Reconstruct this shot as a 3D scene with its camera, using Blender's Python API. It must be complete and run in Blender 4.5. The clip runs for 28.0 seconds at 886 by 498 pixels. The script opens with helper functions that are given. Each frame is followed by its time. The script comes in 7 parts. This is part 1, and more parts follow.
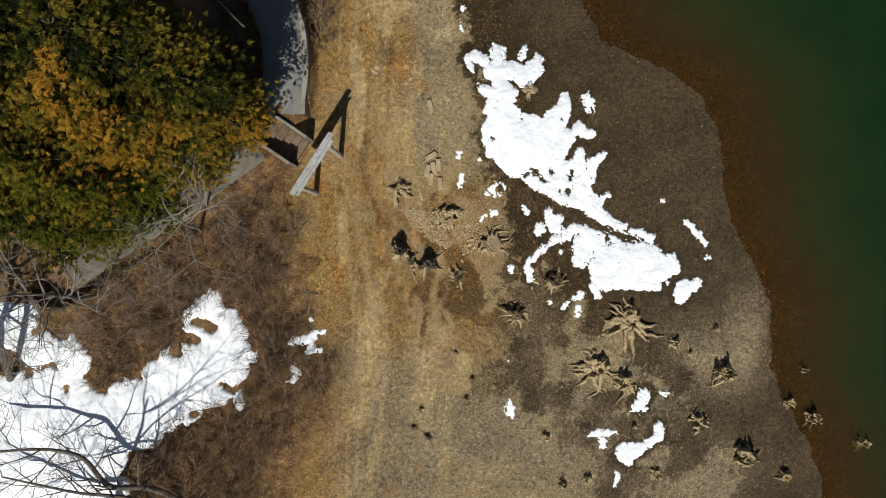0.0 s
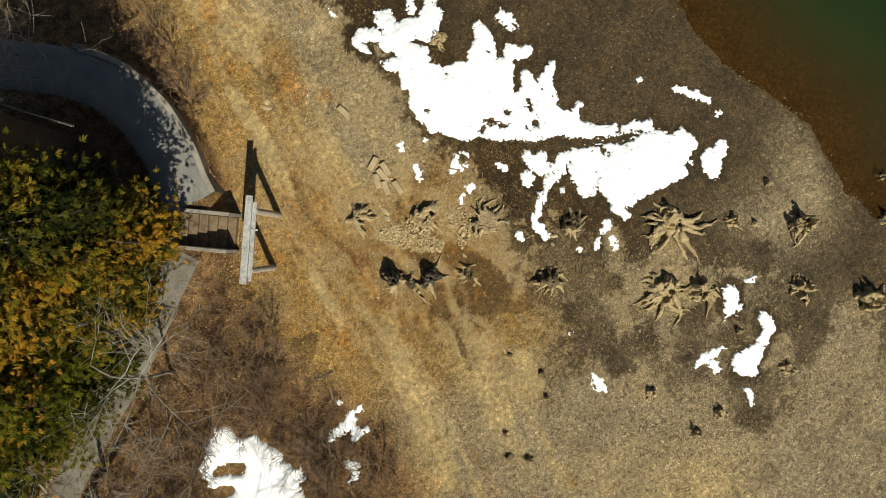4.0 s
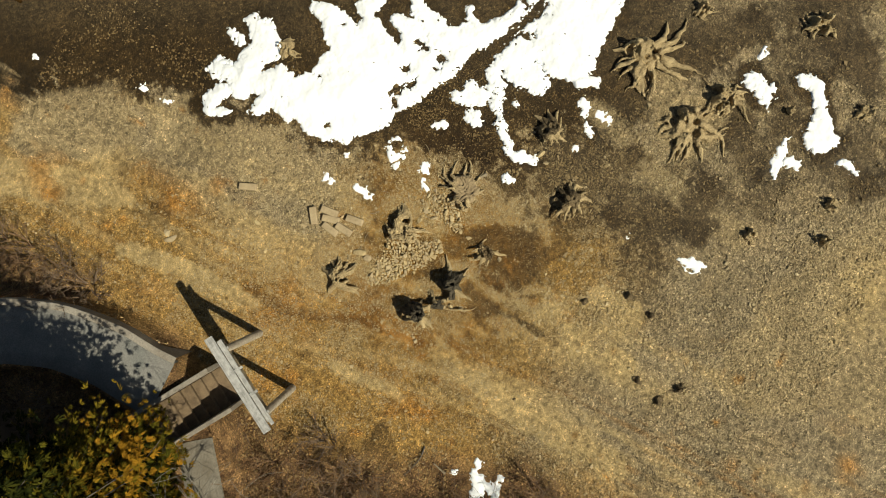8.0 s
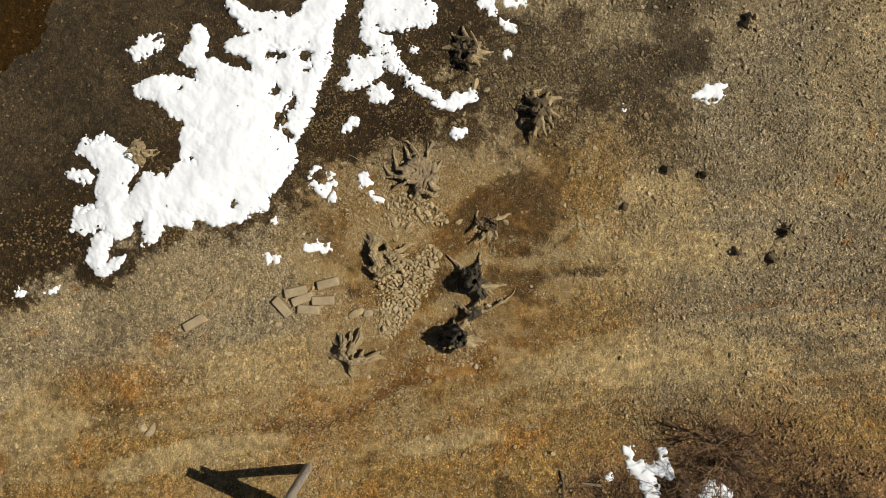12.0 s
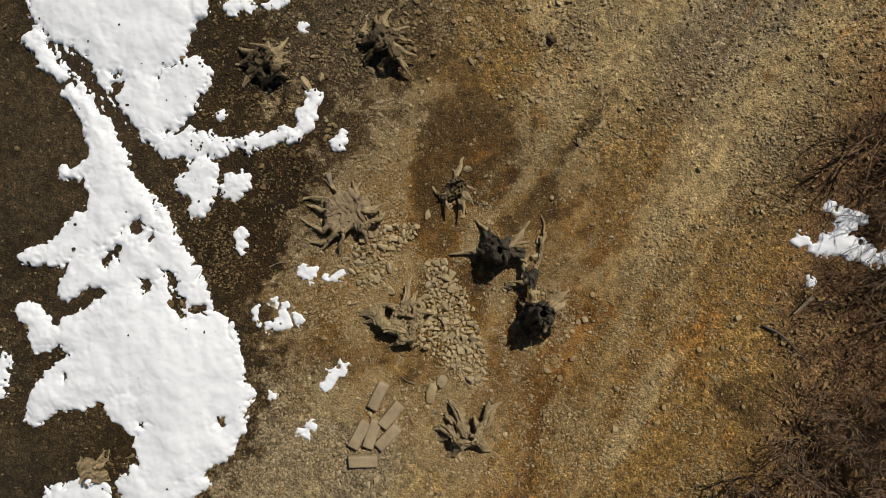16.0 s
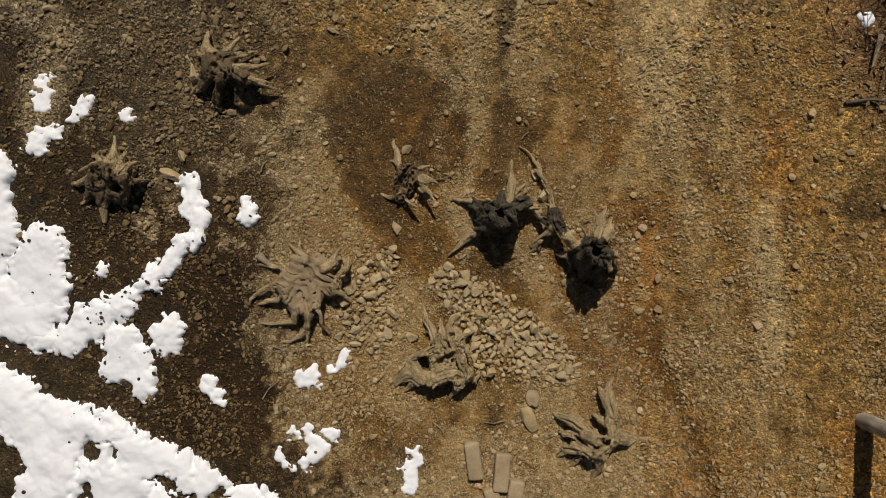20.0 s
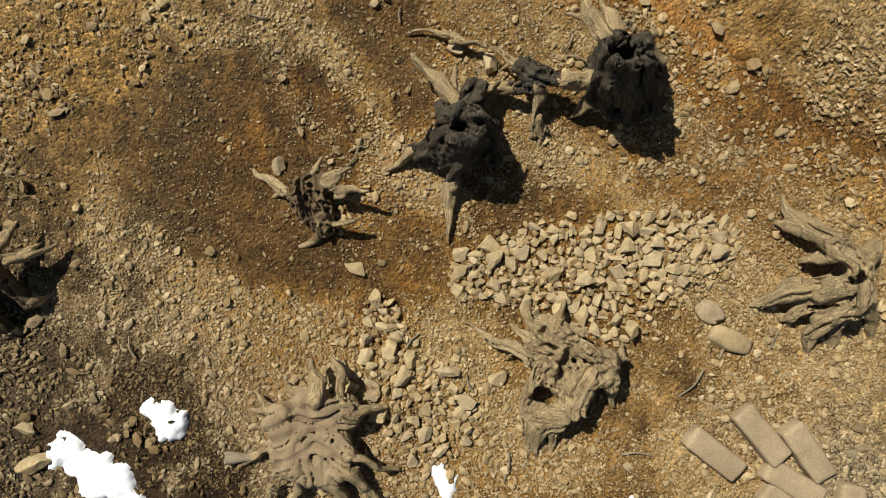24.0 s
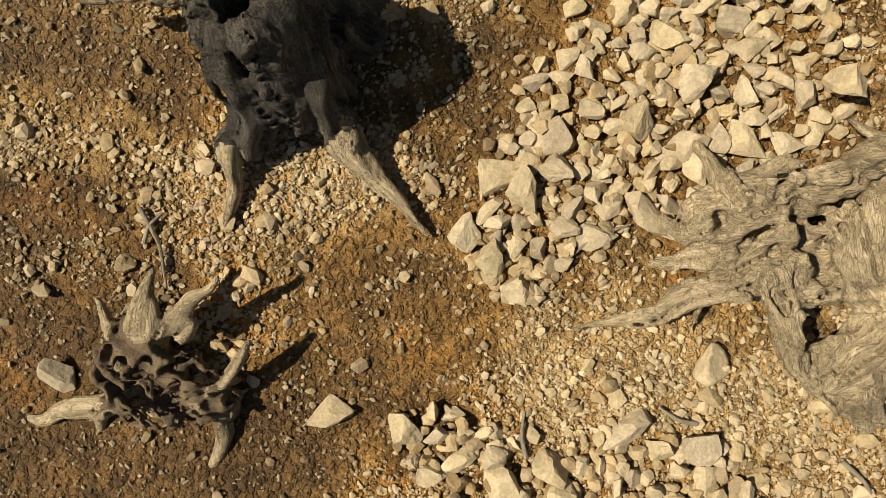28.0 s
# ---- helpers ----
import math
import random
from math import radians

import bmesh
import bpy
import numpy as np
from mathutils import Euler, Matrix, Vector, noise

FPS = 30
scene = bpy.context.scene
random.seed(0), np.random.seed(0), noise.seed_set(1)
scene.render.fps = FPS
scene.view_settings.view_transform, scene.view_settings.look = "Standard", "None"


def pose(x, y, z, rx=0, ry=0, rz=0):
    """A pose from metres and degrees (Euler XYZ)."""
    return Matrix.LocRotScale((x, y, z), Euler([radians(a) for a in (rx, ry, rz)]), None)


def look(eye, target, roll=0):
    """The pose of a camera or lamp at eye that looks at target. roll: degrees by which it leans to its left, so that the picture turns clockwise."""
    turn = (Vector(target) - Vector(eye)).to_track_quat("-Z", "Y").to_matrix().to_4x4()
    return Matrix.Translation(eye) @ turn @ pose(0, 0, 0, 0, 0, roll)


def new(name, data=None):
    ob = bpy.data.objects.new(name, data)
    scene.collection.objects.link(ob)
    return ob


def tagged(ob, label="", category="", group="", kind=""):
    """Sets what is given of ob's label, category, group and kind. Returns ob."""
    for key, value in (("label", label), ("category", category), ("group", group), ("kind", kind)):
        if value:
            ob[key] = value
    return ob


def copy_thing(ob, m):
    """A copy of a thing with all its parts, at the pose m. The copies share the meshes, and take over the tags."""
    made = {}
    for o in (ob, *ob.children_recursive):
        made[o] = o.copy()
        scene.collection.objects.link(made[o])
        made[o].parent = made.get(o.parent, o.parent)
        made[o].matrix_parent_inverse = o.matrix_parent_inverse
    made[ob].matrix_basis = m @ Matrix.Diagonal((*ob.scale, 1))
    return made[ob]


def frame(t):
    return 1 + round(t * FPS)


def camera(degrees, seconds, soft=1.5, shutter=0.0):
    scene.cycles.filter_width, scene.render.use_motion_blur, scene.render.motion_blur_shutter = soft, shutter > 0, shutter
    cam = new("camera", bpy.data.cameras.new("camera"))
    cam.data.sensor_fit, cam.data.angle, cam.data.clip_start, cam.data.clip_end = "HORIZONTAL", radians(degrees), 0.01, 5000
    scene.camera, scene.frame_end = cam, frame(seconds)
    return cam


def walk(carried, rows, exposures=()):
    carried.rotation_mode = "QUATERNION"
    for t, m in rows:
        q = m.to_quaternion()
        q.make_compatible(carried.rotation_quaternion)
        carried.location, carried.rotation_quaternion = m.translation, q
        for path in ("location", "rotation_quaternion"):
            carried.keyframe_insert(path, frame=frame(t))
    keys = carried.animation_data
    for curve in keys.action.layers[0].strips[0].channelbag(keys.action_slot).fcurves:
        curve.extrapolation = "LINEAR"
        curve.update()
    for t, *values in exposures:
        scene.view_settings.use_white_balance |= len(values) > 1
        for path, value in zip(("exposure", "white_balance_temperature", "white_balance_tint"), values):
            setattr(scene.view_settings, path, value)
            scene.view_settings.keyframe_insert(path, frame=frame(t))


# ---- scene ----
cam = camera(74.0, 28.0, 0.5)
PITCH, ROLL = -0.44, 0.66  # the gimbal's small constant tilt, in degrees
# seconds, eye x, y, z, turn in degrees
PATH = [
    (0.0, 0.000, -0.000, 23.600, 0.00),
    (0.5, 0.025, -0.040, 23.088, -5.52),
    (1.0, 0.068, -0.073, 22.574, -11.25),
    (1.5, 0.113, -0.097, 22.079, -16.16),
    (2.0, 0.146, -0.097, 21.615, -19.85),
    (2.5, 0.190, -0.096, 21.167, -22.34),
    (3.0, 0.227, -0.093, 20.743, -24.32),
    (3.5, 0.245, -0.091, 20.326, -26.09),
    (5.5, 0.198, -0.135, 18.618, -40.28),
    (6.0, 0.191, -0.173, 18.216, -45.64),
    (6.5, 0.162, -0.208, 17.793, -50.96),
    (7.0, 0.145, -0.240, 17.356, -56.14),
    (7.5, 0.129, -0.252, 16.912, -60.96),
    (8.0, 0.116, -0.259, 16.454, -65.32),
    (8.5, 0.116, -0.267, 16.036, -69.52),
    (9.0, 0.115, -0.274, 15.618, -73.57),
    (9.5, 0.092, -0.275, 15.203, -77.53),
    (10.0, 0.079, -0.284, 14.812, -81.43),
    (10.5, 0.061, -0.302, 14.464, -85.57),
    (11.0, 0.046, -0.330, 14.070, -90.09),
    (11.5, 0.045, -0.357, 13.587, -94.62),
    (13.5, -0.028, -0.405, 11.926, -115.92),
    (14.0, -0.047, -0.403, 11.548, -122.75),
    (14.5, -0.062, -0.421, 11.207, -129.59),
    (15.0, -0.064, -0.433, 10.860, -135.64),
    (15.5, -0.073, -0.432, 10.492, -141.97),
    (16.0, -0.090, -0.424, 10.136, -148.88),
    (16.5, -0.099, -0.411, 9.742, -155.24),
    (17.0, -0.110, -0.389, 9.341, -161.71),
    (17.5, -0.127, -0.365, 8.937, -166.22),
    (18.0, -0.133, -0.357, 8.619, -169.25),
    (18.5, -0.140, -0.373, 8.483, -172.14),
    (19.0, -0.159, -0.398, 8.357, -175.55),
    (19.5, -0.179, -0.414, 8.121, -178.77),
    (20.0, -0.196, -0.415, 7.775, -182.61),
    (20.5, -0.204, -0.404, 7.403, -186.79),
    (21.0, -0.191, -0.391, 7.039, -190.69),
    (21.5, -0.185, -0.380, 6.646, -195.26),
    (23.5, -0.163, -0.274, 5.111, -219.68),
    (24.0, -0.164, -0.241, 4.771, -227.08),
    (24.5, -0.172, -0.205, 4.424, -235.22),
    (25.0, -0.182, -0.167, 4.001, -244.74),
    (25.5, -0.180, -0.136, 3.576, -253.34),
    (26.0, -0.164, -0.130, 3.169, -260.93),
    (26.5, -0.170, -0.145, 2.787, -266.94),
    (27.0, -0.181, -0.162, 2.549, -270.24),
    (27.5, -0.161, -0.176, 2.400, -271.62),
    (28.0, -0.126, -0.185, 2.227, -272.18),
]
# the film's own exposure and white balance: seconds, stops, kelvin, tint
EXPOSURES = [(0, -0.12, 6400, 10), (3, 0.18, 6900, 6), (6, 0.18, 7400, 2), (8, 0.1, 7500, 3), (11, -0.08, 6950, 8), (14, -0.46, 6800, 12), (17, -0.56, 6700, 12), (20, -0.58, 7050, 14), (24, 0.12, 6800, 10), (26.5, 0.36, 6500, 9), (28, 0.46, 6850, 12)]
walk(cam, [(t, pose(x, y, z, 0, 0, turn) @ pose(0, 0, 0, PITCH, ROLL, 0)) for t, x, y, z, turn in PATH], EXPOSURES)

# ---- light ----
SUN_UP, SUN_TURN = 51.0, 184.5  # degrees of elevation; compass turn of the sun (180 is -y)
world = bpy.data.worlds.new("sky")
scene.world = world
world.use_nodes = True
wn = world.node_tree.nodes
sky = wn.new("ShaderNodeTexSky")
sky.sky_type, sky.sun_disc = "NISHITA", False
sky.sun_elevation, sky.sun_rotation = radians(SUN_UP), radians(SUN_TURN)
sky.altitude, sky.dust_density = 300, 1.0
wn["Background"].inputs["Strength"].default_value = 0.042
world.node_tree.links.new(sky.outputs[0], wn["Background"].inputs["Color"])
sun = new("sun", bpy.data.lights.new("sun", "SUN"))
sun.data.energy, sun.data.angle, sun.data.color = 4.7, radians(0.53), (1.0, 0.95, 0.86)
ce, se = math.cos(radians(SUN_UP)), math.sin(radians(SUN_UP))
sun.matrix_world = look((0, 0, 60), Vector((0, 0, 60)) - Vector((math.sin(radians(SUN_TURN)) * ce, math.cos(radians(SUN_TURN)) * ce, se)))


# ---- numeric helpers ----
def lattice(ix, iy, seed):
    n = (ix.astype(np.int64) * 374761393 + iy.astype(np.int64) * 668265263 + seed * 982451653) & 0x7FFFFFFF
    n = ((n ^ (n >> 13)) * 1274126177) & 0x7FFFFFFF
    n = (n ^ (n >> 16)) & 0xFFFF
    return n / 65535.0


def vnoise(x, y, seed=0):
    x, y = np.asarray(x, float), np.asarray(y, float)
    ix, iy = np.floor(x), np.floor(y)
    fx, fy = x - ix, y - iy
    fx, fy = fx * fx * (3 - 2 * fx), fy * fy * (3 - 2 * fy)
    a, b = lattice(ix, iy, seed), lattice(ix + 1, iy, seed)
    c, d = lattice(ix, iy + 1, seed), lattice(ix + 1, iy + 1, seed)
    return (a + (b - a) * fx) * (1 - fy) + (c + (d - c) * fx) * fy


def fbm(x, y, seed=0, octaves=4):
    total, amp, norm = 0.0, 1.0, 0.0
    for k in range(octaves):
        total = total + amp * (vnoise(np.asarray(x) * 2**k, np.asarray(y) * 2**k, seed + 17 * k) - 0.5)
        norm, amp = norm + amp, amp * 0.5
    return total / norm


def lattice3(ix, iy, iz, seed):
    n = ix * np.uint32(374761393) + iy * np.uint32(668265263) + iz * np.uint32(2246822519) + np.uint32((seed * 98245165 + 77) & 0x7FFFFFFF)
    n = (n ^ (n >> np.uint32(13))) * np.uint32(1274126177)
    return ((n >> np.uint32(12)) & np.uint32(0xFFFF)).astype(np.float32) / 65535.0 - np.float32(0.5)


def noise3(x, y, z, seed=0):
    """Smooth noise in space, from -0.5 to 0.5."""
    fl = [np.floor(np.asarray(v, np.float32)) for v in (x, y, z)]
    fx, fy, fz = (np.asarray(v, np.float32) - f for v, f in zip((x, y, z), fl))
    ix, iy, iz = (f.astype(np.int32).astype(np.uint32) for f in fl)
    fx, fy, fz = (q * q * (3 - 2 * q) for q in (fx, fy, fz))
    one = np.uint32(1)
    lev = []
    for dz in (0, 1):
        kz = iz + one * np.uint32(dz)
        a, b = lattice3(ix, iy, kz, seed), lattice3(ix + one, iy, kz, seed)
        c, d = lattice3(ix, iy + one, kz, seed), lattice3(ix + one, iy + one, kz, seed)
        a += (b - a) * fx
        c += (d - c) * fx
        lev.append(a + (c - a) * fy)
    return lev[0] + (lev[1] - lev[0]) * fz


def sstep(a, b, v):
    q = np.clip((v - a) / (b - a), 0, 1)
    return q * q * (3 - 2 * q)


def np_mesh(name, verts, faces, smooth=False, masks=()):
    """A mesh from arrays; faces all of one size. masks: (name, n x 4 array) per vertex."""
    verts, faces = np.asarray(verts, np.float32), np.asarray(faces, np.int32)
    me, k = bpy.data.meshes.new(name), faces.shape[1]
    me.vertices.add(len(verts))
    me.vertices.foreach_set("co", verts.ravel())
    me.loops.add(faces.size)
    me.loops.foreach_set("vertex_index", faces.ravel())
    me.polygons.add(len(faces))
    me.polygons.foreach_set("loop_start", np.arange(0, faces.size, k, dtype=np.int32))
    me.polygons.foreach_set("loop_total", np.full(len(faces), k, np.int32))
    me.polygons.foreach_set("use_smooth", np.full(len(faces), smooth))
    for label, values in masks:
        at = me.attributes.new(label, "FLOAT_COLOR", "POINT")
        at.data.foreach_set("color", np.asarray(values, np.float32).ravel())
    me.update(calc_edges=True)
    return me


def grid_faces(nx, ny):
    i = np.arange(nx * ny).reshape(ny, nx)
    return np.stack([i[:-1, :-1], i[:-1, 1:], i[1:, 1:], i[1:, :-1]], -1).reshape(-1, 4)


def thing(name, data, mat, label="", category="", group="", kind=""):
    ob = new(name, data)
    if data is not None and mat is not None and not data.materials:
        data.materials.append(mat)
    return tagged(ob, label, category, group, kind)


def part(name, data, mat, parent, label=""):
    """Links a mesh or a bmesh as one mesh object under a thing or a part."""
    if isinstance(data, bmesh.types.BMesh):
        me = bpy.data.meshes.new(name)
        data.to_mesh(me)
        data.free()
        data = me
    ob = thing(name, data, mat, label)
    ob.parent = parent
    return ob


# ---- the lie of the land ----
WATER = -0.55
SHORE_Y = [-60, -20, -9.6, -7.8, -6.1, -4.8, -2.4, -0.8, 0.8, 3.3, 5.0, 6.0, 7.1, 8.2, 10, 14, 30, 80]
SHORE_X = [20, 17, 15.0, 14.4, 13.7, 13.15, 13.0, 12.4, 11.6, 11.05, 10.9, 10.4, 9.3, 7.0, 5.1, 1.5, -4, -20]


def shore_gap(x, y):
    """Metres from a place to the waterline, plus on land."""
    along = np.interp(y, SHORE_Y, SHORE_X)
    slope = np.interp(y, [5.5, 8], [0.95, 0.6])
    return (along - x) * slope + 0.35 * fbm(x * 0.8, y * 0.8, 3) + 0.12 * fbm(x * 4, y * 4, 5)


BANK_Y = [-40, -9, -7, -4.7, -2.6, -1.3, 0.5, 2.0, 3.4, 4.5, 6.5, 8.5, 10.0, 12, 40]
BANK_X = [-7.5, -6.2, -5.0, -4.4, -5.3, -5.9, -6.3, -6.4, -6.3, -5.5, -5.35, -5.0, -5.1, -5.5, -9]


def bank_gap(x, y):
    """Metres into the brush, plus on the landward side."""
    return np.interp(y, BANK_Y, BANK_X) - x + 0.9 * fbm(x * 0.9, y * 0.9, 41)


# the footpath's middle line, its height and half width
WAY = [(-14.5, -1.3), (-12.7, -0.1), (-10.2, 1.45), (-8.5, 2.75), (-7.35, 3.75), (-6.75, 4.6), (-6.4, 5.6), (-6.27, 6.6), (-6.37, 8.0), (-6.85, 9.4), (-7.9, 10.6), (-10.5, 12.4)]
WAY_Z, WAY_HALF = 1.32, 0.78
STAIR_FOOT, STAIR_WAY = (-5.83, 3.62), (-0.83, 0.558)  # the foot of the steps and the way up, in plan


def line_gap(x, y, ways):
    """Metres from a bent line."""
    best = np.full(np.shape(x), 99.0)
    for (ax, ay), (bx, by) in zip(ways[:-1], ways[1:]):
        dx, dy = bx - ax, by - ay
        q = np.clip(((x - ax) * dx + (y - ay) * dy) / (dx * dx + dy * dy), 0, 1)
        best = np.minimum(best, np.hypot(x - ax - q * dx, y - ay - q * dy))
    return best


def way_gap(x, y):
    return line_gap(x, y, WAY)


# wash lines in the bare strip: a dark reddish gully, pale silt runs and damp bands
GULLY = [(-2.75, -.6), (-2.8, .05), (-2.82, .65), (-2.88, 1.24), (-3.09, 1.84), (-3.32, 2.45), (-3.5, 3.2), (-3.3, 4.4)]
# damp brown earth and pale dusty silt, as chains of soft lobes
DAMP = [[(1.15, -2.4, 0.33), (0.64, -2.16, 0.49), (0.21, -2.33, 0.41)],
    [(0.95, -1.35, 0.29), (0.34, -0.58, 0.29), (0.51, -0.34, 0.23)],
    [(-0.33, -1.93, 0.18), (-0.34, -1.43, 0.15)],
    [(-0.84, -3.94, 0.07), (-0.88, -3.12, 0.08), (-0.9, -2.33, 0.16), (-1.19, -1.8, 0.26), (-1.18, -1.42, 0.15)],
    [(-1.56, -1.82, 0.11), (-1.61, -2.42, 0.1)],
    [(-0.6, -0.18, 0.1), (-1.04, 0.29, 0.14), (-1.36, 0.73, 0.1)],
    [(-0.22, -3.16, 0.1), (-0.38, -2.77, 0.08)],
    [(2.25, -2.45, 0.21), (1.68, -2.98, 0.25)],
    [(-0.25, 1.87, 0.13)]]
DAMP_FAR = [[(4.2, -3.2, 0.47), (3.07, -4.33, 0.63), (3.1, -5.52, 0.56)],
    [(4.34, -6.15, 0.66), (3.21, -6.33, 0.41)],
    [(5.64, -6.92, 0.62), (6.57, -6.32, 0.47)],
    [(7.16, -7.42, 0.65), (6.47, -9.11, 0.56), (6.4, -10.09, 0.4)],
    [(8.52, -4.56, 0.47), (9.31, -5.56, 0.47)],
    [(9.93, -7.67, 0.7), (9.15, -8.97, 0.46)],
    [(-0.69, -5.2, 0.22)],
    [(0.46, -2.42, 0.31), (1.29, -3.08, 0.28)]]
DRY_FAR = [[(2.25, -10.05, 1.32), (1.63, -11.71, 1.17), (0.51, -9.65, 1.17)],
    [(4.34, -11.22, 0.62), (3.72, -9.88, 0.47)],
    [(7.17, -3.12, 0.5), (5.82, -4.87, 0.75), (6.8, -5.7, 0.53)],
    [(3.67, -7.5, 0.41), (4.1, -5.06, 0.31), (5.33, -2.08, 0.19)]]
SILT_FAR = [[(-4.12, 14.01, 0.7), (-3.42, 12.1, 0.63), (-2.84, 10.03, 0.53), (-2.54, 8.71, 0.32)],
    [(-3.82, 7.99, 0.24), (-3.6, 6.28, 0.25), (-3.63, 4.05, 0.21)],
    [(-2.84, -1.26, 0.25), (-3.35, -3.72, 0.31), (-3.61, -5.93, 0.38)],
    [(-4.25, 1.21, 0.17), (-4.27, -0.75, 0.17)]]
DRY_NORTH = [[(-0.01, 8.11, 0.88), (0.09, 5.51, 0.88), (0.07, 3.53, 0.44)],
    [(-0.85, 10.24, 1.06), (-1.95, 11.87, 0.88)]]
DAMP_MUD = [[(4.27, -3.67, 0.55), (3.3, -3.62, 0.34), (4.15, -2.82, 0.41)],
    [(3.67, -1.35, 0.34), (4.59, -2, 0.34)],
    [(2.54, -2.92, 0.14), (1.7, -2.96, 0.2)],
    [(3.33, 1.2, 0.34), (2.43, 1.92, 0.27)]]
SHINGLE = [[(-0.3, -3.26, 0.4), (-0.43, -2.72, 0.37), (-0.38, -2.28, 0.17)],
    [(1.09, -2.7, 0.15), (1.68, -2.42, 0.29), (1.87, -1.74, 0.39), (1.5, -1.14, 0.27), (1.09, -0.65, 0.17)],
    [(1.2, 0.03, 0.19)],
    [(0.04, 1.22, 0.15), (0.51, 1.65, 0.23), (0.82, 1.17, 0.19)]]
DAMP_EAST = [[(-1.06, -4.12, 0.09), (-1.02, -3.24, 0.1), (-0.87, -2.35, 0.13)],
    [(-0.78, -1.29, 0.24), (-1.17, -1.9, 0.2)],
    [(1.01, -1.79, 0.4), (0.35, -2.09, 0.4), (0.57, -2.56, 0.26)],
    [(-1.6, 0.61, 0.14)],
    [(-1.89, -1.7, 0.15), (-1.97, -2.23, 0.11)],
    [(-0.59, 1.88, 0.16)],
    [(-5.99, -0.9, 0.63), (-5.4, -0.69, 0.27)]]
DAMP_NEAR = [[(0.44, -2.49, 0.31), (0.1, -2.27, 0.17), (0.68, -2.29, 0.29)],
    [(0.8, -1.81, 0.37), (0.11, -1.62, 0.19)],
    [(0.86, -1.31, 0.17), (1.17, -1.81, 0.15)],
    [(0.13, -0.68, 0.21), (0.29, -0.39, 0.15)],
    [(-0.96, -2.04, 0.15), (-0.71, -1.58, 0.11)],
    [(-0.61, 0, 0.17), (-0.92, 0.21, 0.11), (-1.23, 0.62, 0.1)],
    [(-0.36, 1.87, 0.08)],
    [(1.12, 0.55, 0.1)]]
SILT = [[(-0.22, -3.83, 0.28), (-0.46, -3.21, 0.25), (-0.71, -2.42, 0.11), (-0.66, -1.92, 0.07), (-0.51, -1.54, 0.07), (-0.39, -1.14, 0.2)],
    [(-1.84, -2.11, 0.2), (-1.74, -1.77, 0.16), (-2.12, -1.43, 0.08)],
    [(-3.16, -4.03, 0.09), (-2.98, -2.67, 0.11), (-2.75, -1.71, 0.12), (-2.42, -1.06, 0.13)],
    [(-0.39, -0.51, 0.16)]]
SILT_EAST = [[(-0.65, -1.44, 0.07), (-0.77, -2.09, 0.07), (-0.81, -3.24, 0.15), (-0.79, -4.56, 0.37), (-0.94, -6.02, 0.44)],
    [(0.55, -4.63, 0.33), (0.47, -5.75, 0.37)],
    [(-3.49, -6.02, 0.33), (-3.59, -6.97, 0.37)],
    [(-2.78, -0.41, 0.15), (-2.73, 0.48, 0.13)],
    [(-3.32, -2.92, 0.22), (-2.88, -1.39, 0.15)]]
SILT_NEAR = [[(-0.78, -2.42, 0.12), (-0.68, -1.99, 0.1), (-0.57, -1.6, 0.1), (-0.55, -1.21, 0.07)],
    [(0.38, 0.32, 0.29), (0.32, 0.72, 0.19)],
    [(-0.42, 1.83, 0.15), (-0.17, 2.37, 0.23), (-0.16, 2.79, 0.17)],
    [(-0.33, -0.69, 0.21), (-0.35, -0.91, 0.11)],
    [(-1.44, 0.6, 0.13), (-1.38, 0.12, 0.11)]]


def stair_frame(x, y):
    dx, dy = x - STAIR_FOOT[0], y - STAIR_FOOT[1]
    return dx * STAIR_WAY[0] + dy * STAIR_WAY[1], -dx * STAIR_WAY[1] + dy * STAIR_WAY[0]


def land(x, y):
    x, y = np.asarray(x, float), np.asarray(y, float)
    gap = shore_gap(x, y)
    z = np.minimum(0.0, WATER + np.where(gap > 0, 0.075, 0.16) * gap)
    z = np.maximum(z, -4.0)
    z = z + 0.17 * np.clip(-3 - x, 0, 3) + 0.24 * np.clip(-6.2 - x, 0, 7)
    z = z + 0.10 * fbm(x * 0.35, y * 0.35, 8) + 0.05 * fbm(x * 1.6, y * 1.6, 9)
    # shallow wheel ruts down the bare strip
    strip = sstep(-4.6, -3.6, x) * sstep(0.2, -0.8, x)
    z = z + 0.035 * strip * np.sin((x + 0.35 * np.sin(y * 0.5)) * 9.0) * (0.5 + fbm(x, y * 0.3, 12))
    wob = 0.10 * fbm(x * 3, y * 3, 61)
    z = z - 0.07 * np.exp(-((line_gap(x + wob, y, GULLY) / 0.10) ** 2))
    # a worn hollow round the stumps by the pile of stones
    z = z - 0.05 * np.exp(-((x + 1.6) ** 2 + (y - 0.3) ** 2) / 0.5)
    z = z + 0.018 * fbm(x * 7, y * 7, 10, 3)
    level = sstep(WAY_HALF + 0.34, WAY_HALF + 0.06, way_gap(x, y))
    z = z + (WAY_Z - z) * level
    up, across = stair_frame(x, y)
    cut = (np.abs(across) < 0.58) & (up > -0.15) & (up < 2.75)
    return np.where(cut, np.minimum(z, 0.30 + 0.42 * np.clip(up, 0, 3)), z)




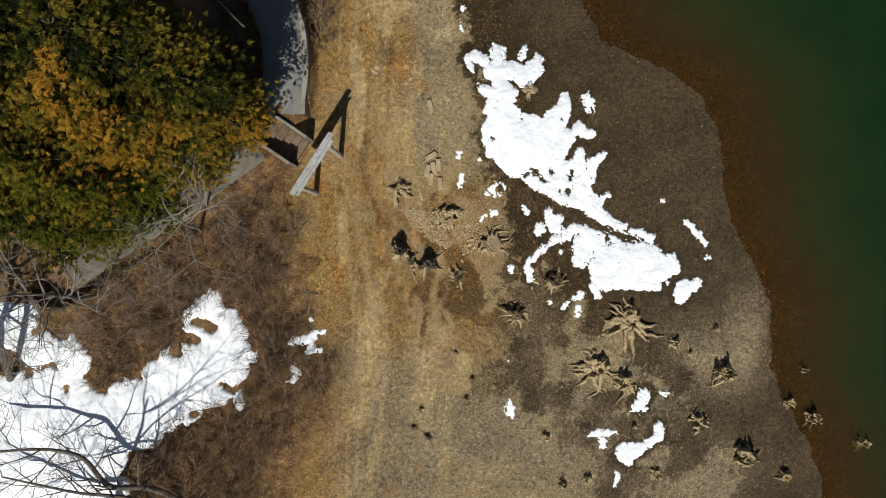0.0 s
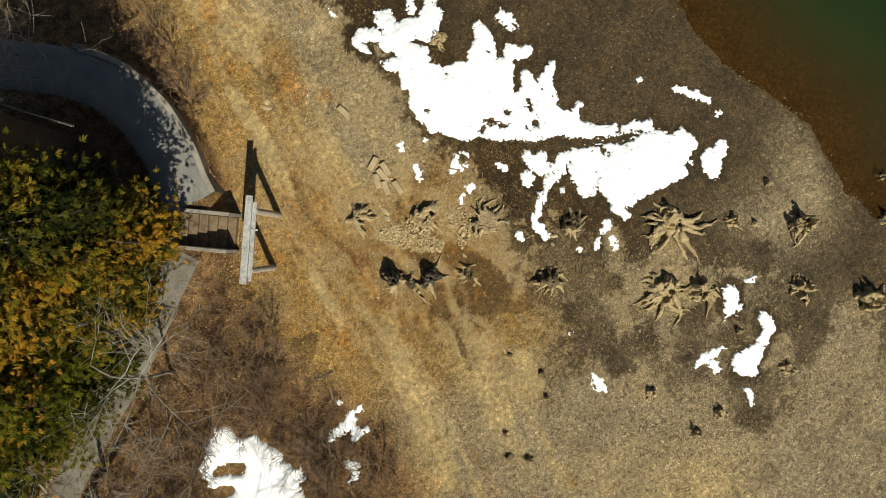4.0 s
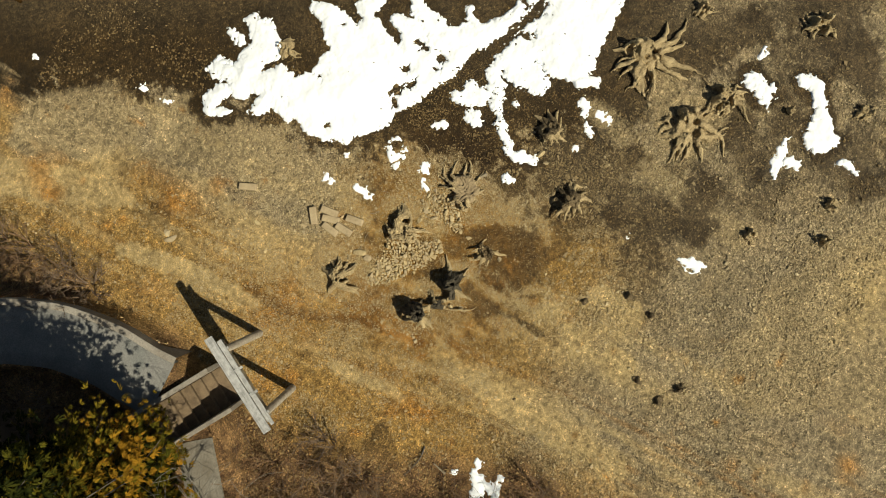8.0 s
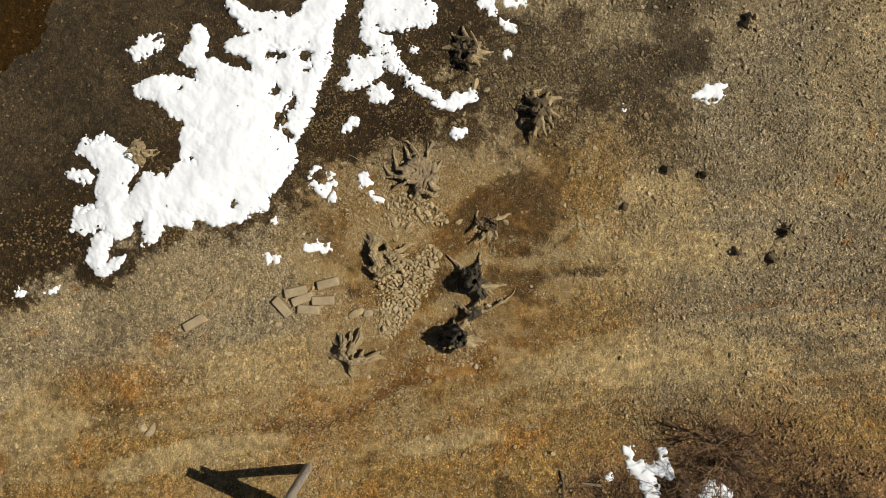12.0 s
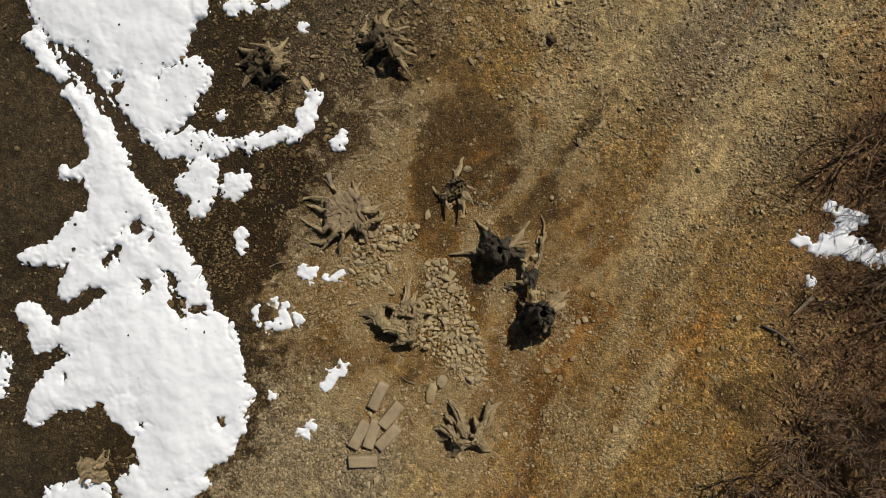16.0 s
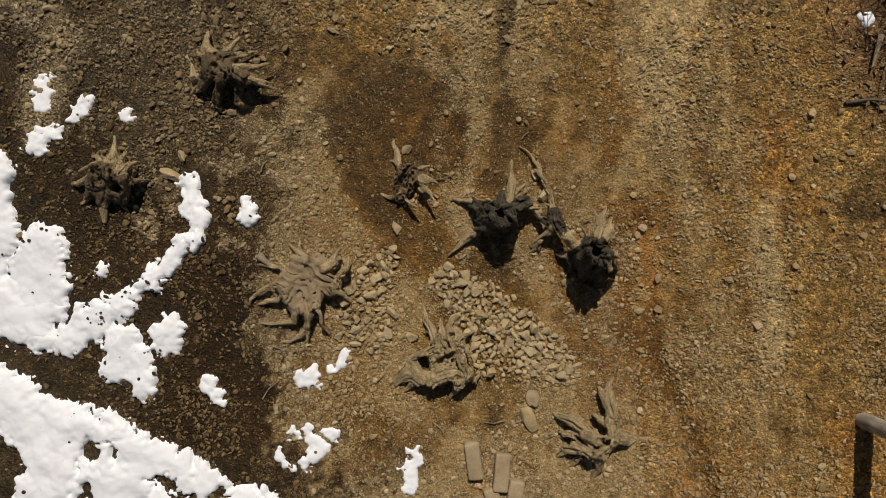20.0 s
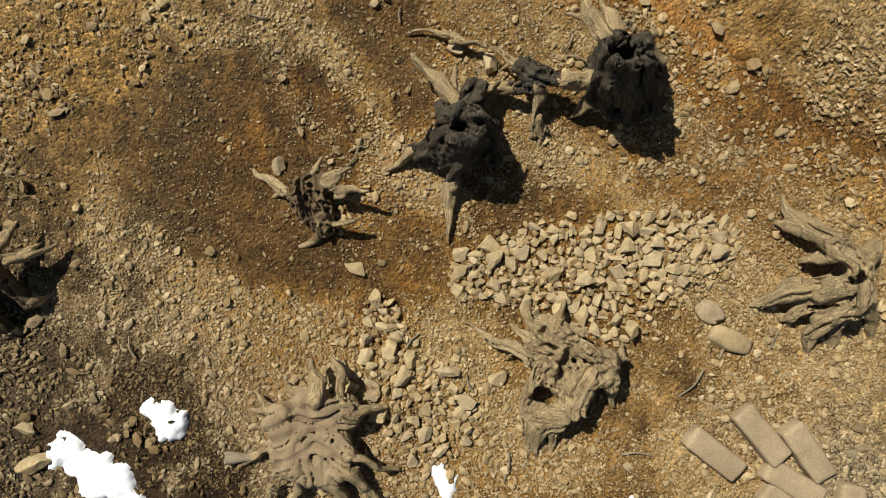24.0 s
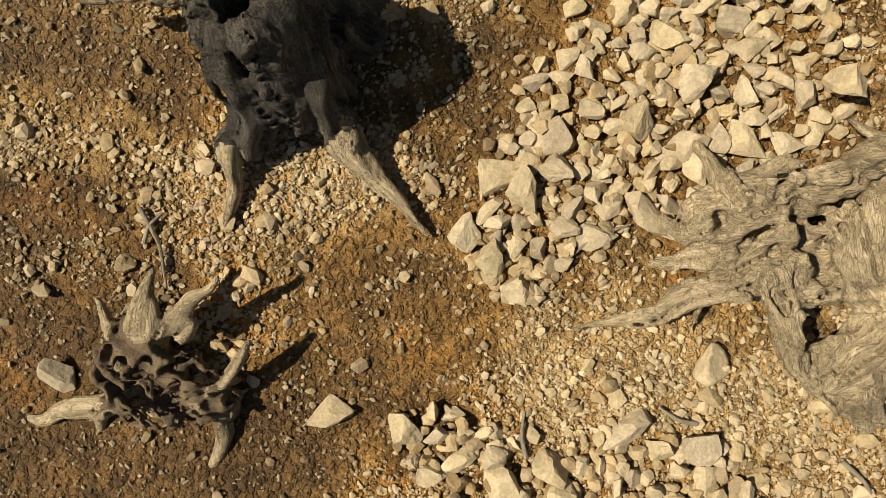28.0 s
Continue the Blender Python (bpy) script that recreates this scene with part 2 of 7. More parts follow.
# ---- lying snow: chains of soft lobes (x, y, radius), and bare melt holes in them ----
SNOW_NORTH = [[(2.62, 6.0, .2), (2.15, 6.1, .3), (1.95, 6.6, .28)],
    [(3.53, 7.48, 0.2), (3.4, 7.16, 0.34), (3.04, 6.72, 0.37)],
    [(3.01, 8.02, 0.1), (2.89, 7.62, 0.12)],
    [(2.62, 6.99, 0.36), (2.17, 7.02, 0.41), (1.77, 7.01, 0.36)],
    [(1.96, 7.83, 0.29), (1.97, 7.42, 0.32)],
    [(1.41, 7.38, 0.22), (1.04, 7.59, 0.2), (0.7, 7.46, 0.1), (0.86, 6.98, 0.07)],
    [(2.45, 6.14, 0.12), (2.53, 5.82, 0.06)],
    [(2.14, 6.24, 0.1), (1.78, 6.13, 0.18), (1.33, 6.22, 0.15), (1.18, 6.35, 0.07)],
    [(2.15, 5.63, 0.4), (2.18, 5.07, 0.65), (2.47, 4.48, 0.78), (2.85, 3.84, 0.89)],
    [(1.71, 5.78, 0.22), (1.58, 5.33, 0.19)],
    [(1.73, 4.56, 0.4), (1.83, 3.9, 0.42)],
    [(1.38, 4.56, 0.07)],
    [(2.36, 3.49, 0.54), (2.63, 3.08, 0.4)],
    [(3.35, 4.98, 0.25), (2.93, 4.78, 0.45)]]
SNOW_NORTH_ARMS = [[(4.61, 5.91, 0.17), (4.57, 5.52, 0.31), (4.32, 5.09, 0.43), (3.89, 4.43, 0.58), (3.65, 3.65, 0.65)],
    [(4.77, 4.39, 0.25), (4.33, 3.88, 0.38), (4, 3.16, 0.5)],
    [(5.75, 4.48, 0.1), (5.4, 4.51, 0.2), (5.2, 4.71, 0.18), (4.94, 4.45, 0.11)],
    [(5.22, 3.72, 0.16), (5.16, 3.21, 0.25), (4.61, 2.77, 0.5), (4.3, 2.3, 0.47)],
    [(5.85, 3.4, 0.09), (5.5, 2.98, 0.15), (5.16, 2.4, 0.2), (5.15, 1.88, 0.22)],
    [(6.29, 0.78, 0.2), (5.79, 1.04, 0.3), (5.37, 1.4, 0.33), (4.95, 1.77, 0.36), (4.31, 2, 0.26), (3.6, 2.33, 0.2), (3.16, 2.68, 0.25)],
    [(6.16, 1.92, 0.06), (6, 1.6, 0.1), (5.99, 1.14, 0.2)]]
SNOW_NORTH_BITS = [[(5.56, 5.95, 0.18), (5.66, 5.53, 0.22)]]
SNOW_NORTH_HOLES = [[(4.11, 2.88, 0.1)],
    [(4.92, 2.9, 0.1), (4.91, 2.73, 0.08)],
    [(4.79, 2.14, 0.1)],
    [(4.4, 2.18, 0.07)],
    [(3.04, 2.82, 0.07)],
    [(1.7, 4.22, 0.08)],
    [(4.48, 5.06, 0.04)],
    [(3.22, 6.07, 0.2), (2.88, 5.95, 0.19), (2.93, 5.72, 0.09)],
    [(5.72, 5.49, 0.04), (5.72, 5.35, 0.05)],
    [(2.91, 5, 0.03)],
    [(1.62, 7.51, 0.06)]]
SNOW_MID = [[(5.5, 1.82, 0.31), (5.95, 1.19, 0.29), (6.52, 0.83, 0.16), (7.04, 0.72, 0.09)],
    [(6.33, 2, 0.11)],
    [(5.39, 2.21, 0.27), (5.62, 1.76, 0.32)],
    [(5.61, 2.59, 0.18), (5.72, 3.22, 0.2), (6.22, 3.63, 0.09)],
    [(7.35, 0.52, 0.09), (7.75, 0.47, 0.11), (8.16, 0.29, 0.13)],
    [(5.73, 0.79, 0.11), (6.14, 0.52, 0.36), (6.97, -0.16, 0.58), (7.98, -0.61, 0.67)],
    [(5.42, 0.29, 0.36), (6, 0.18, 0.5)],
    [(6.41, -0.84, 0.77), (7.08, -1.18, 0.63), (6.07, -1.41, 0.36)],
    [(5.78, -1.68, 0.18), (5.96, -2.02, 0.14)],
    [(7.99, -1.18, 0.49), (8.88, -0.84, 0.36)],
    [(8.99, -0.5, 0.18), (9.11, -1.02, 0.14)],
    [(7.54, -1.52, 0.32), (8.32, -1.63, 0.18)]]
SNOW_TAIL = [[(9.96, -1.6, 0.2), (9.47, -1.79, 0.31), (9.31, -2.24, 0.22)],
    [(9.6, 0.92, 0.09), (9.89, 0.69, 0.11), (10.16, 0.33, 0.11), (10.4, 0.02, 0.09)],
    [(10.5, -0.5, 0.11)],
    [(8.61, 1.78, 0.11)],
    [(8.79, -1.52, 0.09)]]
SNOW_SOUTH = [[(5.66, 0.22, 0.36), (5.31, -0.21, 0.4), (5.24, -0.63, 0.29)],
    [(5.38, 0.6, 0.22), (5.01, 0.64, 0.16), (4.64, 0.42, 0.19), (4.19, 0.18, 0.17)],
    [(3.9, -0.06, 0.12), (3.55, -0.4, 0.13), (3.15, -0.69, 0.09)],
    [(3.16, -0.96, 0.13), (3.22, -1.35, 0.12)],
    [(2.45, -0.95, 0.09), (2.47, -1.15, 0.05)],
    [(4.31, 1.03, 0.2), (4.2, 0.71, 0.22)],
    [(3.94, 1.23, 0.16), (4.02, 0.95, 0.2)],
    [(3.6, 0.63, 0.22)],
    [(4.47, -0.3, 0.07)]]
SNOW_SOUTH_BITS = [[(5.26, -2.02, 0.13), (4.97, -2.24, 0.06)],
    [(4.71, -2.33, 0.09), (4.57, -2.53, 0.08)],
    [(5.17, -2.5, 0.11), (5.13, -2.79, 0.11)],
    [(4.03, -2.33, 0.06)]]
SNOW_CHANNELS = [[(4.6, 1.37, 0.2), (5.28, 1.17, 0.18), (5.73, 0.88, 0.07), (6.41, 0.63, 0.07), (6.97, 0.33, 0.09), (7.64, 0.15, 0.09)],
    [(6.4, 0.34, 0.04), (5.62, 0.78, 0.06), (5.32, 1.01, 0.09)],
    [(5.52, 0.98, 0.14), (6.05, 0.67, 0.08), (6.6, 0.41, 0.06), (7.05, 0.18, 0.06), (7.43, 0.02, 0.06)]]
SNOW_SOUTH_HOLES = [[(5.14, 0.43, 0.05)],
    [(4.95, 0.31, 0.05)],
    [(5.49, 0.87, 0.07), (5.19, 0.92, 0.09)],
    [(3.91, 0.16, 0.04)]]
SNOW_SPOTS = [[(2.99, 1.49, 0.09), (3.07, 1.3, 0.09)],
    [(1.73, 1.27, 0.14)],
    [(1.41, 1.14, 0.05), (1.27, 1.01, 0.07)],
    [(2.19, 2.31, 0.06), (2.08, 2.43, 0.06)],
    [(1.87, 2.41, 0.07), (1.67, 2.25, 0.09), (1.73, 1.99, 0.08)],
    [(2, 2, 0.05), (2.07, 2.04, 0.03)],
    [(1.45, 2.02, 0.07)],
    [(1.18, 3.41, 0.08)],
    [(0.46, 2.79, 0.09), (0.43, 2.54, 0.1), (0.36, 2.32, 0.08)],
    [(0.35, 3.69, 0.07), (0.33, 3.51, 0.06)],
    [(0.41, 8.73, 0.08)],
    [(0.54, 9.56, 0.08)]]
SNOW_FAR = [[(7.84, -6.01, 0.2), (7.64, -6.51, 0.23), (7.3, -6.64, 0.06)],
    [(8.43, -7.31, 0.14), (8.43, -7.69, 0.19), (7.96, -8.04, 0.17), (7.44, -8.23, 0.25), (7.03, -8.34, 0.37), (7.17, -8.75, 0.09)],
    [(6.63, -7.58, 0.06), (6.25, -7.57, 0.13), (5.91, -7.58, 0.14), (5.6, -7.67, 0.08)],
    [(6.09, -7.83, 0.14), (6.14, -8.13, 0.11)],
    [(6.67, -9.16, 0.11), (6.75, -9.41, 0.09), (6.6, -9.7, 0.05)],
    [(8.51, -5.94, 0.08), (8.75, -6.06, 0.06)],
    [(2.41, -6.5, 0.16), (2.44, -6.79, 0.17)],
    [(2.36, -4.66, 0.06)],
    [(0.05, 12.86, 0.06)],
    [(0.53, 9.69, 0.08)],
    [(0.41, 8.86, 0.08)]]
SNOW_BRUSH = [[(-4.94, -3.47, 0.08), (-5.27, -3.55, 0.15), (-5.58, -3.73, 0.21), (-6.12, -3.76, 0.12), (-6.34, -3.92, 0.05)],
    [(-5.49, -3.83, 0.15), (-5.54, -4.19, 0.12), (-5.18, -4.22, 0.04)],
    [(-5.51, -2.97, 0.06)],
    [(-6.21, -4.84, 0.06), (-6.02, -5.04, 0.11), (-6.18, -5.38, 0.1), (-6.42, -5.42, 0.05)],
    [(-7.67, -4.26, 0.16), (-7.7, -4.54, 0.12)]]
SNOW_WOOD = [[(-9.04, -1.99, 0.26), (-9.2, -2.42, 0.48), (-9.63, -2.73, 0.43)],
    [(-8.61, -2.76, 0.39), (-8.29, -3.43, 0.39), (-8.37, -4.08, 0.57)],
    [(-9.79, -3.33, 0.3), (-9.01, -3.4, 0.48)],
    [(-10.57, -4.24, 0.34), (-9.6, -4.5, 0.91), (-8.61, -4.72, 0.79)],
    [(-11.05, -4.86, 0.43), (-10.19, -5.5, 0.97), (-9.01, -5.57, 0.61)],
    [(-11.99, -5.65, 0.63), (-10.96, -6.14, 0.96), (-10, -6.37, 0.47)],
    [(-13.4, -6, 0.71), (-12.46, -6.67, 1.05), (-11.34, -7.09, 0.59)],
    [(-15.29, -6.38, 1.05), (-14.04, -7.21, 1.21), (-12.84, -7.82, 0.84)],
    [(-16.34, -7.63, 1.26), (-14.67, -8.67, 1.05), (-13.21, -8.66, 0.79), (-12.38, -8.99, 0.46)],
    [(-8.21, -5.88, 0.18), (-8.15, -6.28, 0.13)]]
SNOW_UPPER = [[(-15.69, -2.68, 0.54), (-16.15, -3.47, 0.46), (-16.31, -2.64, 0.52)],
    [(-15.28, -3.92, 0.59), (-14.23, -3.63, 0.46), (-13.81, -4.34, 0.59)],
    [(-15.91, -5.38, 0.67), (-14.65, -5.38, 0.75), (-13.82, -5.54, 0.63)],
    [(-17.8, -5.97, 1.68), (-17.82, -8.47, 1.68), (-16.99, -9.72, 1.26)]]
SNOW_WOOD_HOLES = [[(-9.68, -2.95, 0.15), (-9.09, -3.18, 0.22)],
    [(-10.14, -3.47, 0.24), (-9.6, -3.64, 0.13)],
    [(-10.38, -4.04, 0.24)],
    [(-8.71, -2.59, 0.09)],
    [(-8.77, -5.32, 0.09), (-8.33, -5.61, 0.11)],
    [(-7.68, -4.46, 0.15)],
    [(-14.93, -2.68, 0.25), (-14.27, -3.09, 0.38)],
    [(-16.11, -4.13, 0.27)],
    [(-15.49, -4.72, 0.21)],
    [(-14.11, -5.34, 0.15)],
    [(-9.71, -6.5, 0.17)]]
NORTH = SNOW_NORTH + SNOW_NORTH_ARMS + SNOW_MID
HOLES = SNOW_NORTH_HOLES + SNOW_SOUTH_HOLES + SNOW_CHANNELS + [[(6.33, .18, .11)], [(6.1, .62, .08)]]
BIG_SNOW = NORTH + SNOW_SOUTH + SNOW_TAIL[:1] + SNOW_FAR[:2]


def inside_chains(x, y, chains, reach=1.6, blend=.05):
    """How far inside a union of tapering chains a place is, in metres; -9 far off."""
    flat_x, flat_y = np.ravel(np.asarray(x, float)), np.ravel(np.asarray(y, float))
    best = np.full(flat_x.shape, -9.0)
    for chain in chains:
        for (ax, ay, ar), (bx, by, br) in zip(chain[:-1], chain[1:]) if len(chain) > 1 else [(chain[0], chain[0])]:
            wide = max(ar, br) + reach
            near = np.nonzero((flat_x > min(ax, bx) - wide) & (flat_x < max(ax, bx) + wide) & (flat_y > min(ay, by) - wide) & (flat_y < max(ay, by) + wide))[0]
            if not len(near):
                continue
            u, v = flat_x[near] - ax, flat_y[near] - ay
            dx, dy = bx - ax, by - ay
            q = np.clip((u * dx + v * dy) / (dx * dx + dy * dy + 1e-9), 0, 1)
            f, old = ar + (br - ar) * q - np.hypot(u - q * dx, v - q * dy), best[near]
            h = np.clip(.5 + .5 * (f - old) / blend, 0, 1)
            best[near] = old + (f - old) * h + blend * h * (1 - h)
    return best.reshape(np.shape(x))


class Chart:
    """Values worked out once on a fine grid and read back between its points."""

    def __init__(self, x0, y0, x1, y1, step, rule):
        self.xs, self.ys = np.arange(x0, x1, step), np.arange(y0, y1, step)
        self.step = step
        self.values = rule(*np.meshgrid(self.xs, self.ys))

    def __call__(self, x, y):
        u = np.clip((np.asarray(x, float) - self.xs[0]) / self.step, 0, len(self.xs) - 1.001)
        v = np.clip((np.asarray(y, float) - self.ys[0]) / self.step, 0, len(self.ys) - 1.001)
        i, j = u.astype(int), v.astype(int)
        u, v, g = u - i, v - j, self.values
        return (g[j, i] * (1 - u) + g[j, i + 1] * u) * (1 - v) + (g[j + 1, i] * (1 - u) + g[j + 1, i + 1] * u) * v


shore_snow = Chart(-2.0, -11.5, 14.0, 11.0, .06, lambda x, y: inside_chains(x, y, BIG_SNOW))
damp_chart = Chart(-7.0, -11.0, 12.0, 5.0, .06, lambda x, y: inside_chains(x, y, DAMP + DAMP_EAST + DAMP_NEAR + DAMP_FAR + DAMP_MUD, .6))
dry_chart = Chart(-5.0, -12.0, 12.0, 14.0, .09, lambda x, y: inside_chains(x, y, DRY_FAR + DRY_NORTH, .8, .3))
silt_chart = Chart(-7.0, -10.0, 4.5, 15.0, .06, lambda x, y: inside_chains(x, y, SILT + SILT_EAST + SILT_NEAR + SILT_FAR, .6))
shingle_chart = Chart(-3.0, -4.0, 4.0, 4.0, .06, lambda x, y: inside_chains(x, y, SHINGLE, .6))
wood_snow = Chart(-19.0, -12.0, -3.5, 1.0, .08, lambda x, y: inside_chains(x, y, SNOW_WOOD + SNOW_UPPER + SNOW_BRUSH))


def snow_field(x, y, chains, holes=()):
    size = max(p[2] for chain in chains for p in chain)
    k = min(1.0, .30 + size / .35)
    bx, by = .16 * k * fbm(x * 2.1, y * 2.1, 21, 3), .16 * k * fbm(x * 2.1, y * 2.1, 23, 3)
    wx = x + bx + .18 * k * fbm(x * 6, y * 6, 22, 4)
    wy = y + by + .18 * k * fbm(x * 6, y * 6, 24, 4)
    if size < .3:
        wx, wy = wx + .20 * fbm(x * 10, y * 10, 36, 3), wy + .20 * fbm(x * 10, y * 10, 37, 3)
    f = inside_chains(wx, wy, chains, .7)
    if holes:
        f = np.minimum(f, -inside_chains(wx, wy, holes, .7) - (.045 if size > .3 else .02))
    # lacy rim: thaw nibbles it and cuts narrow inlets
    f = f + (.14 * k + .02 * (size < .3)) * fbm(x * 17, y * 17, 29, 4) + .05 * fbm(x * 34, y * 34, 38, 2) + .10 * (size < .3) * fbm(x * 9, y * 9, 35, 2)
    inlet = np.exp(-((fbm(x * 2.6, y * 2.6, 27, 3) / .022) ** 2)) * sstep(-.05, .2, fbm(x * 1.1, y * 1.1, 28, 2))
    return f - .13 * k * inlet * sstep(.24, .06, f) * (size > .15) + (.05 if size > .3 else .015)


def cover(x, y):
    """Where loose gravel covers the earth (1) or leaves it bare (0), in patches."""
    n = .55 * fbm(x * 5, y * 5, 302, 3)
    return np.maximum(sstep(-.05, .05, fbm(x * 1.25, y * .9, 301) + n + .02), sstep(-.08, .08, shingle_chart(x, y) + n))


def masks_at(x, y):
    """Surface kinds at a place: wet, grey, pale, orange; and litter, silt."""
    n1, n2, n3 = fbm(x * 0.5, y * 0.5, 51), fbm(x * 1.5, y * 1.5, 52), fbm(x * 5, y * 5, 53)
    edge = np.interp(y, [-12, -9, -6, -3, -1, 1, 3, 5, 9, 14], [12.5, 11.5, 9.0, 4.4, 3.2, 2.4, 1.35, 1.2, .5, -2])
    n4 = fbm(x * 14, y * 14, 58)
    wet = sstep(-0.25, 0.25, x - edge + 1.8 * n1 + 1.6 * n2 + 2.2 * n3 + 1.6 * n4)
    near_snow = sstep(-0.42, -0.22, shore_snow(x, y) + 0.7 * n2 + 0.5 * n3 + .3 * n4)
    wet = wet * (1 - .14 * sstep(1.5, 3.5, x - edge))
    wet = np.maximum(wet, 0.95 * near_snow)
    for cx, cy, sx, sy, a in ((3.3, -5.2, 1.9, .8, .75), (2.6, -3.4, 1.2, .9, .5), (0.2, -1.9, .9, .7, .55), (-.2, -.5, .55, .45, .5), (-2.0, .9, .6, .4, .35), (1.3, -5.6, .7, .5, .5), (5.6, -7.4, 1.6, 1.0, .6), (8.2, -7.3, 1.8, 1.2, .6), (3.6, -2.6, 2.0, 1.3, .8), (.55, -1.75, .75, .6, .62), (.45, -2.4, .6, .5, .58), (-2.6, 8.0, .4, .8, .4), (9.6, -7.5, 1.6, 1.3, .7), (7.1, -7.6, 1.1, .8, .6), (7.2, -9.7, 1.0, .8, .6)):
        wet = np.maximum(wet, a * sstep(.26, .46, np.exp(-(((x - cx) / sx) ** 2 + ((y - cy) / sy) ** 2)) * (1 + 1.8 * n2) + .9 * n3 + .5 * n4))
    drybank = np.exp(-(((x - 10.6) / 1.6) ** 2 + ((y + 4.7) / 1.6) ** 2)) + .8 * np.exp(-(((x - 12.2) / .7) ** 2 + ((y + 3.5) / 1.6) ** 2)) + .35 * np.exp(-(((x - 6.5) / 1.8) ** 2 + ((y + 4.6) / 1.5) ** 2)) + .6 * np.exp(-(((x - 11) / 2.0) ** 2 + ((y + 9.2) / 1.6) ** 2))
    wet = np.clip(wet - 0.85 * drybank * (1 - near_snow) * (1 + n2), 0, 1)
    grey = np.maximum(sstep(-2.1, -1.0, x + 0.9 * n1) * sstep(1.6, 4.0, y + n2), sstep(-3.2, -6.2, y + 0.25 * x + 1.5 * n1))
    grey = np.clip(np.maximum(grey, sstep(1.0, 3.0, x + n1 * 2)) + 0.5 * n2, 0, 1) * sstep(-5.6, -3.0, x + n2)
    pale = sstep(0.05, 0.3, fbm(x * 1.4 + 0.25 * np.sin(y * 0.45), y * 0.22, 54) + 0.25 * n3) * sstep(-5, -3.6, x) * sstep(1.2, -0.4, x) * .75
    lines = sstep(.09, .17, fbm(x * 5.0 + 1.0 * np.sin(y * 0.4), y * 0.16, 63) + .10 * n3) * sstep(-5.2, -4.4, x) * sstep(-1.0, -2.2, x + .8 * n1)
    pale = np.maximum(pale, .5 * lines)
    for cx, cy, sx, sy in ((-3.4, 12.9, .9, 1.5), (-3.0, 10.2, .5, 1.2), (3.7, -11.4, 1.8, 1.2), (-0.2, -5.4, .45, .9), (-0.1, -3.2, .3, .6), (-2.5, 10.0, .5, .8), (-1.2, -5.6, .45, 2.2), (-.6, 1.9, .7, .35), (1.35, -2.0, .25, .8), (-2.2, 9.6, .9, .9), (0.1, 2.9, .6, .5), (.5, 1.0, .35, .4)):
        pale = np.maximum(pale, np.exp(-(((x - cx) / sx) ** 2 + ((y - cy) / sy) ** 2)) * (0.8 + n3))
    wob = 0.16 * fbm(x * 3, y * 3, 61)
    silt_in, damp_in = silt_chart(x, y), damp_chart(x, y)
    damp = np.where(x > 1.9, sstep(-.30, .25, damp_in + .9 * n2 + .7 * n3 + .4 * n4), sstep(-.05, .05, damp_in + .30 * n3 + .16 * n2 + .16 * n4))
    gully = sstep(.26, .03, line_gap(x + wob, y, GULLY) + .15 * n3)
    wet = np.maximum(wet, .5 * gully)
    bare = cover(x, y)
    wet = np.maximum(wet, .22 * (1 - bare) * sstep(4.5, 2.5, np.hypot(x, y)))
    pale = np.maximum(pale, .4 * sstep(-.08, .08, shingle_chart(x, y) + .4 * n3))
    dry = sstep(-.15, .15, dry_chart(x, y) + .5 * n2 + .3 * n3)
    wet = wet * (1 - .8 * dry * (1 - near_snow))
    grey = np.maximum(grey, dry)
    pale = np.maximum(pale, .30 * dry)
    wet = np.maximum(wet, damp * np.where(x > 1.9, .8 + .5 * n2, .60 + .5 * n2))
    bar = sstep(-.04, .05, silt_in + .30 * n3 + .16 * n4)
    wet, pale = wet * (1 - .9 * bar), np.maximum(pale, .9 * bar)
    pale = np.clip(pale * (1 - .6 * damp), 0, 1)
    orange = np.exp(-(((x + 2.0) / .5) ** 2 + ((y - 7.6) / .9) ** 2)) + .8 * np.exp(-(((x + 3.5) / 1.2) ** 2 + ((y - 3.3) / .9) ** 2)) + .5 * np.exp(-(((x + 2.2) / .6) ** 2 + ((y - 1.2) / .7) ** 2))
    orange = np.clip(orange * (0.7 + 2.2 * n2) + 0.9 * sstep(.16, .4, fbm(x * 0.9, y * 0.7, 55)) * sstep(.8, -.8, x) + .8 * sstep(.2, .38, fbm(x * 2.3, y * 2.3, 57)) * sstep(2.5, 1, x), 0, 1) * (1 - wet)
    spots = sstep(.17, .24, fbm(x * 2.9, y * 2.9, 72) + .12 * n4) * sstep(1.6, .8, x) * sstep(4.0, 2.6, np.hypot(x, y))
    wet = wet * (1 - .55 * spots)
    orange = np.maximum(orange, .38 * spots)
    rusty = sstep(.08, .2, fbm(x * 6 + 1.0 * np.sin(y * 0.4), y * 0.35, 66) + .12 * n3) * sstep(-6.0, -5.0, x) * sstep(-1.6, -2.6, x + .8 * n1)
    wet = np.maximum(wet, .16 * rusty * (1 - pale))
    orange = np.maximum(orange, np.maximum(.7 * gully, .4 * rusty * (1 - pale)))
    litter = sstep(-0.6, 0.5, bank_gap(x, y) + .5 * n2)
    silt = sstep(0.1, -0.3, shore_gap(x, y))
    return np.stack([wet, grey, pale, orange], -1), np.stack([litter, silt, sstep(4.2, 2.6, np.hypot(x, y * 1.15) + n2), np.ones_like(x)], -1)


# ---- materials ----
def material(name):
    mat = bpy.data.materials.new(name)
    mat.use_nodes = True
    nt = mat.node_tree
    return mat, nt, nt.nodes["Principled BSDF"]


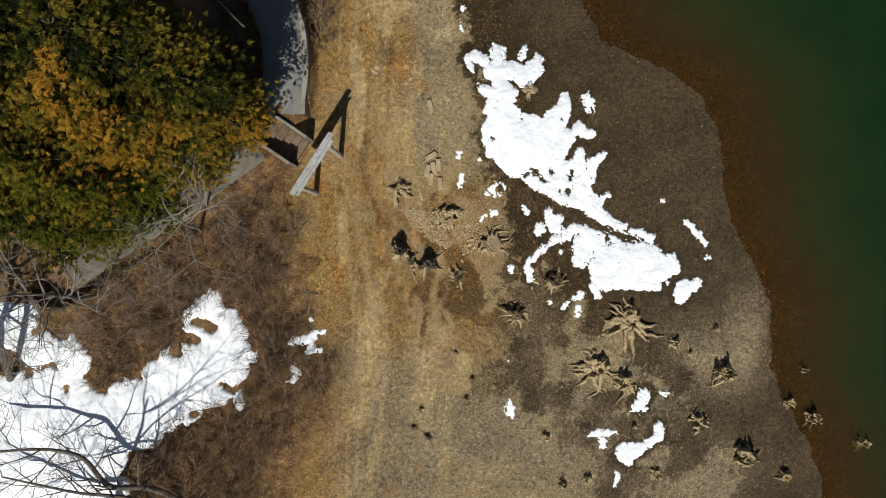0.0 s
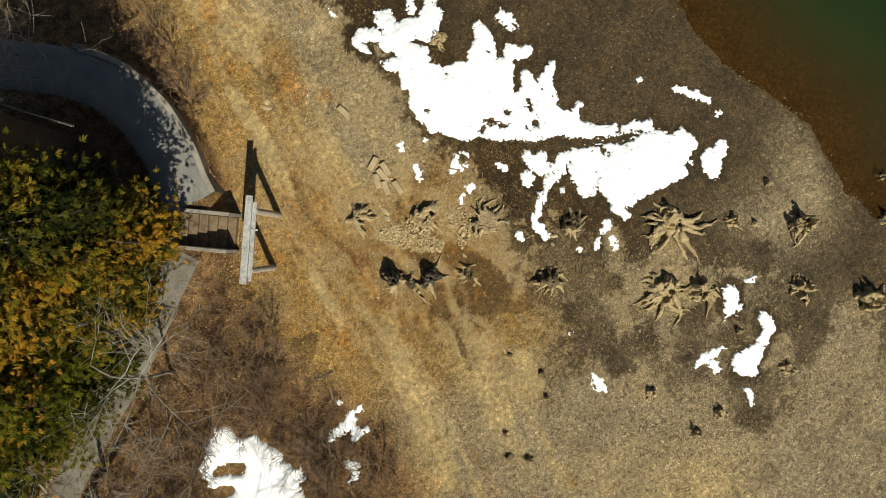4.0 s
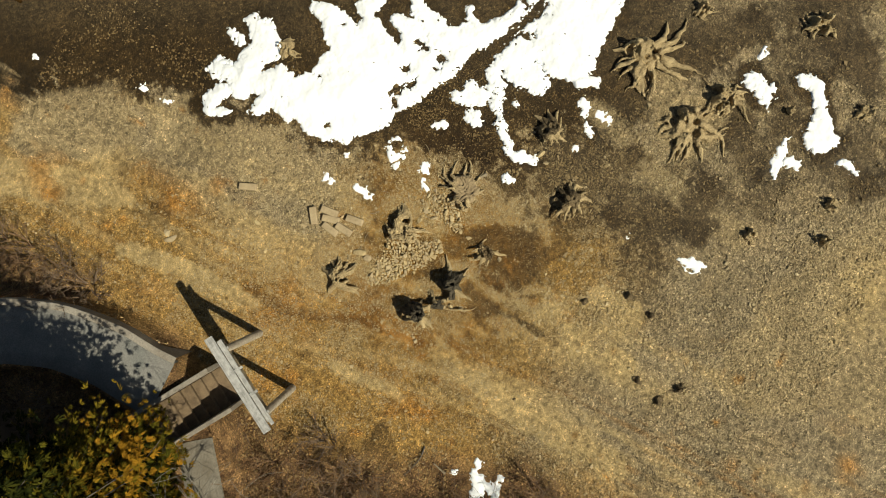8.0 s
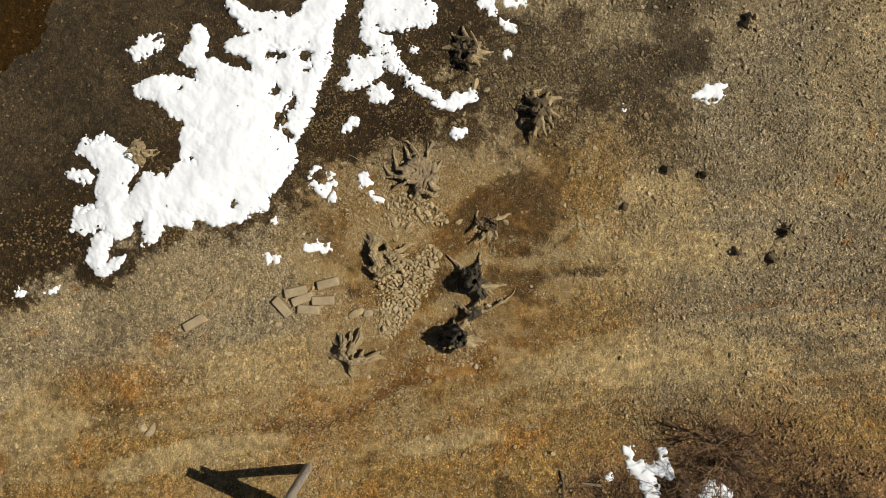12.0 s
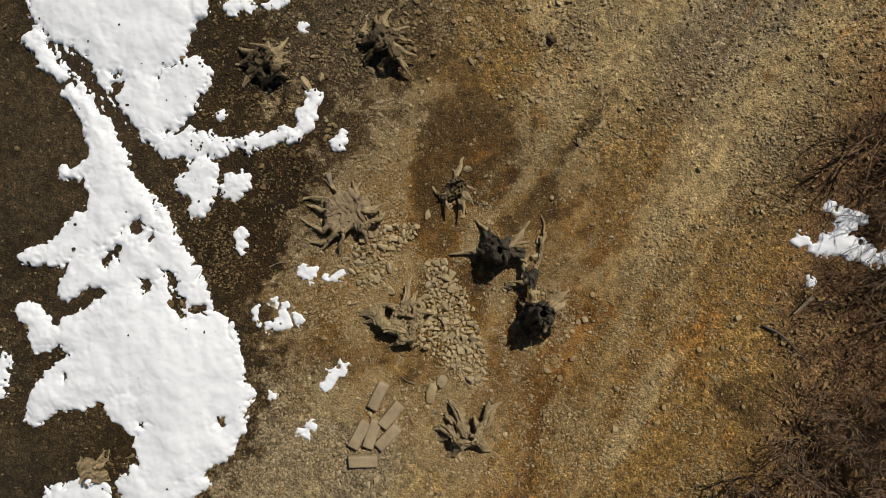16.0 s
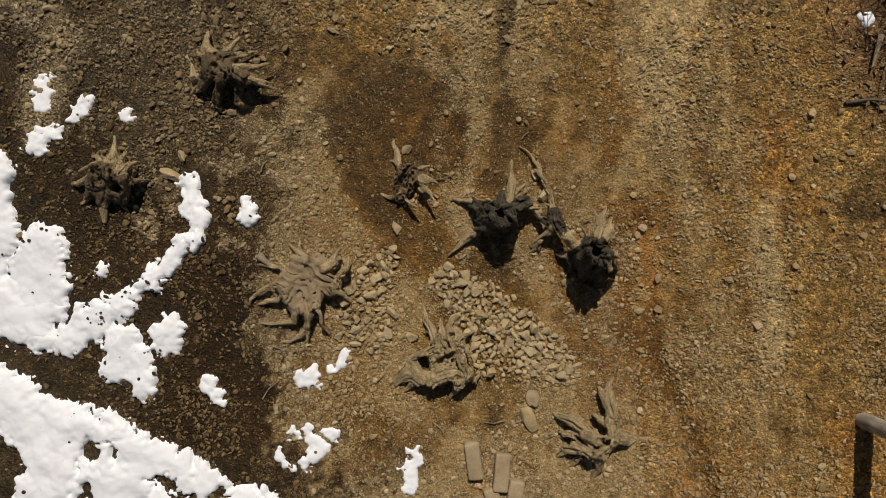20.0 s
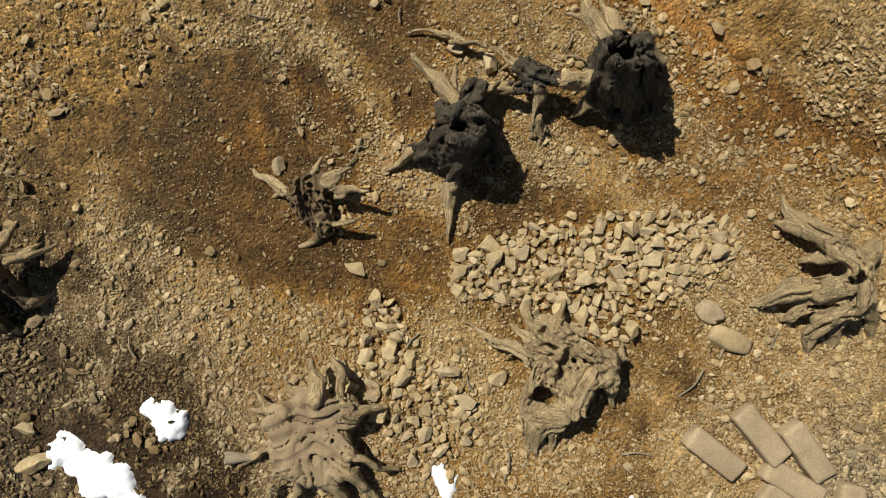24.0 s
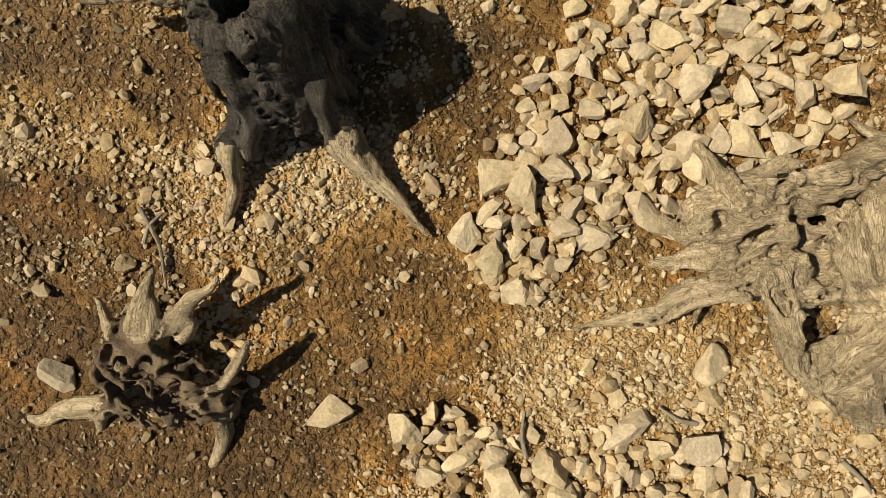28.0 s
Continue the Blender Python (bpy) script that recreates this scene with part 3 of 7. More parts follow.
def node(nt, kind, **settings):
    n = nt.nodes.new(kind)
    for key, value in settings.items():
        if key in n.inputs:
            n.inputs[key].default_value = value
        else:
            setattr(n, key, value)
    return n


def mixed(nt, fac, a, b, mode="MIX"):
    n = nt.nodes.new("ShaderNodeMix")
    n.data_type, n.blend_type = "RGBA", mode
    for slot, value in ((0, fac), (6, a), (7, b)):
        if isinstance(value, bpy.types.NodeSocket):
            nt.links.new(value, n.inputs[slot])
        elif slot == 0:
            n.inputs[0].default_value = value
        else:
            n.inputs[slot].default_value = (*value[:3], 1)
    return n.outputs[2]


def ramp(nt, value, stops):
    n = nt.nodes.new("ShaderNodeValToRGB")
    el = n.color_ramp.elements
    while len(el) < len(stops):
        el.new(0.5)
    for e, (at, col) in zip(el, stops):
        e.position, e.color = at, (*col, 1) if isinstance(col, tuple) else (col, col, col, 1)
    nt.links.new(value, n.inputs[0])
    return n.outputs[0]


def math_node(nt, op, a, b=0.0):
    n = nt.nodes.new("ShaderNodeMath")
    n.operation = op
    for k, v in ((0, a), (1, b)):
        if isinstance(v, bpy.types.NodeSocket):
            nt.links.new(v, n.inputs[k])
        else:
            n.inputs[k].default_value = v
    return n.outputs[0]


def noise_tex(nt, vec, scale, detail=4.0, rough=0.55):
    n = node(nt, "ShaderNodeTexNoise", Scale=scale, Detail=detail, Roughness=rough)
    if vec is not None:
        nt.links.new(vec, n.inputs["Vector"])
    return n


def bump(nt, bsdf, height, strength, distance, last=None):
    n = node(nt, "ShaderNodeBump", Strength=strength, Distance=distance)
    nt.links.new(height, n.inputs["Height"])
    if last is not None:
        nt.links.new(last, n.inputs["Normal"])
    nt.links.new(n.outputs[0], bsdf.inputs["Normal"])
    return n.outputs[0]


OCHRE, GREY, PALE, ORANGE = (.345, .21, .066), (.30, .238, .145), (.52, .385, .185), (.40, .19, .042)
WET, LITTER, SILT = (.038, .023, .007), (.37, .22, .097), (.085, .055, .022)


def earth_colour(nt, pebbles):
    """The mixed colour of the ground by its surface kinds; returns colour and the wet share."""
    a = node(nt, "ShaderNodeAttribute", attribute_name="kinds")
    b = node(nt, "ShaderNodeAttribute", attribute_name="more")
    sa, sb = nt.nodes.new("ShaderNodeSeparateColor"), nt.nodes.new("ShaderNodeSeparateColor")
    nt.links.new(a.outputs["Color"], sa.inputs[0])
    nt.links.new(b.outputs["Color"], sb.inputs[0])
    pos = nt.nodes.new("ShaderNodeNewGeometry").outputs["Position"]
    wide = noise_tex(nt, pos, 0.9, 6).outputs["Fac"]
    col = mixed(nt, sa.outputs[1], OCHRE, GREY)
    col = mixed(nt, sa.outputs[2], col, PALE)
    col = mixed(nt, a.outputs["Alpha"], col, ORANGE)
    wet_tone = mixed(nt, ramp(nt, wide, [(.35, 0.0), (.7, 1.0)]), WET, (.062, .037, .012))
    if pebbles:
        wet_tone = mixed(nt, 0.55, wet_tone, GREY)
    col = mixed(nt, sa.outputs[0], col, wet_tone)
    litter = mixed(nt, ramp(nt, noise_tex(nt, pos, 3.0, 8, .7).outputs["Fac"], [(.42, 0.0), (.58, 1.0)]), LITTER, (.12, .066, .032))
    col = mixed(nt, sb.outputs[0], col, litter)
    col = mixed(nt, sb.outputs[1], col, SILT)
    return col, sa.outputs[0], pos, sb.outputs[2], sa.outputs[2]


def make_earth():
    mat, nt, bsdf = material("earth")
    col, wet, pos, soil, sand = earth_colour(nt, False)
    fine = noise_tex(nt, pos, 55, 8, .7).outputs["Fac"]
    coarse = noise_tex(nt, pos, 6, 6, .6).outputs["Fac"]
    cells = node(nt, "ShaderNodeTexVoronoi", Scale=30.0, Randomness=1.0)
    cells2 = node(nt, "ShaderNodeTexVoronoi", Scale=95.0, Randomness=1.0)
    warp = mixed(nt, 0.06, pos, noise_tex(nt, pos, 20, 3).outputs["Color"], "ADD")
    for c in (cells, cells2):
        nt.links.new(warp, c.inputs["Vector"])
    tone = ramp(nt, coarse, [(.36, .62), (.5, .98), (.64, 1.32)])
    drift = noise_tex(nt, pos, 0.8, 7, .62).outputs["Fac"]
    col = mixed(nt, 1.0, col, ramp(nt, drift, [(.32, .72), (.5, 1.0), (.68, 1.26)]), "MULTIPLY")
    col = mixed(nt, 1.0, col, tone, "MULTIPLY")
    grain = ramp(nt, fine, [(.3, .5), (.5, .95), (.72, 1.3)])
    col = mixed(nt, 1.0, col, grain, "MULTIPLY")
    sep = nt.nodes.new("ShaderNodeSeparateColor")
    nt.links.new(cells.outputs["Color"], sep.inputs[0])
    col = mixed(nt, soil, col, mixed(nt, 1.0, col, (.84, .735, .58), "MULTIPLY"))
    speckle = math_node(nt, "MULTIPLY_ADD", soil, -0.55)
    speckle.node.inputs[2].default_value = 0.92
    speckle = math_node(nt, "MULTIPLY", speckle, ramp(nt, sand, [(0.0, 1.0), (1.0, .35)]))
    col = mixed(nt, speckle, col, ramp(nt, sep.outputs[0], [(0.0, .5), (.55, .95), (.85, 1.2), (1.0, 1.9)]), "MULTIPLY")
    sep2 = nt.nodes.new("ShaderNodeSeparateColor")
    nt.links.new(cells2.outputs["Color"], sep2.inputs[0])
    col = mixed(nt, speckle, col, ramp(nt, sep2.outputs[0], [(0.0, .55), (.5, .95), (1.0, 1.6)]), "MULTIPLY")
    # single pale and dark stones set in the far gravel
    big = node(nt, "ShaderNodeTexVoronoi", Scale=11.0, Randomness=1.0)
    nt.links.new(warp, big.inputs["Vector"])
    sep3 = nt.nodes.new("ShaderNodeSeparateColor")
    nt.links.new(big.outputs["Color"], sep3.inputs[0])
    inner = ramp(nt, big.outputs["Distance"], [(.30, 1.0), (.38, 0.0)])
    far_off = math_node(nt, "SUBTRACT", 1.0, soil)
    kinds_at = nt.nodes.new("ShaderNodeSeparateColor")
    nt.links.new(node(nt, "ShaderNodeAttribute", attribute_name="kinds").outputs["Color"], kinds_at.inputs[0])
    far_off = math_node(nt, "MULTIPLY", far_off, ramp(nt, kinds_at.outputs[1], [(0.0, .45), (1.0, 1.0)]))
    pick = math_node(nt, "MULTIPLY", math_node(nt, "MULTIPLY", inner, far_off), ramp(nt, wet, [(.3, .85), (.9, .3)]))
    col = mixed(nt, pick, col, mixed(nt, 1.0, col, ramp(nt, sep3.outputs[0], [(0.0, .45), (.18, .6), (.22, 1.0), (.74, 1.0), (.78, 1.45), (1.0, 1.8)]), "MULTIPLY"))
    nt.links.new(col, bsdf.inputs["Base Color"])
    nt.links.new(ramp(nt, wet, [(0, .95), (1, .6)]), bsdf.inputs["Roughness"])
    bsdf.inputs["Specular IOR Level"].default_value = 0.25
    b1 = bump(nt, bsdf, fine, 0.55, 0.02)
    b2 = bump(nt, bsdf, ramp(nt, cells.outputs["Distance"], [(0.0, 1.0), (.7, 0.0)]), 0.95, 0.028, b1)
    bump(nt, bsdf, ramp(nt, cells2.outputs["Distance"], [(0.0, 1.0), (.7, 0.0)]), 0.6, 0.008, b2)
    return mat


def make_stone(name, follow, tones):
    """Stone; follow: takes up the ground's colour by the surface kinds."""
    mat, nt, bsdf = material(name)
    geo = nt.nodes.new("ShaderNodeNewGeometry")
    pos = geo.outputs["Position"]
    rand = geo.outputs["Random Per Island"] if follow else nt.nodes.new("ShaderNodeObjectInfo").outputs["Random"]
    own = ramp(nt, rand, [(i / (len(tones) - 1), t) for i, t in enumerate(tones)])
    if follow:
        earth, wet, _, _, _ = earth_colour(nt, True)
        col = mixed(nt, 0.68, earth, own)
        col = mixed(nt, math_node(nt, "POWER", wet, 2.2), col, mixed(nt, 1.0, col, (.52, .455, .36), "MULTIPLY"))
    else:
        col = own
    grain = noise_tex(nt, pos, 70, 8, .7).outputs["Fac"]
    patch = noise_tex(nt, pos, 11, 6, .65).outputs["Fac"]
    col = mixed(nt, 1.0, col, ramp(nt, grain, [(.3, .72), (.7, 1.2)]), "MULTIPLY")
    col = mixed(nt, 0.8, col, ramp(nt, patch, [(.35, .75), (.65, 1.15)]), "MULTIPLY")
    nt.links.new(col, bsdf.inputs["Base Color"])
    bsdf.inputs["Roughness"].default_value = 0.9
    bsdf.inputs["Specular IOR Level"].default_value = 0.25
    b = bump(nt, bsdf, patch, 0.5, 0.02)
    bump(nt, bsdf, grain, 0.5, 0.006, b)
    return mat


def make_wood(name, dark, mid, pale, stretch=(3.0, 26.0), rough=0.9, run=False):
    """Weathered wood whose grain follows the mesh's own run (its UV, or a stored run)."""
    mat, nt, bsdf = material(name)
    uv = node(nt, "ShaderNodeAttribute", attribute_name="run").outputs["Vector"] if run else nt.nodes.new("ShaderNodeUVMap").outputs[0]
    mp = nt.nodes.new("ShaderNodeMapping")
    mp.inputs["Scale"].default_value = (stretch[0], stretch[1], stretch[1] if run else 1)
    nt.links.new(uv, mp.inputs[0])
    grain_tex = noise_tex(nt, mp.outputs[0], 1.0, 8, .65)
    grain_tex.inputs["Distortion"].default_value = 0.9 if run else 0.2
    grain = grain_tex.outputs["Fac"]
    pos = nt.nodes.new("ShaderNodeNewGeometry").outputs["Position"]
    spots = noise_tex(nt, pos, 7, 6, .6).outputs["Fac"]
    fine = noise_tex(nt, pos, 60, 6, .7).outputs["Fac"]
    col = ramp(nt, grain, [(.26, dark), (.46, mid), (.74, pale)])
    col = mixed(nt, 0.9, col, ramp(nt, spots, [(.3, .6), (.7, 1.2)]), "MULTIPLY")
    col = mixed(nt, 0.7, col, ramp(nt, fine, [(.3, .7), (.7, 1.2)]), "MULTIPLY")
    nt.links.new(col, bsdf.inputs["Base Color"])
    bsdf.inputs["Roughness"].default_value = rough
    bsdf.inputs["Specular IOR Level"].default_value = 0.2
    b = bump(nt, bsdf, grain, 1.0, 0.03)
    if run:
        # hair-fine checks along the fibres
        mp2 = nt.nodes.new("ShaderNodeMapping")
        mp2.inputs["Scale"].default_value = (5.0, 38.0, 38.0)
        nt.links.new(uv, mp2.inputs[0])
        hair = noise_tex(nt, mp2.outputs[0], 1.0, 5, .6).outputs["Fac"]
        col = mixed(nt, 0.75, col, ramp(nt, hair, [(.36, .55), (.5, 1.05), (.68, 1.3)]), "MULTIPLY")
        nt.links.new(col, bsdf.inputs["Base Color"])
        b = bump(nt, bsdf, hair, 0.9, 0.012, b)
    bump(nt, bsdf, fine, 0.4, 0.006, b)
    return mat


def make_plain(name, col, var, scale, rough=0.85, bumped=0.01, two=None):
    mat, nt, bsdf = material(name)
    pos = nt.nodes.new("ShaderNodeNewGeometry").outputs["Position"]
    big = noise_tex(nt, pos, scale, 6, .6).outputs["Fac"]
    fine = noise_tex(nt, pos, scale * 14, 6, .7).outputs["Fac"]
    out = mixed(nt, ramp(nt, big, [(.35, 0.0), (.65, 1.0)]), col, two or tuple(c * (1 - var) for c in col))
    out = mixed(nt, 0.8, out, ramp(nt, fine, [(.3, 1 - var), (.7, 1 + var)]), "MULTIPLY")
    nt.links.new(out, bsdf.inputs["Base Color"])
    bsdf.inputs["Roughness"].default_value = rough
    bsdf.inputs["Specular IOR Level"].default_value = 0.3
    if bumped:
        bump(nt, bsdf, fine, 0.6, bumped)
    return mat


def make_leaf(name, tones):
    """Foliage: tones by spray, with a lighter tip."""
    mat, nt, bsdf = material(name)
    geo = nt.nodes.new("ShaderNodeNewGeometry")
    at = node(nt, "ShaderNodeAttribute", attribute_name="tone")
    sep = nt.nodes.new("ShaderNodeSeparateColor")
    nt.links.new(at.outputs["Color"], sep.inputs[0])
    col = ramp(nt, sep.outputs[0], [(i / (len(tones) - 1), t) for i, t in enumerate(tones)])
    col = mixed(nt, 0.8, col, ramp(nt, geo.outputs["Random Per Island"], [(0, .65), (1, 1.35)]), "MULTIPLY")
    nt.links.new(col, bsdf.inputs["Base Color"])
    bsdf.inputs["Roughness"].default_value = 0.85
    bsdf.inputs["Specular IOR Level"].default_value = 0.08
    return mat


def make_snow():
    mat, nt, bsdf = material("snow")
    pos = nt.nodes.new("ShaderNodeNewGeometry").outputs["Position"]
    soft = noise_tex(nt, pos, 5, 6, .6).outputs["Fac"]
    fine = noise_tex(nt, pos, 45, 5, .7).outputs["Fac"]
    specks = noise_tex(nt, pos, 30, 3, .5).outputs["Fac"]
    col = mixed(nt, ramp(nt, soft, [(.4, 0.0), (.75, 1.0)]), (.91, .95, .99), (.86, .91, .96))
    col = mixed(nt, ramp(nt, specks, [(.72, 0.0), (.77, .8)]), col, (.2, .15, .1))
    nt.links.new(col, bsdf.inputs["Base Color"])
    bsdf.inputs["Roughness"].default_value = 0.7
    b = bump(nt, bsdf, soft, 0.14, 0.05)
    bump(nt, bsdf, fine, 0.15, 0.01, b)
    return mat


def make_water():
    mat, nt, bsdf = material("lake_water")
    at = node(nt, "ShaderNodeAttribute", attribute_name="depth")
    sep = nt.nodes.new("ShaderNodeSeparateColor")
    nt.links.new(at.outputs["Color"], sep.inputs[0])
    pos = nt.nodes.new("ShaderNodeNewGeometry").outputs["Position"]
    cloud = noise_tex(nt, pos, 0.35, 5, .6).outputs["Fac"]
    deep = mixed(nt, ramp(nt, cloud, [(.35, 0.0), (.7, 1.0)]), (.006, .019, .006), (.011, .027, .008))
    body = ramp(nt, sep.outputs[0], [(0.0, (.045, .024, .008)), (.25, (.038, .024, .008)), (.55, (.022, .032, .009)), (1.0, (.010, .026, .010))])
    body = mixed(nt, sep.outputs[0], body, deep)
    nt.links.new(body, bsdf.inputs["Base Color"])
    bsdf.inputs["Roughness"].default_value = 0.06
    bsdf.inputs["IOR"].default_value = 1.33
    ripple = noise_tex(nt, pos, 5, 4, .5).outputs["Fac"]
    bump(nt, bsdf, ripple, 0.08, 0.02)
    clear = nt.nodes.new("ShaderNodeBsdfTransparent")
    clear.inputs[0].default_value = (.62, .46, .26, 1)
    mix = nt.nodes.new("ShaderNodeMixShader")
    nt.links.new(ramp(nt, sep.outputs[0], [(0.0, .12), (.10, .40), (.35, .85), (.8, 1.0)]), mix.inputs[0])
    nt.links.new(clear.outputs[0], mix.inputs[1])
    nt.links.new(bsdf.outputs[0], mix.inputs[2])
    nt.links.new(mix.outputs[0], nt.nodes["Material Output"].inputs["Surface"])
    return mat


EARTH = make_earth()
GRAVEL = make_stone("gravel", True, [(.17, .125, .065), (.38, .29, .152), (.52, .41, .23), (.27, .22, .135), (.68, .56, .35)])
WET_STONE = make_stone("wet_stone", True, [(.05, .04, .025), (.09, .07, .04), (.16, .12, .07), (.07, .055, .035)])
ROCK = make_stone("rock", False, [(.42, .325, .175), (.48, .38, .215), (.38, .30, .185), (.52, .42, .25), (.45, .35, .185)])
WOOD = make_wood("weathered_stump_wood", (.15, .105, .054), (.46, .35, .19), (.72, .58, .35), (2.6, 11.0), .9, True)
# darker grain than WOOD, for the trunks of stumps 15 to 17
DARK_WOOD = make_wood("dark_stump_wood", (.028, .025, .019), (.085, .073, .053), (.23, .195, .135), (2.6, 11.0), .9, True)
# own dull brown of the small stubs; painted flank shade on two hollow stumps
DULL_SHADED = make_wood("dull_and_shaded_stump_wood", (.05, .036, .02), (.17, .125, .07), (.32, .245, .145), (2.6, 11.0), .9, True)
PLANK = make_wood("grey_planks", (.24, .24, .23), (.40, .40, .39), (.54, .54, .53), (2.0, 20.0))
POST = make_wood("weathered_post", (.26, .22, .17), (.40, .35, .28), (.54, .48, .39), (2.0, 14.0))
OLD_PLANK = make_wood("driftwood", (.16, .13, .09), (.30, .25, .17), (.42, .36, .26))
BARK = make_wood("bark", (.06, .05, .042), (.13, .11, .09), (.22, .19, .16))
PALE_BARK = make_wood("pale_bark", (.16, .145, .12), (.28, .26, .22), (.40, .37, .32))
TWIG = make_plain("twigs", (.20, .135, .088), .4, 6, .85, 0.0, (.12, .085, .058))
REDTWIG = make_plain("red_twigs", (.25, .15, .085), .4, 6, .85, 0.0, (.15, .095, .055))
SNOW = make_snow()
LAKE = make_water()
PATH_MIX = make_plain("path_concrete", (.185, .17, .14), .35, 1.4, .9, .006, (.13, .112, .085))
ASPHALT = make_plain("asphalt", (.165, .17, .16), .35, 2.0, .85, .006, (.215, .21, .195))
CONCRETE = make_plain("concrete", (.29, .265, .225), .32, 1.6, .88, .006, (.19, .165, .135))
STEP_MIX = make_plain("dirty_steps", (.20, .145, .09), .35, 4.0, .92, .006, (.12, .085, .055))
CRUMB = make_plain("crumbling_heartwood", (.21, .15, .08), .5, 14.0, .95, .03, (.09, .064, .035))
DUST = make_plain("dusty_stump_top", (.33, .255, .15), .3, 6.0, .95, .012, (.22, .165, .10))
BLOCK = make_plain("block_concrete", (.41, .325, .20), .3, 5.0, .92, .008, (.31, .24, .145))
# darkest tones paint the deep shade inside the crowns; yellow ends are bronzed foliage
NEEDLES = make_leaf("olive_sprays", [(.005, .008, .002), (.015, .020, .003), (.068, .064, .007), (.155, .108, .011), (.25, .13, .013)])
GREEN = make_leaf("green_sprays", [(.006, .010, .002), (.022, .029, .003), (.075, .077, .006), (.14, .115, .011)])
DRY = make_leaf("dry_leaves", [(.20, .125, .052), (.28, .18, .078), (.33, .23, .11), (.16, .11, .055)])

# ---- ground, in one sheet out to the horizon ----
STEP = 0.07


def spread(lo, hi):
    core = np.arange(lo, hi + STEP / 2, STEP)
    out = np.cumsum(STEP * 1.16 ** np.arange(1, 48))
    return np.concatenate([lo - out[::-1], core, hi + out])


gx, gy = spread(-17.5, 17.5), spread(-11.5, 11.5)
GX, GY = np.meshgrid(gx, gy)
GZ = land(GX.ravel(), GY.ravel())
kinds, more = masks_at(GX.ravel(), GY.ravel())
ground = thing("ground", np_mesh("ground", np.stack([GX.ravel(), GY.ravel(), GZ], -1), grid_faces(len(gx), len(gy)), True, (("kinds", kinds), ("more", more))), EARTH,
               "bare stony ochre shore with dark wet mud by the water", "ground", kind="structure")

ground_chart = Chart(-22.0, -14.0, 20.0, 14.0, .06, land)


def ground_z(x, y):
    return float(ground_chart(x, y))


# ---- lake ----
wx = np.concatenate([np.arange(-30, 0, 2.0), np.arange(0, 20, .2), np.arange(20, 60, 3.0), [80, 140, 260, 420]])
wy = np.concatenate([[-420, -260, -140, -80], np.arange(-60, -14, 3.0), np.arange(-14, 14, .2), np.arange(14, 60, 3.0), [80, 140, 260, 420]])
WX, WY = np.meshgrid(wx, wy)
depth = np.clip((WATER - land(WX.ravel(), WY.ravel())) / 1.1, 0, 1)
lake = thing("water", np_mesh("water", np.stack([WX.ravel(), WY.ravel(), np.full(WX.size, WATER)], -1), grid_faces(len(wx), len(wy)), True,
             (("depth", np.stack([depth, depth, depth, np.ones_like(depth)], -1)),)), LAKE, "still dark green lake, brown in the shallows", "lake", kind="structure")
lake.visible_shadow = False


# ---- snow ----
def snow_patch(chains, label, step=0.05, thick=0.16, holes=()):
    m = 0.45
    lobes = [p for chain in chains for p in chain]
    xs = np.arange(min(l[0] - l[2] for l in lobes) - m, max(l[0] + l[2] for l in lobes) + m, step)
    ys = np.arange(min(l[1] - l[2] for l in lobes) - m, max(l[1] + l[2] for l in lobes) + m, step)
    X, Y = np.meshgrid(xs, ys)
    f = snow_field(X, Y, chains, holes)
    Z = land(X, Y) + np.where(f > 0, 0.012 + snow_depth(X, Y, f, thick), np.maximum(f * 1.5, -0.12))
    faces = grid_faces(len(xs), len(ys))
    keep = (f.ravel()[faces] > -2.2 * step).any(1)
    faces = faces[keep]
    used, inv = np.unique(faces, return_inverse=True)
    V = np.stack([X.ravel(), Y.ravel(), Z.ravel()], -1)[used]
    origin = np.array([lobes[0][0], lobes[0][1], 0])
    ob = thing("snow_patch", np_mesh("snow_patch", V - origin, inv.reshape(-1, 4), True), SNOW, label, "snow", "melting snow patches")
    ob.location = origin
    return ob


def snow_depth(x, y, f, thick):
    """Steep thawed rim, then a gently swelling top with sun cups and soft ridges."""
    g = np.maximum(f, 0)
    rise = thick * (.30 * (1 - np.exp(-g / 0.025)) + .70 * (1 - np.exp(-g / 0.5))) * (0.8 + 0.9 * fbm(x * 1.1, y * 1.1, 31))
    return rise + np.minimum(g, .3) * (.09 * fbm(x * 2.4, y * 2.4, 32, 2) + .12 * np.abs(fbm(x * 1.6, y * 1.6, 33, 2)))


snow_patch(NORTH, "large melting white snow patch on dark wet mud", 0.027, .17, HOLES)
snow_patch(SNOW_SOUTH, "long melting white snow strips on wet mud beside stumps", 0.024, .15, HOLES)
for chain in SNOW_NORTH_BITS + SNOW_TAIL + SNOW_FAR:
    snow_patch([chain], "small ragged remnant of white snow on mud", 0.025, 0.1, HOLES)
for chain in SNOW_SOUTH_BITS + SNOW_SPOTS:
    snow_patch([chain], "tiny thawing scrap of snow on stony ground", 0.02, 0.07)
for chain in SNOW_BRUSH:
    snow_patch([chain], "scrap of snow lying between brown brush", 0.03, 0.08)
snow_patch(SNOW_WOOD, "broad white snow field between brown brush", 0.055, 0.2, SNOW_WOOD_HOLES)
snow_patch(SNOW_UPPER, "snow under bare trees, strewn with twigs", 0.055, 0.2, SNOW_WOOD_HOLES)


# ---- stones ----
def ball(level):
    bm = bmesh.new()
    bmesh.ops.create_icosphere(bm, subdivisions=level, radius=1)
    V = np.array([v.co[:] for v in bm.verts])
    F = np.array([[v.index for v in f.verts] for f in bm.faces])
    bm.free()
    return V, F


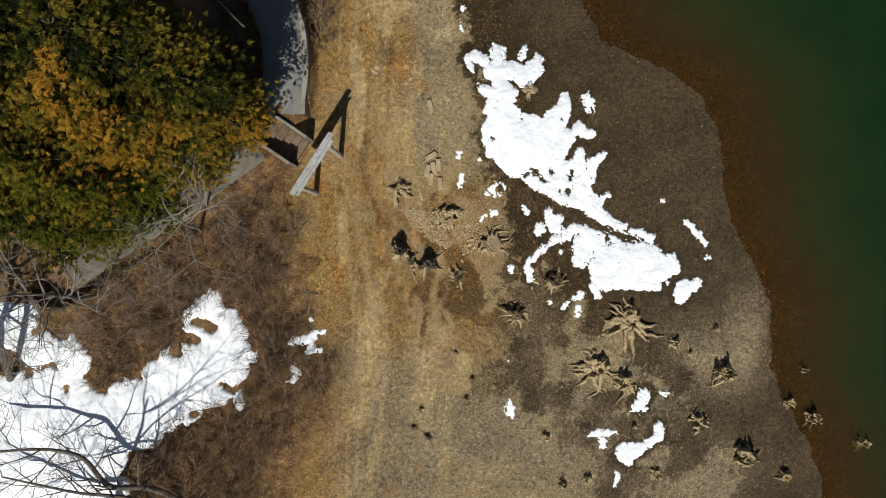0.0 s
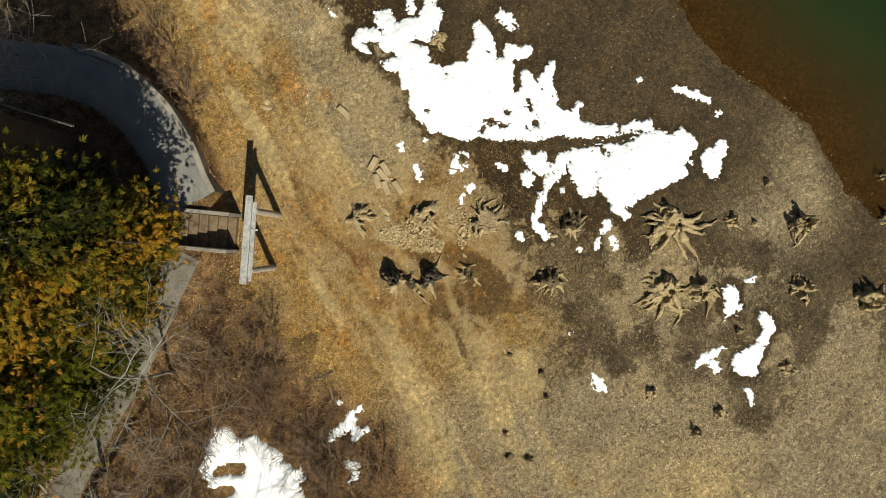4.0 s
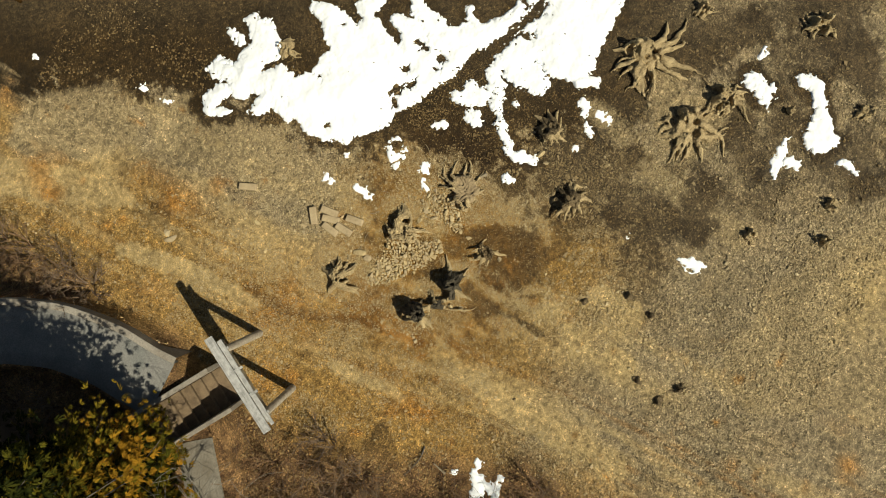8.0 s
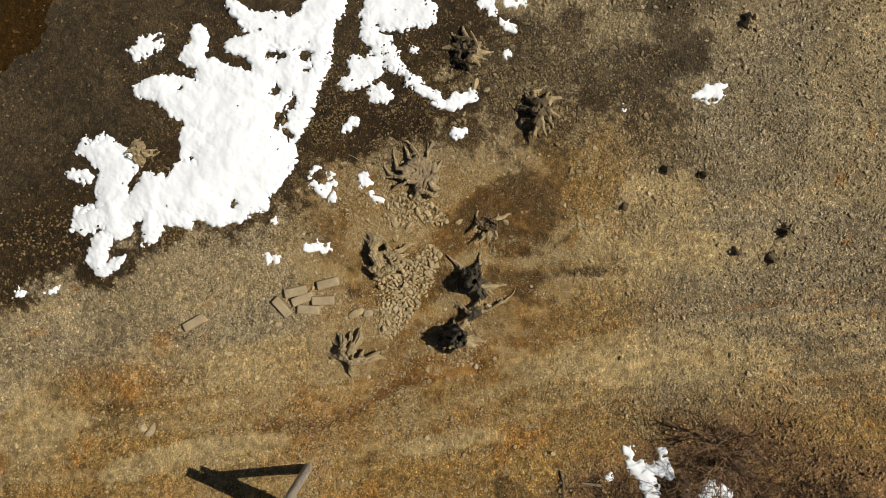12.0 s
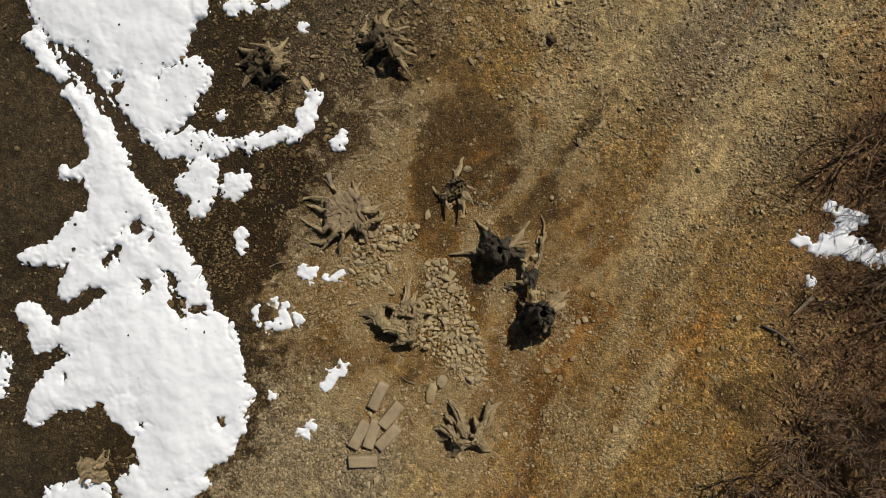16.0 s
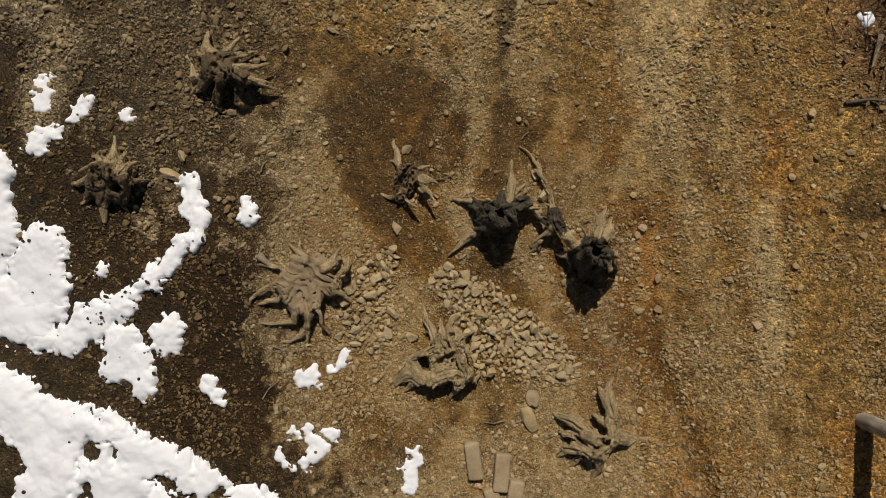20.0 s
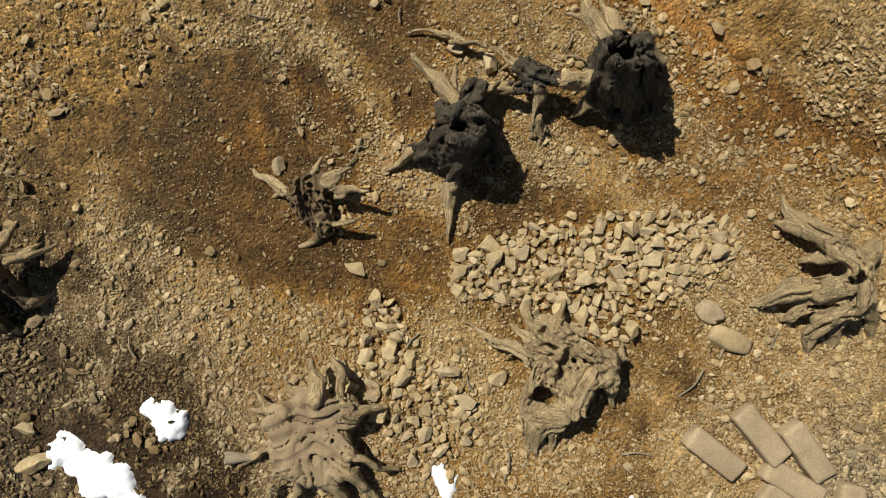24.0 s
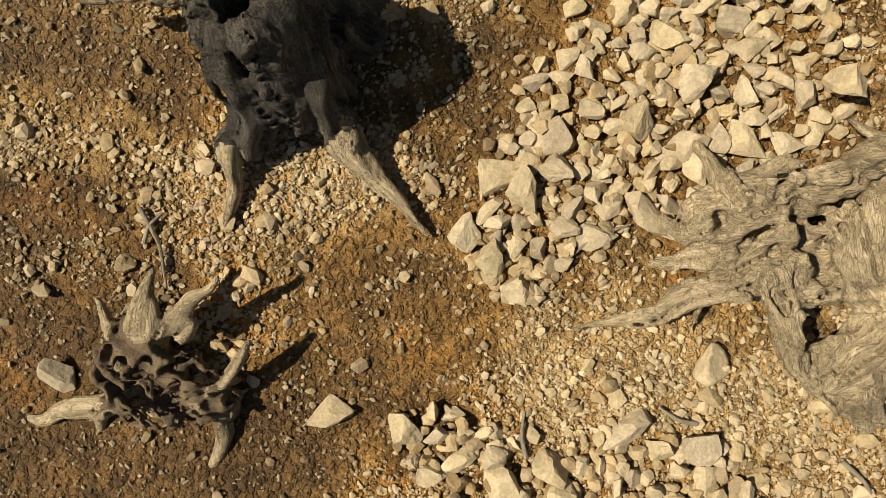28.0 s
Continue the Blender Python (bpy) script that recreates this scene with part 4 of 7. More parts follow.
def chipped(level, rng, cuts, keep=0.55, most=0.9):
    """A broken stone: a ball cut back by random planes; level 0 is a rough six-cornered pebble."""
    if level:
        V, F = ball(level)
    else:
        V = np.array([(1, 0, 0), (0, 1, 0), (-1, 0, 0), (0, -1, 0), (.25, .1, 1), (0, 0, -1.0)])
        F = np.array([(0, 1, 4), (1, 2, 4), (2, 3, 4), (3, 0, 4), (1, 0, 5), (2, 1, 5), (3, 2, 5), (0, 3, 5)])
    V = V + (rng.normal(0, .16, V.shape) if not level else 0)
    for _ in range(cuts):
        n = rng.normal(size=3)
        n /= np.linalg.norm(n)
        d = rng.uniform(keep, most)
        over = np.maximum(V @ n - d, 0)
        V -= over[:, None] * n
    V *= rng.uniform(0.75, 1.1, 3) * [1.15, .95, .66]
    return V + rng.normal(0, .008, V.shape), F


def scatter_stones(rng, xy, size, protos, sink=0.3, flat=True):
    V_all, F_all, own, at = [], [], [], 0
    z = land(xy[:, 0], xy[:, 1])
    pick = rng.integers(0, len(protos), len(xy))
    for k, (V, F) in enumerate(protos):
        m = pick == k
        n = m.sum()
        if not n:
            continue
        a, s = rng.uniform(0, 2 * np.pi, n), size[m]
        tilt = rng.normal(0, .25, (n, 2))
        c, q = np.cos(a), np.sin(a)
        X = V[None, :, 0] * rng.uniform(.75, 1.3, (n, 1))
        Y = np.broadcast_to(V[None, :, 1], X.shape)
        Zl = V[None, :, 2] * rng.uniform(.7, 1.2, (n, 1)) + X * tilt[:, :1] + Y * tilt[:, 1:]
        P = np.stack([(X * c[:, None] - Y * q[:, None]) * s[:, None] + xy[m, 0][:, None], (X * q[:, None] + Y * c[:, None]) * s[:, None] + xy[m, 1][:, None],
                      (Zl + (.62 - sink)) * s[:, None] * .95 + z[m][:, None]], -1)
        V_all.append(P.reshape(-1, 3))
        F_all.append((F[None] + at + (np.arange(n) * len(V))[:, None, None]).reshape(-1, 3))
        own.append(np.repeat(np.nonzero(m)[0], len(V)))
        at += n * len(V)
    return np.concatenate(V_all), np.concatenate(F_all), np.concatenate(own)


def gravel_field(label, seed, box, count, lo, hi, power, hole=None, level=1, near=False):
    rng = np.random.default_rng(seed)
    xy = rng.uniform((box[0], box[1]), (box[2], box[3]), (count, 2))
    x, y = xy.T
    k, m = masks_at(x, y)
    clump = fbm(x * 1.3, y * 1.3, seed)
    mud = sstep(1.3, 3.0, x - np.interp(y, [-6, -3, 1, 5, 9], [7.0, 4.4, 2.4, 1.2, .5]) + 2 * clump) * k[:, 0]
    soft = sstep(-.06, .06, damp_chart(x, y) + .6 * clump) * (x < 2.2)
    chance = .20 + .62 * cover(x, y) + 1.2 * clump + .25 * k[:, 1] - .20 * k[:, 0] + (.30 if near else -.20) * k[:, 2] - .9 * m[:, 0]
    chance = chance * (1 - .96 * mud) * (1 - .80 * soft) * (1 - .35 * k[:, 0] * (x > 2.2))
    chance = np.clip(chance, .03, 1) * (shore_gap(x, y) > -.6) * (bank_gap(x, y) < .3)
    if lo > .025:
        chance = chance * (.3 + .7 * sstep(-3.4, -2.0, x))
    if hole is not None:
        chance = chance * ~((x > hole[0]) & (y > hole[1]) & (x < hole[2]) & (y < hole[3]))
    kept = rng.random(count) < chance
    xy, k, m = xy[kept], k[kept], m[kept]
    size = lo + (hi - lo) * rng.random(len(xy)) ** power
    protos = [chipped(level, rng, 9, .5) for _ in range(8)]
    V, F, own = scatter_stones(rng, xy, size, protos, .16)
    me = np_mesh("gravel", V, F, False, (("kinds", k[own]), ("more", m[own])))
    return thing("gravel", me, GRAVEL, label, "gravel", kind="stuff")


NEAR, MID, FAR = (-2.6, -2.9, 2.6, 3.1), (-6.5, -5.5, 6.0, 6.0), (-8.0, -11.5, 15.5, 12.5)
gravel_field("fine angular tan gravel strewn round the stumps", 101, NEAR, 170000, .004, .0125, 1.6, None, 0, True)
gravel_field("angular tan gravel strewn round the stumps", 106, NEAR, 40000, .009, .022, 2.2, None, 1, True)
gravel_field("loose angular beach stones on tan earth", 102, NEAR, 6500, .016, .048, 2.8, None, 1)
gravel_field("angular tan and grey gravel on the shore", 103, MID, 190000, .009, .036, 2.2, NEAR, 0)
gravel_field("loose angular stones on the middle shore", 105, MID, 13000, .026, .060, 3.0, NEAR, 1)
gravel_field("loose grey and tan stones on the wide shore", 104, FAR, 130000, .014, .044, 2.4, MID, 0)
gravel_field("scattered larger stones on the wide shore", 107, FAR, 13000, .026, .06, 3.0, MID, 1)


def snow_stones():
    """Dark wet stones and leaves lying on the thawing snow near its edge."""
    r = np.random.default_rng(29)
    for chains, thick in ((NORTH, .17), (SNOW_SOUTH, .15)):
        lobes = [p for chain in chains for p in chain]
        xy = r.uniform((min(l[0] for l in lobes) - .5, min(l[1] for l in lobes) - .5), (max(l[0] for l in lobes) + .5, max(l[1] for l in lobes) + .5), (5200, 2))
        f = snow_field(xy[:, 0], xy[:, 1], chains, HOLES)
        xy = xy[(f > .02) & (f < .8) & (r.random(len(xy)) < .012 + .09 * np.exp(-f / .09) + .10 * (fbm(xy[:, 0] * 1.3, xy[:, 1] * 1.3, 44) > .2))]
        f = snow_field(xy[:, 0], xy[:, 1], chains, HOLES)
        V, F, own = scatter_stones(r, xy, r.uniform(.014, .05, len(xy)) * (.6 + .4 * np.exp(-f / .15)), [chipped(1, r, 9, .5) for _ in range(5)], .2)
        V[:, 2] += (.012 + snow_depth(xy[:, 0], xy[:, 1], f, thick))[own]
        k, m = masks_at(xy[:, 0], xy[:, 1])
        k[:, 0] = 1
        thing("stones_on_snow", np_mesh("stones_on_snow", V, F, False, (("kinds", k[own]), ("more", m[own]))), WET_STONE, "dark wet stones lying on melting snow", "stones", kind="stuff")


snow_stones()


# ---- tubes: roots, limbs, stems ----
def tube(points, radii, sides=8, seed=0, rough=0.0, squash=1.0):
    """Vertices, quads and grain run of a tapering tube along points."""
    P, R = np.asarray(points, float), np.asarray(radii, float)
    n = len(P)
    T = np.gradient(P, axis=0)
    T /= np.linalg.norm(T, axis=1)[:, None] + 1e-9
    ref = np.array([0, 0, 1.0]) if abs(T[:, 2]).mean() < 0.8 else np.array([1.0, 0, 0])
    A = np.cross(T, ref)
    A /= np.linalg.norm(A, axis=1)[:, None] + 1e-9
    B = np.cross(A, T)
    ang = np.linspace(0, 2 * np.pi, sides + 1)
    run = np.concatenate([[0], np.cumsum(np.linalg.norm(np.diff(P, axis=0), axis=1))])
    k = np.tile(R[:, None], (1, sides + 1))
    if rough:
        w = np.stack([np.cos(ang), np.sin(ang)])
        k = k * (1 + rough * 2 * fbm(w[0][None] * 1.8 + run[:, None] * 1.5 + seed, w[1][None] * 1.8 + run[:, None] * 2.5, seed) + rough * fbm(w[0][None] * 6 + run[:, None], w[1][None] * 6 + seed, seed + 1, 2))
    V = P[:, None] + (np.cos(ang)[None, :, None] * A[:, None] + squash * np.sin(ang)[None, :, None] * B[:, None]) * k[..., None]
    uv = np.stack([np.tile(run[:, None], (1, sides + 1)), np.tile(ang[None] / 6.283, (n, 1)) * (R.mean() * 6.283)], -1)
    return V.reshape(-1, 3), grid_faces(sides + 1, n), uv.reshape(-1, 2)


def joined(name, bits, smooth=True):
    V, F, U, at = [], [], [], 0
    for v, f, u in bits:
        V.append(v)
        F.append(f + at)
        U.append(u)
        at += len(v)
    V, F, U = np.concatenate(V), np.concatenate(F), np.concatenate(U)
    me = np_mesh(name, V, F, smooth)
    layer = me.uv_layers.new(name="UVMap")
    layer.data.foreach_set("uv", U[F.ravel()].astype(np.float32).ravel())
    return me


# ---- stumps ----
def surface_net(f, origin, h):
    """Quads over the places where f passes from minus (inside) to plus."""
    inside = f < 0
    n = np.array(f.shape)
    cells = tuple(n - 1)
    total, count = np.zeros((*cells, 3), np.float32), np.zeros(cells, np.float32)
    grid = np.meshgrid(*[np.arange(k, dtype=np.float32) for k in cells], indexing="ij")
    quads = []
    index = np.arange(np.prod(cells)).reshape(cells)
    for ax in range(3):
        o1, o2 = [k for k in range(3) if k != ax]
        lo = tuple(slice(0, -1) if k == ax else slice(None) for k in range(3))
        hi = tuple(slice(1, None) if k == ax else slice(None) for k in range(3))
        cross = inside[lo] != inside[hi]
        where = np.where(cross, f[lo] / np.where(cross, f[lo] - f[hi], 1), 0)
        for d1 in (0, 1):
            for d2 in (0, 1):
                cut = [slice(None)] * 3
                cut[o1], cut[o2] = slice(d1, d1 + cells[o1]), slice(d2, d2 + cells[o2])
                c, w = cross[tuple(cut)], where[tuple(cut)]
                count += c
                total[..., ax] += np.where(c, grid[ax] + w, 0)
                total[..., o1] += np.where(c, grid[o1] + d1, 0)
                total[..., o2] += np.where(c, grid[o2] + d2, 0)
        inner = [slice(None)] * 3
        inner[o1], inner[o2] = slice(1, -1), slice(1, -1)
        at = np.argwhere(cross[tuple(inner)])
        start = inside[lo][tuple(inner)][tuple(at.T)]
        at[:, o1] += 1
        at[:, o2] += 1
        e1, e2 = np.zeros(3, int), np.zeros(3, int)
        e1[o1], e2[o2] = 1, 1
        ids = np.stack([index[tuple((at - a - b).T)] for a, b in ((e1, e2), (0 * e1, e2), (0 * e1, 0 * e2), (e1, 0 * e2))], 1)
        flip = start if ax != 1 else ~start
        ids[~flip] = ids[~flip][:, ::-1]
        quads.append(ids)
    quads = np.concatenate(quads)
    used, inv = np.unique(quads, return_inverse=True)
    pos = total.reshape(-1, 3)[used] / count.reshape(-1)[used][:, None]
    return pos * h + np.array(origin), inv.reshape(-1, 4), used


def pieces(Q, n):
    """For each vertex, the number of the connected piece that it belongs to."""
    lab = np.arange(n)
    while True:
        low = lab[Q].min(1)
        fresh = lab.copy()
        for k in range(4):
            np.minimum.at(fresh, Q[:, k], low)
        fresh = fresh[fresh]
        if (fresh == lab).all():
            return lab
        lab = fresh


class Stump:
    """A dead stump: bones with a radius at each joint, hollows cut out, grain along each bone."""

    def __init__(self, x, y, seed, label):
        self.x, self.y, self.seed, self.label = x, y, seed, label
        self.bodies, self.limbs, self.holes = [], [], []

    def body(self, *joints):
        self.bodies.append(joints)

    def limb(self, *joints):
        self.limbs.append(joints)

    def hole(self, *six):
        self.holes.append(six)

    def build(self, heart, wood, rot=0.08, soft=0.045, fine=0.013, warp=1.0, flat=None, crack=1.0, slim=1.0, web=0.0):
        seed, base = self.seed, ground_z(self.x, self.y)
        root = thing("tree_stump", None, None, self.label, "tree stump", "dead stumps on the shore")
        root.location = (self.x, self.y, base)
        self.bodies = [tuple((*j[:3], j[3] * slim) for j in line) for line in self.bodies]
        J = np.array([j for line in self.bodies + self.limbs for j in line])
        lo, hi = J[:, :3].min(0) - .10, J[:, :3].max(0) + .10
        lo[2] = -.09
        axes = [np.arange(a, b, fine) for a, b in zip(lo, hi)]
        X, Y, Z = (g.astype(np.float32) for g in np.meshgrid(*axes, indexing="ij"))
        wx, wy, wz = (warp * (.075 * noise3(X * 4 + k, Y * 4, Z * 4, seed + k) + .035 * noise3(X * 8, Y * 8 + k, Z * 8, seed + 40 + k) + .022 * noise3(X * 13, Y * 13 + k, Z * 13, seed + 4 + k)) for k in range(3))
        U, V, W = X + wx, Y + wy, Z + .6 * wz
        fields, runs = [], []
        trunk, trunk_near, trunk_run = np.zeros(X.shape, np.float32), np.full(X.shape, 9, np.float32), np.zeros((4, *X.shape), np.float32)
        for n, line in enumerate(self.bodies + self.limbs):
            near, run, s0 = np.full(X.shape, 9, np.float32), np.zeros((4, *X.shape), np.float32), .37 * n
            for a, b in zip(line[:-1], line[1:]):
                d = np.subtract(b[:3], a[:3])
                L = max(1e-4, float(np.sqrt((d ** 2).sum())))
                d = d / L
                side = np.array([-d[1], d[0], 0]) + np.array([1e-4, 0, 0])
                side /= np.sqrt((side ** 2).sum())
                rise = np.cross(d, side)
                px, py, pz = U - a[0], V - a[1], W - a[2]
                s = np.clip(px * d[0] + py * d[1] + pz * d[2], 0, L)
                ex, ey, ez = px - s * d[0], py - s * d[1], pz - s * d[2]
                girth = a[3] + (b[3] - a[3]) * s / L
                f = np.sqrt(ex * ex + ey * ey + ez * ez) - girth
                win = f < near
                near = np.where(win, f, near)
                e1, e2 = ex * side[0] + ey * side[1], ex * rise[0] + ey * rise[1] + ez * rise[2]
                for k, v in enumerate((s + s0, e1 * 4 + n, e2 * 4, girth)):
                    run[k] = np.where(win, v, run[k])
                s0 += L
            if n < len(self.bodies):
                trunk += np.exp(np.clip(-near / soft, -50, 50))
                win = near < trunk_near
                trunk_near = np.where(win, near, trunk_near)
                trunk_run = np.where(win, run, trunk_run)
            else:
                fields.append(near)
                runs.append(run)
        trunk = -soft * np.log(np.maximum(trunk, 1e-20)) + .5 * soft
        if flat:
            trunk = np.maximum(trunk, Z - flat - .04 * noise3(X * 4, Y * 4, 0 * Z + seed, seed + 17) - .02 * noise3(X * 13, Y * 13, 0 * Z + seed, seed + 18))
        if rot:
            high = sstep(.45, .8, Z / J[:, 2].max())
            trunk = np.maximum(trunk, rot * (noise3(U * 9, V * 9, Z * 5, seed + 14) - .46 + .15 * high))
            trunk = trunk + rot * high * (.45 * noise3(U * 17, V * 17, Z * 13, seed + 15) + .35 * noise3(X * 36, Y * 36, Z * 30, seed + 16))
        if web:
            # rotted to a lacy sponge of thin walls
            cell = np.abs(noise3(U * 23, V * 23, Z * 13, seed + 50)) - .075 - .06 * noise3(X * 30, Y * 30, Z * 30, seed + 51)
            trunk = np.maximum(trunk, np.where(Z > web, .16 * cell, -1))
        fields, runs = [trunk] + fields, [trunk_run] + runs
        stack = np.stack(fields)
        tight = .016
        d = -np.log(np.exp(np.clip(-stack / tight, -50, 50)).sum(0) + 1e-20) * tight
        own = np.argmin(stack - np.array([.012] + [0] * (len(fields) - 1), np.float32).reshape(-1, 1, 1, 1), 0)
        R = np.stack([np.choose(own, [q[k] for q in runs]) for k in range(4)])
        # fibres, splits and knots
        thin = np.clip(R[3] / .05, .22, 1)
        d = d + thin * (.030 * noise3(R[0] * 2.2, R[1] * 4.5, R[2] * 4.5, seed + 20) + .022 * noise3(R[0] * 4, R[1] * 10, R[2] * 10, seed + 21) + .007 * noise3(X * 16, Y * 16, Z * 16, seed + 23))
        d = d + crack * thin * (.050 * np.exp(-((noise3(R[0] * 1.5, R[1] * 3.2, R[2] * 3.2, seed + 24) / .035) ** 2)) + .010 * np.exp(-((noise3(X * 6, Y * 6, Z * 4, seed + 26) / .03) ** 2)))
        for hx, hy, hz, rx, ry, rz, turn in self.holes:
            c, n = math.cos(turn), math.sin(turn)
            e = np.sqrt((((U - hx) * c + (V - hy) * n) / rx) ** 2 + (((V - hy) * c - (U - hx) * n) / ry) ** 2 + ((Z - hz) / rz) ** 2)
            e = (e - 1) * min(rx, ry) + .03 * noise3(X * 14, Y * 14, Z * 14, seed + 30)
            d = np.maximum(d, -e)
        P, Q, used = surface_net(d, lo, fine)
        whole = pieces(Q, len(P))
        sizes = np.bincount(whole[Q[:, 0]], minlength=len(P))
        Q = Q[whole[Q[:, 0]] == sizes.argmax()]
        run = R[:3, :-1, :-1, :-1].reshape(3, -1)[:, used].T
        own = own[:-1, :-1, :-1].reshape(-1)[used][Q[:, 0]]
        # a stray scrap of one part goes to the part that it touches
        for k in list(range(1, len(fields))) + [0]:
            mine = np.nonzero(own == k)[0]
            if not len(mine):
                continue
            lab = pieces(Q[mine], len(P))[Q[mine][:, 0]]
            big = np.bincount(lab).argmax()
            for stray in np.unique(lab[lab != big]):
                bit = mine[lab == stray]
                flag = np.zeros(len(P), bool)
                flag[Q[bit]] = True
                touch = own[flag[Q].any(1)]
                touch = touch[touch != k]
                own[bit] = np.bincount(touch).argmax() if len(touch) else 0
        for k in range(len(fields)):
            Qk = Q[own == k]
            if len(Qk) < 6:
                continue
            keep, inv = np.unique(Qk, return_inverse=True)
            me = np_mesh("stump_trunk" if k == 0 else "stump_root", P[keep], inv.reshape(-1, 4), True)
            at = me.attributes.new("run", "FLOAT_VECTOR", "POINT")
            at.data.foreach_set("vector", np.ascontiguousarray(run[keep], np.float32).ravel())
            part("trunk" if k == 0 else "root", me, heart if k == 0 else wood, root)
        return root


s = Stump(1.59, 0.04, 11, "wide low weathered stump with dirt-filled top and long roots")
s.body((.17, -.3, .17, .17), (-.21, 0, .17, .17))
s.body((.32, -.12, .17, .17), (.09, -.02, .17, .19), (.02, .2, .17, .17))
s.body((-.12, -.23, .17, .16), (.26, .12, .17, .17))
s.body((.12, .24, .14, .13), (.06, -.28, .17, .16))
s.body((.38, .03, .13, .12), (.26, .25, .12, .12))
s.limb((.08, -.31, .2, .08), (.18, -.45, .12, .055), (.31, -.56, .04, .02))
s.limb((.19, -.44, .12, .04), (.18, -.6, .05, .015))
s.limb((-.18, -.23, .24, .06), (-.29, -.32, .22, .05), (-.36, -.44, .2, .02))
s.limb((-.34, -.09, .22, .06), (-.41, -.21, .2, .045), (-.45, -.34, .1, .03))
s.limb((-.15, -.3, .15, .04), (-.06, -.41, .08, .03), (-.05, -.54, .02, .015))
s.limb((-.27, .03, .24, .05), (-.37, .12, .16, .035), (-.46, .26, .03, .015))
s.limb((-.05, .28, .22, .06), (-.06, .47, .15, .04), (-.1, .65, .03, .02))
s.limb((.33, 0, .2, .07), (.57, -.01, .14, .05), (.79, .1, .06, .04), (1.01, .26, 0, .02))
s.limb((.37, .07, .18, .05), (.57, .16, .1, .035), (.79, .24, .03, .02))
s.limb((.23, .24, .2, .06), (.31, .47, .1, .04), (.56, .51, .03, .03), (.84, .44, 0, .015))
s.limb((.07, .31, .2, .06), (.13, .52, .12, .045), (.16, .69, .04, .02))
s.limb((.12, .5, .1, .035), (.27, .66, .04, .03), (.56, .76, 0, .012))
s.limb((.27, -.22, .2, .05), (.51, -.29, .1, .03), (.73, -.34, .02, .012))
s.hole(-.22, .21, .16, .05, .13, .2, 2.45)
s.hole(.39, .31, .06, .16, .05, .12, 2.45)
s.hole(.53, -.01, .08, .06, .04, .12, 2.45)
s.hole(0, .08, .3, .022, .03, .1, 2.45)
s.hole(-.35, -.14, .18, .02, .06, .12, 2.45)
s.hole(.13, -.09, .3, .05, .01, .05, 2.45)
s.hole(-.04, -.18, .3, .012, .05, .04, 2.45)
s.build(DUST, WOOD, rot=0, soft=.035, flat=.25, crack=1.3, slim=.9)
s = Stump(-0.02, 1.04, 12, "pale grey gnarled stump at the edge of the stone pile")
s.body((-.2, -.29, .16, .12), (-.26, -.08, .2, .14))
s.body((-.03, -.26, .13, .11), (-.09, -.07, .18, .14))
s.body((.07, -.02, .12, .12), (-.01, .26, .12, .14))
s.body((-.26, -.11, .28, .07), (-.29, .2, .32, .08))
s.body((-.32, .2, .26, .12), (-.19, .34, .22, .12))
s.body((-.1, .19, .28, .13), (.13, .27, .26, .14))
s.body((.04, -.1, .24, .07), (.22, -.01, .22, .06))
s.body((.28, .25, .2, .12), (.38, .13, .16, .1))
s.body((.08, -.08, .2, .06), (.03, .1, .14, .06), (.11, .27, .2, .1))
s.limb((-.25, -.24, .25, .05), (-.34, -.26, .18, .04), (-.46, -.28, .06, .02))
s.limb((-.16, -.32, .2, .05), (-.1, -.39, .14, .035), (-.18, -.45, .07, .018))
s.limb((-.05, -.28, .18, .045), (.02, -.41, .1, .03), (-.04, -.54, .04, .014))
s.limb((.04, -.19, .2, .05), (.13, -.38, .12, .035), (.19, -.6, .06, .022), (.27, -.82, .03, .01), (.31, -1.02, .01, .006))
s.limb((.13, -.38, .1, .025), (.24, -.48, .05, .012), (.33, -.66, .015, .006))
s.limb((.11, -.2, .18, .04), (.13, -.31, .1, .02), (.33, -.36, .02, .008))
s.limb((.2, -.04, .2, .06), (.37, .01, .14, .05), (.49, .13, .08, .04), (.63, .27, .01, .015))
s.limb((.37, .18, .2, .06), (.55, .29, .08, .04), (.67, .45, 0, .012))
s.limb((.31, .26, .2, .06), (.46, .41, .06, .035), (.54, .51, 0, .012))
s.limb((.5, .18, .1, .04), (.63, .32, .03, .02), (.71, .37, 0, .01))
s.limb((-.33, .23, .28, .05), (-.42, .34, .15, .04), (-.49, .31, .04, .015))
s.limb((-.18, .3, .28, .06), (-.16, .47, .14, .045), (-.1, .6, .02, .02))
s.hole(-.1, -.01, .34, .045, .140, .2, 1.86)
s.hole(.01, .06, .36, .053, .098, .22, 1.86)
s.hole(.23, .03, .28, .053, .084, .2, 1.86)
s.hole(.21, .13, .3, .045, .070, .2, 1.86)
s.hole(-.18, .07, .4, .075, .042, .15, 1.86)
s.hole(-.33, .01, .3, .120, .028, .12, 1.86)
s.hole(-.01, .18, .45, .022, .084, .06, 1.86)
s.hole(-.16, -.28, .25, .030, .042, .1, 1.86)
s.hole(.25, -.14, .12, .075, .042, .1, 1.86)
s.build(WOOD, WOOD, rot=.10, soft=.03, slim=.88)
s = Stump(-1.94, 2.08, 13, "split grey stump with thick flat roots")
s.body((-.21, -.19, .3, .09), (-.22, .02, .36, .1), (-.02, .25, .32, .1))
s.body((.12, .02, .28, .09), (-.1, .13, .34, .09))
s.body((.23, .18, .24, .07), (.04, .26, .3, .09))
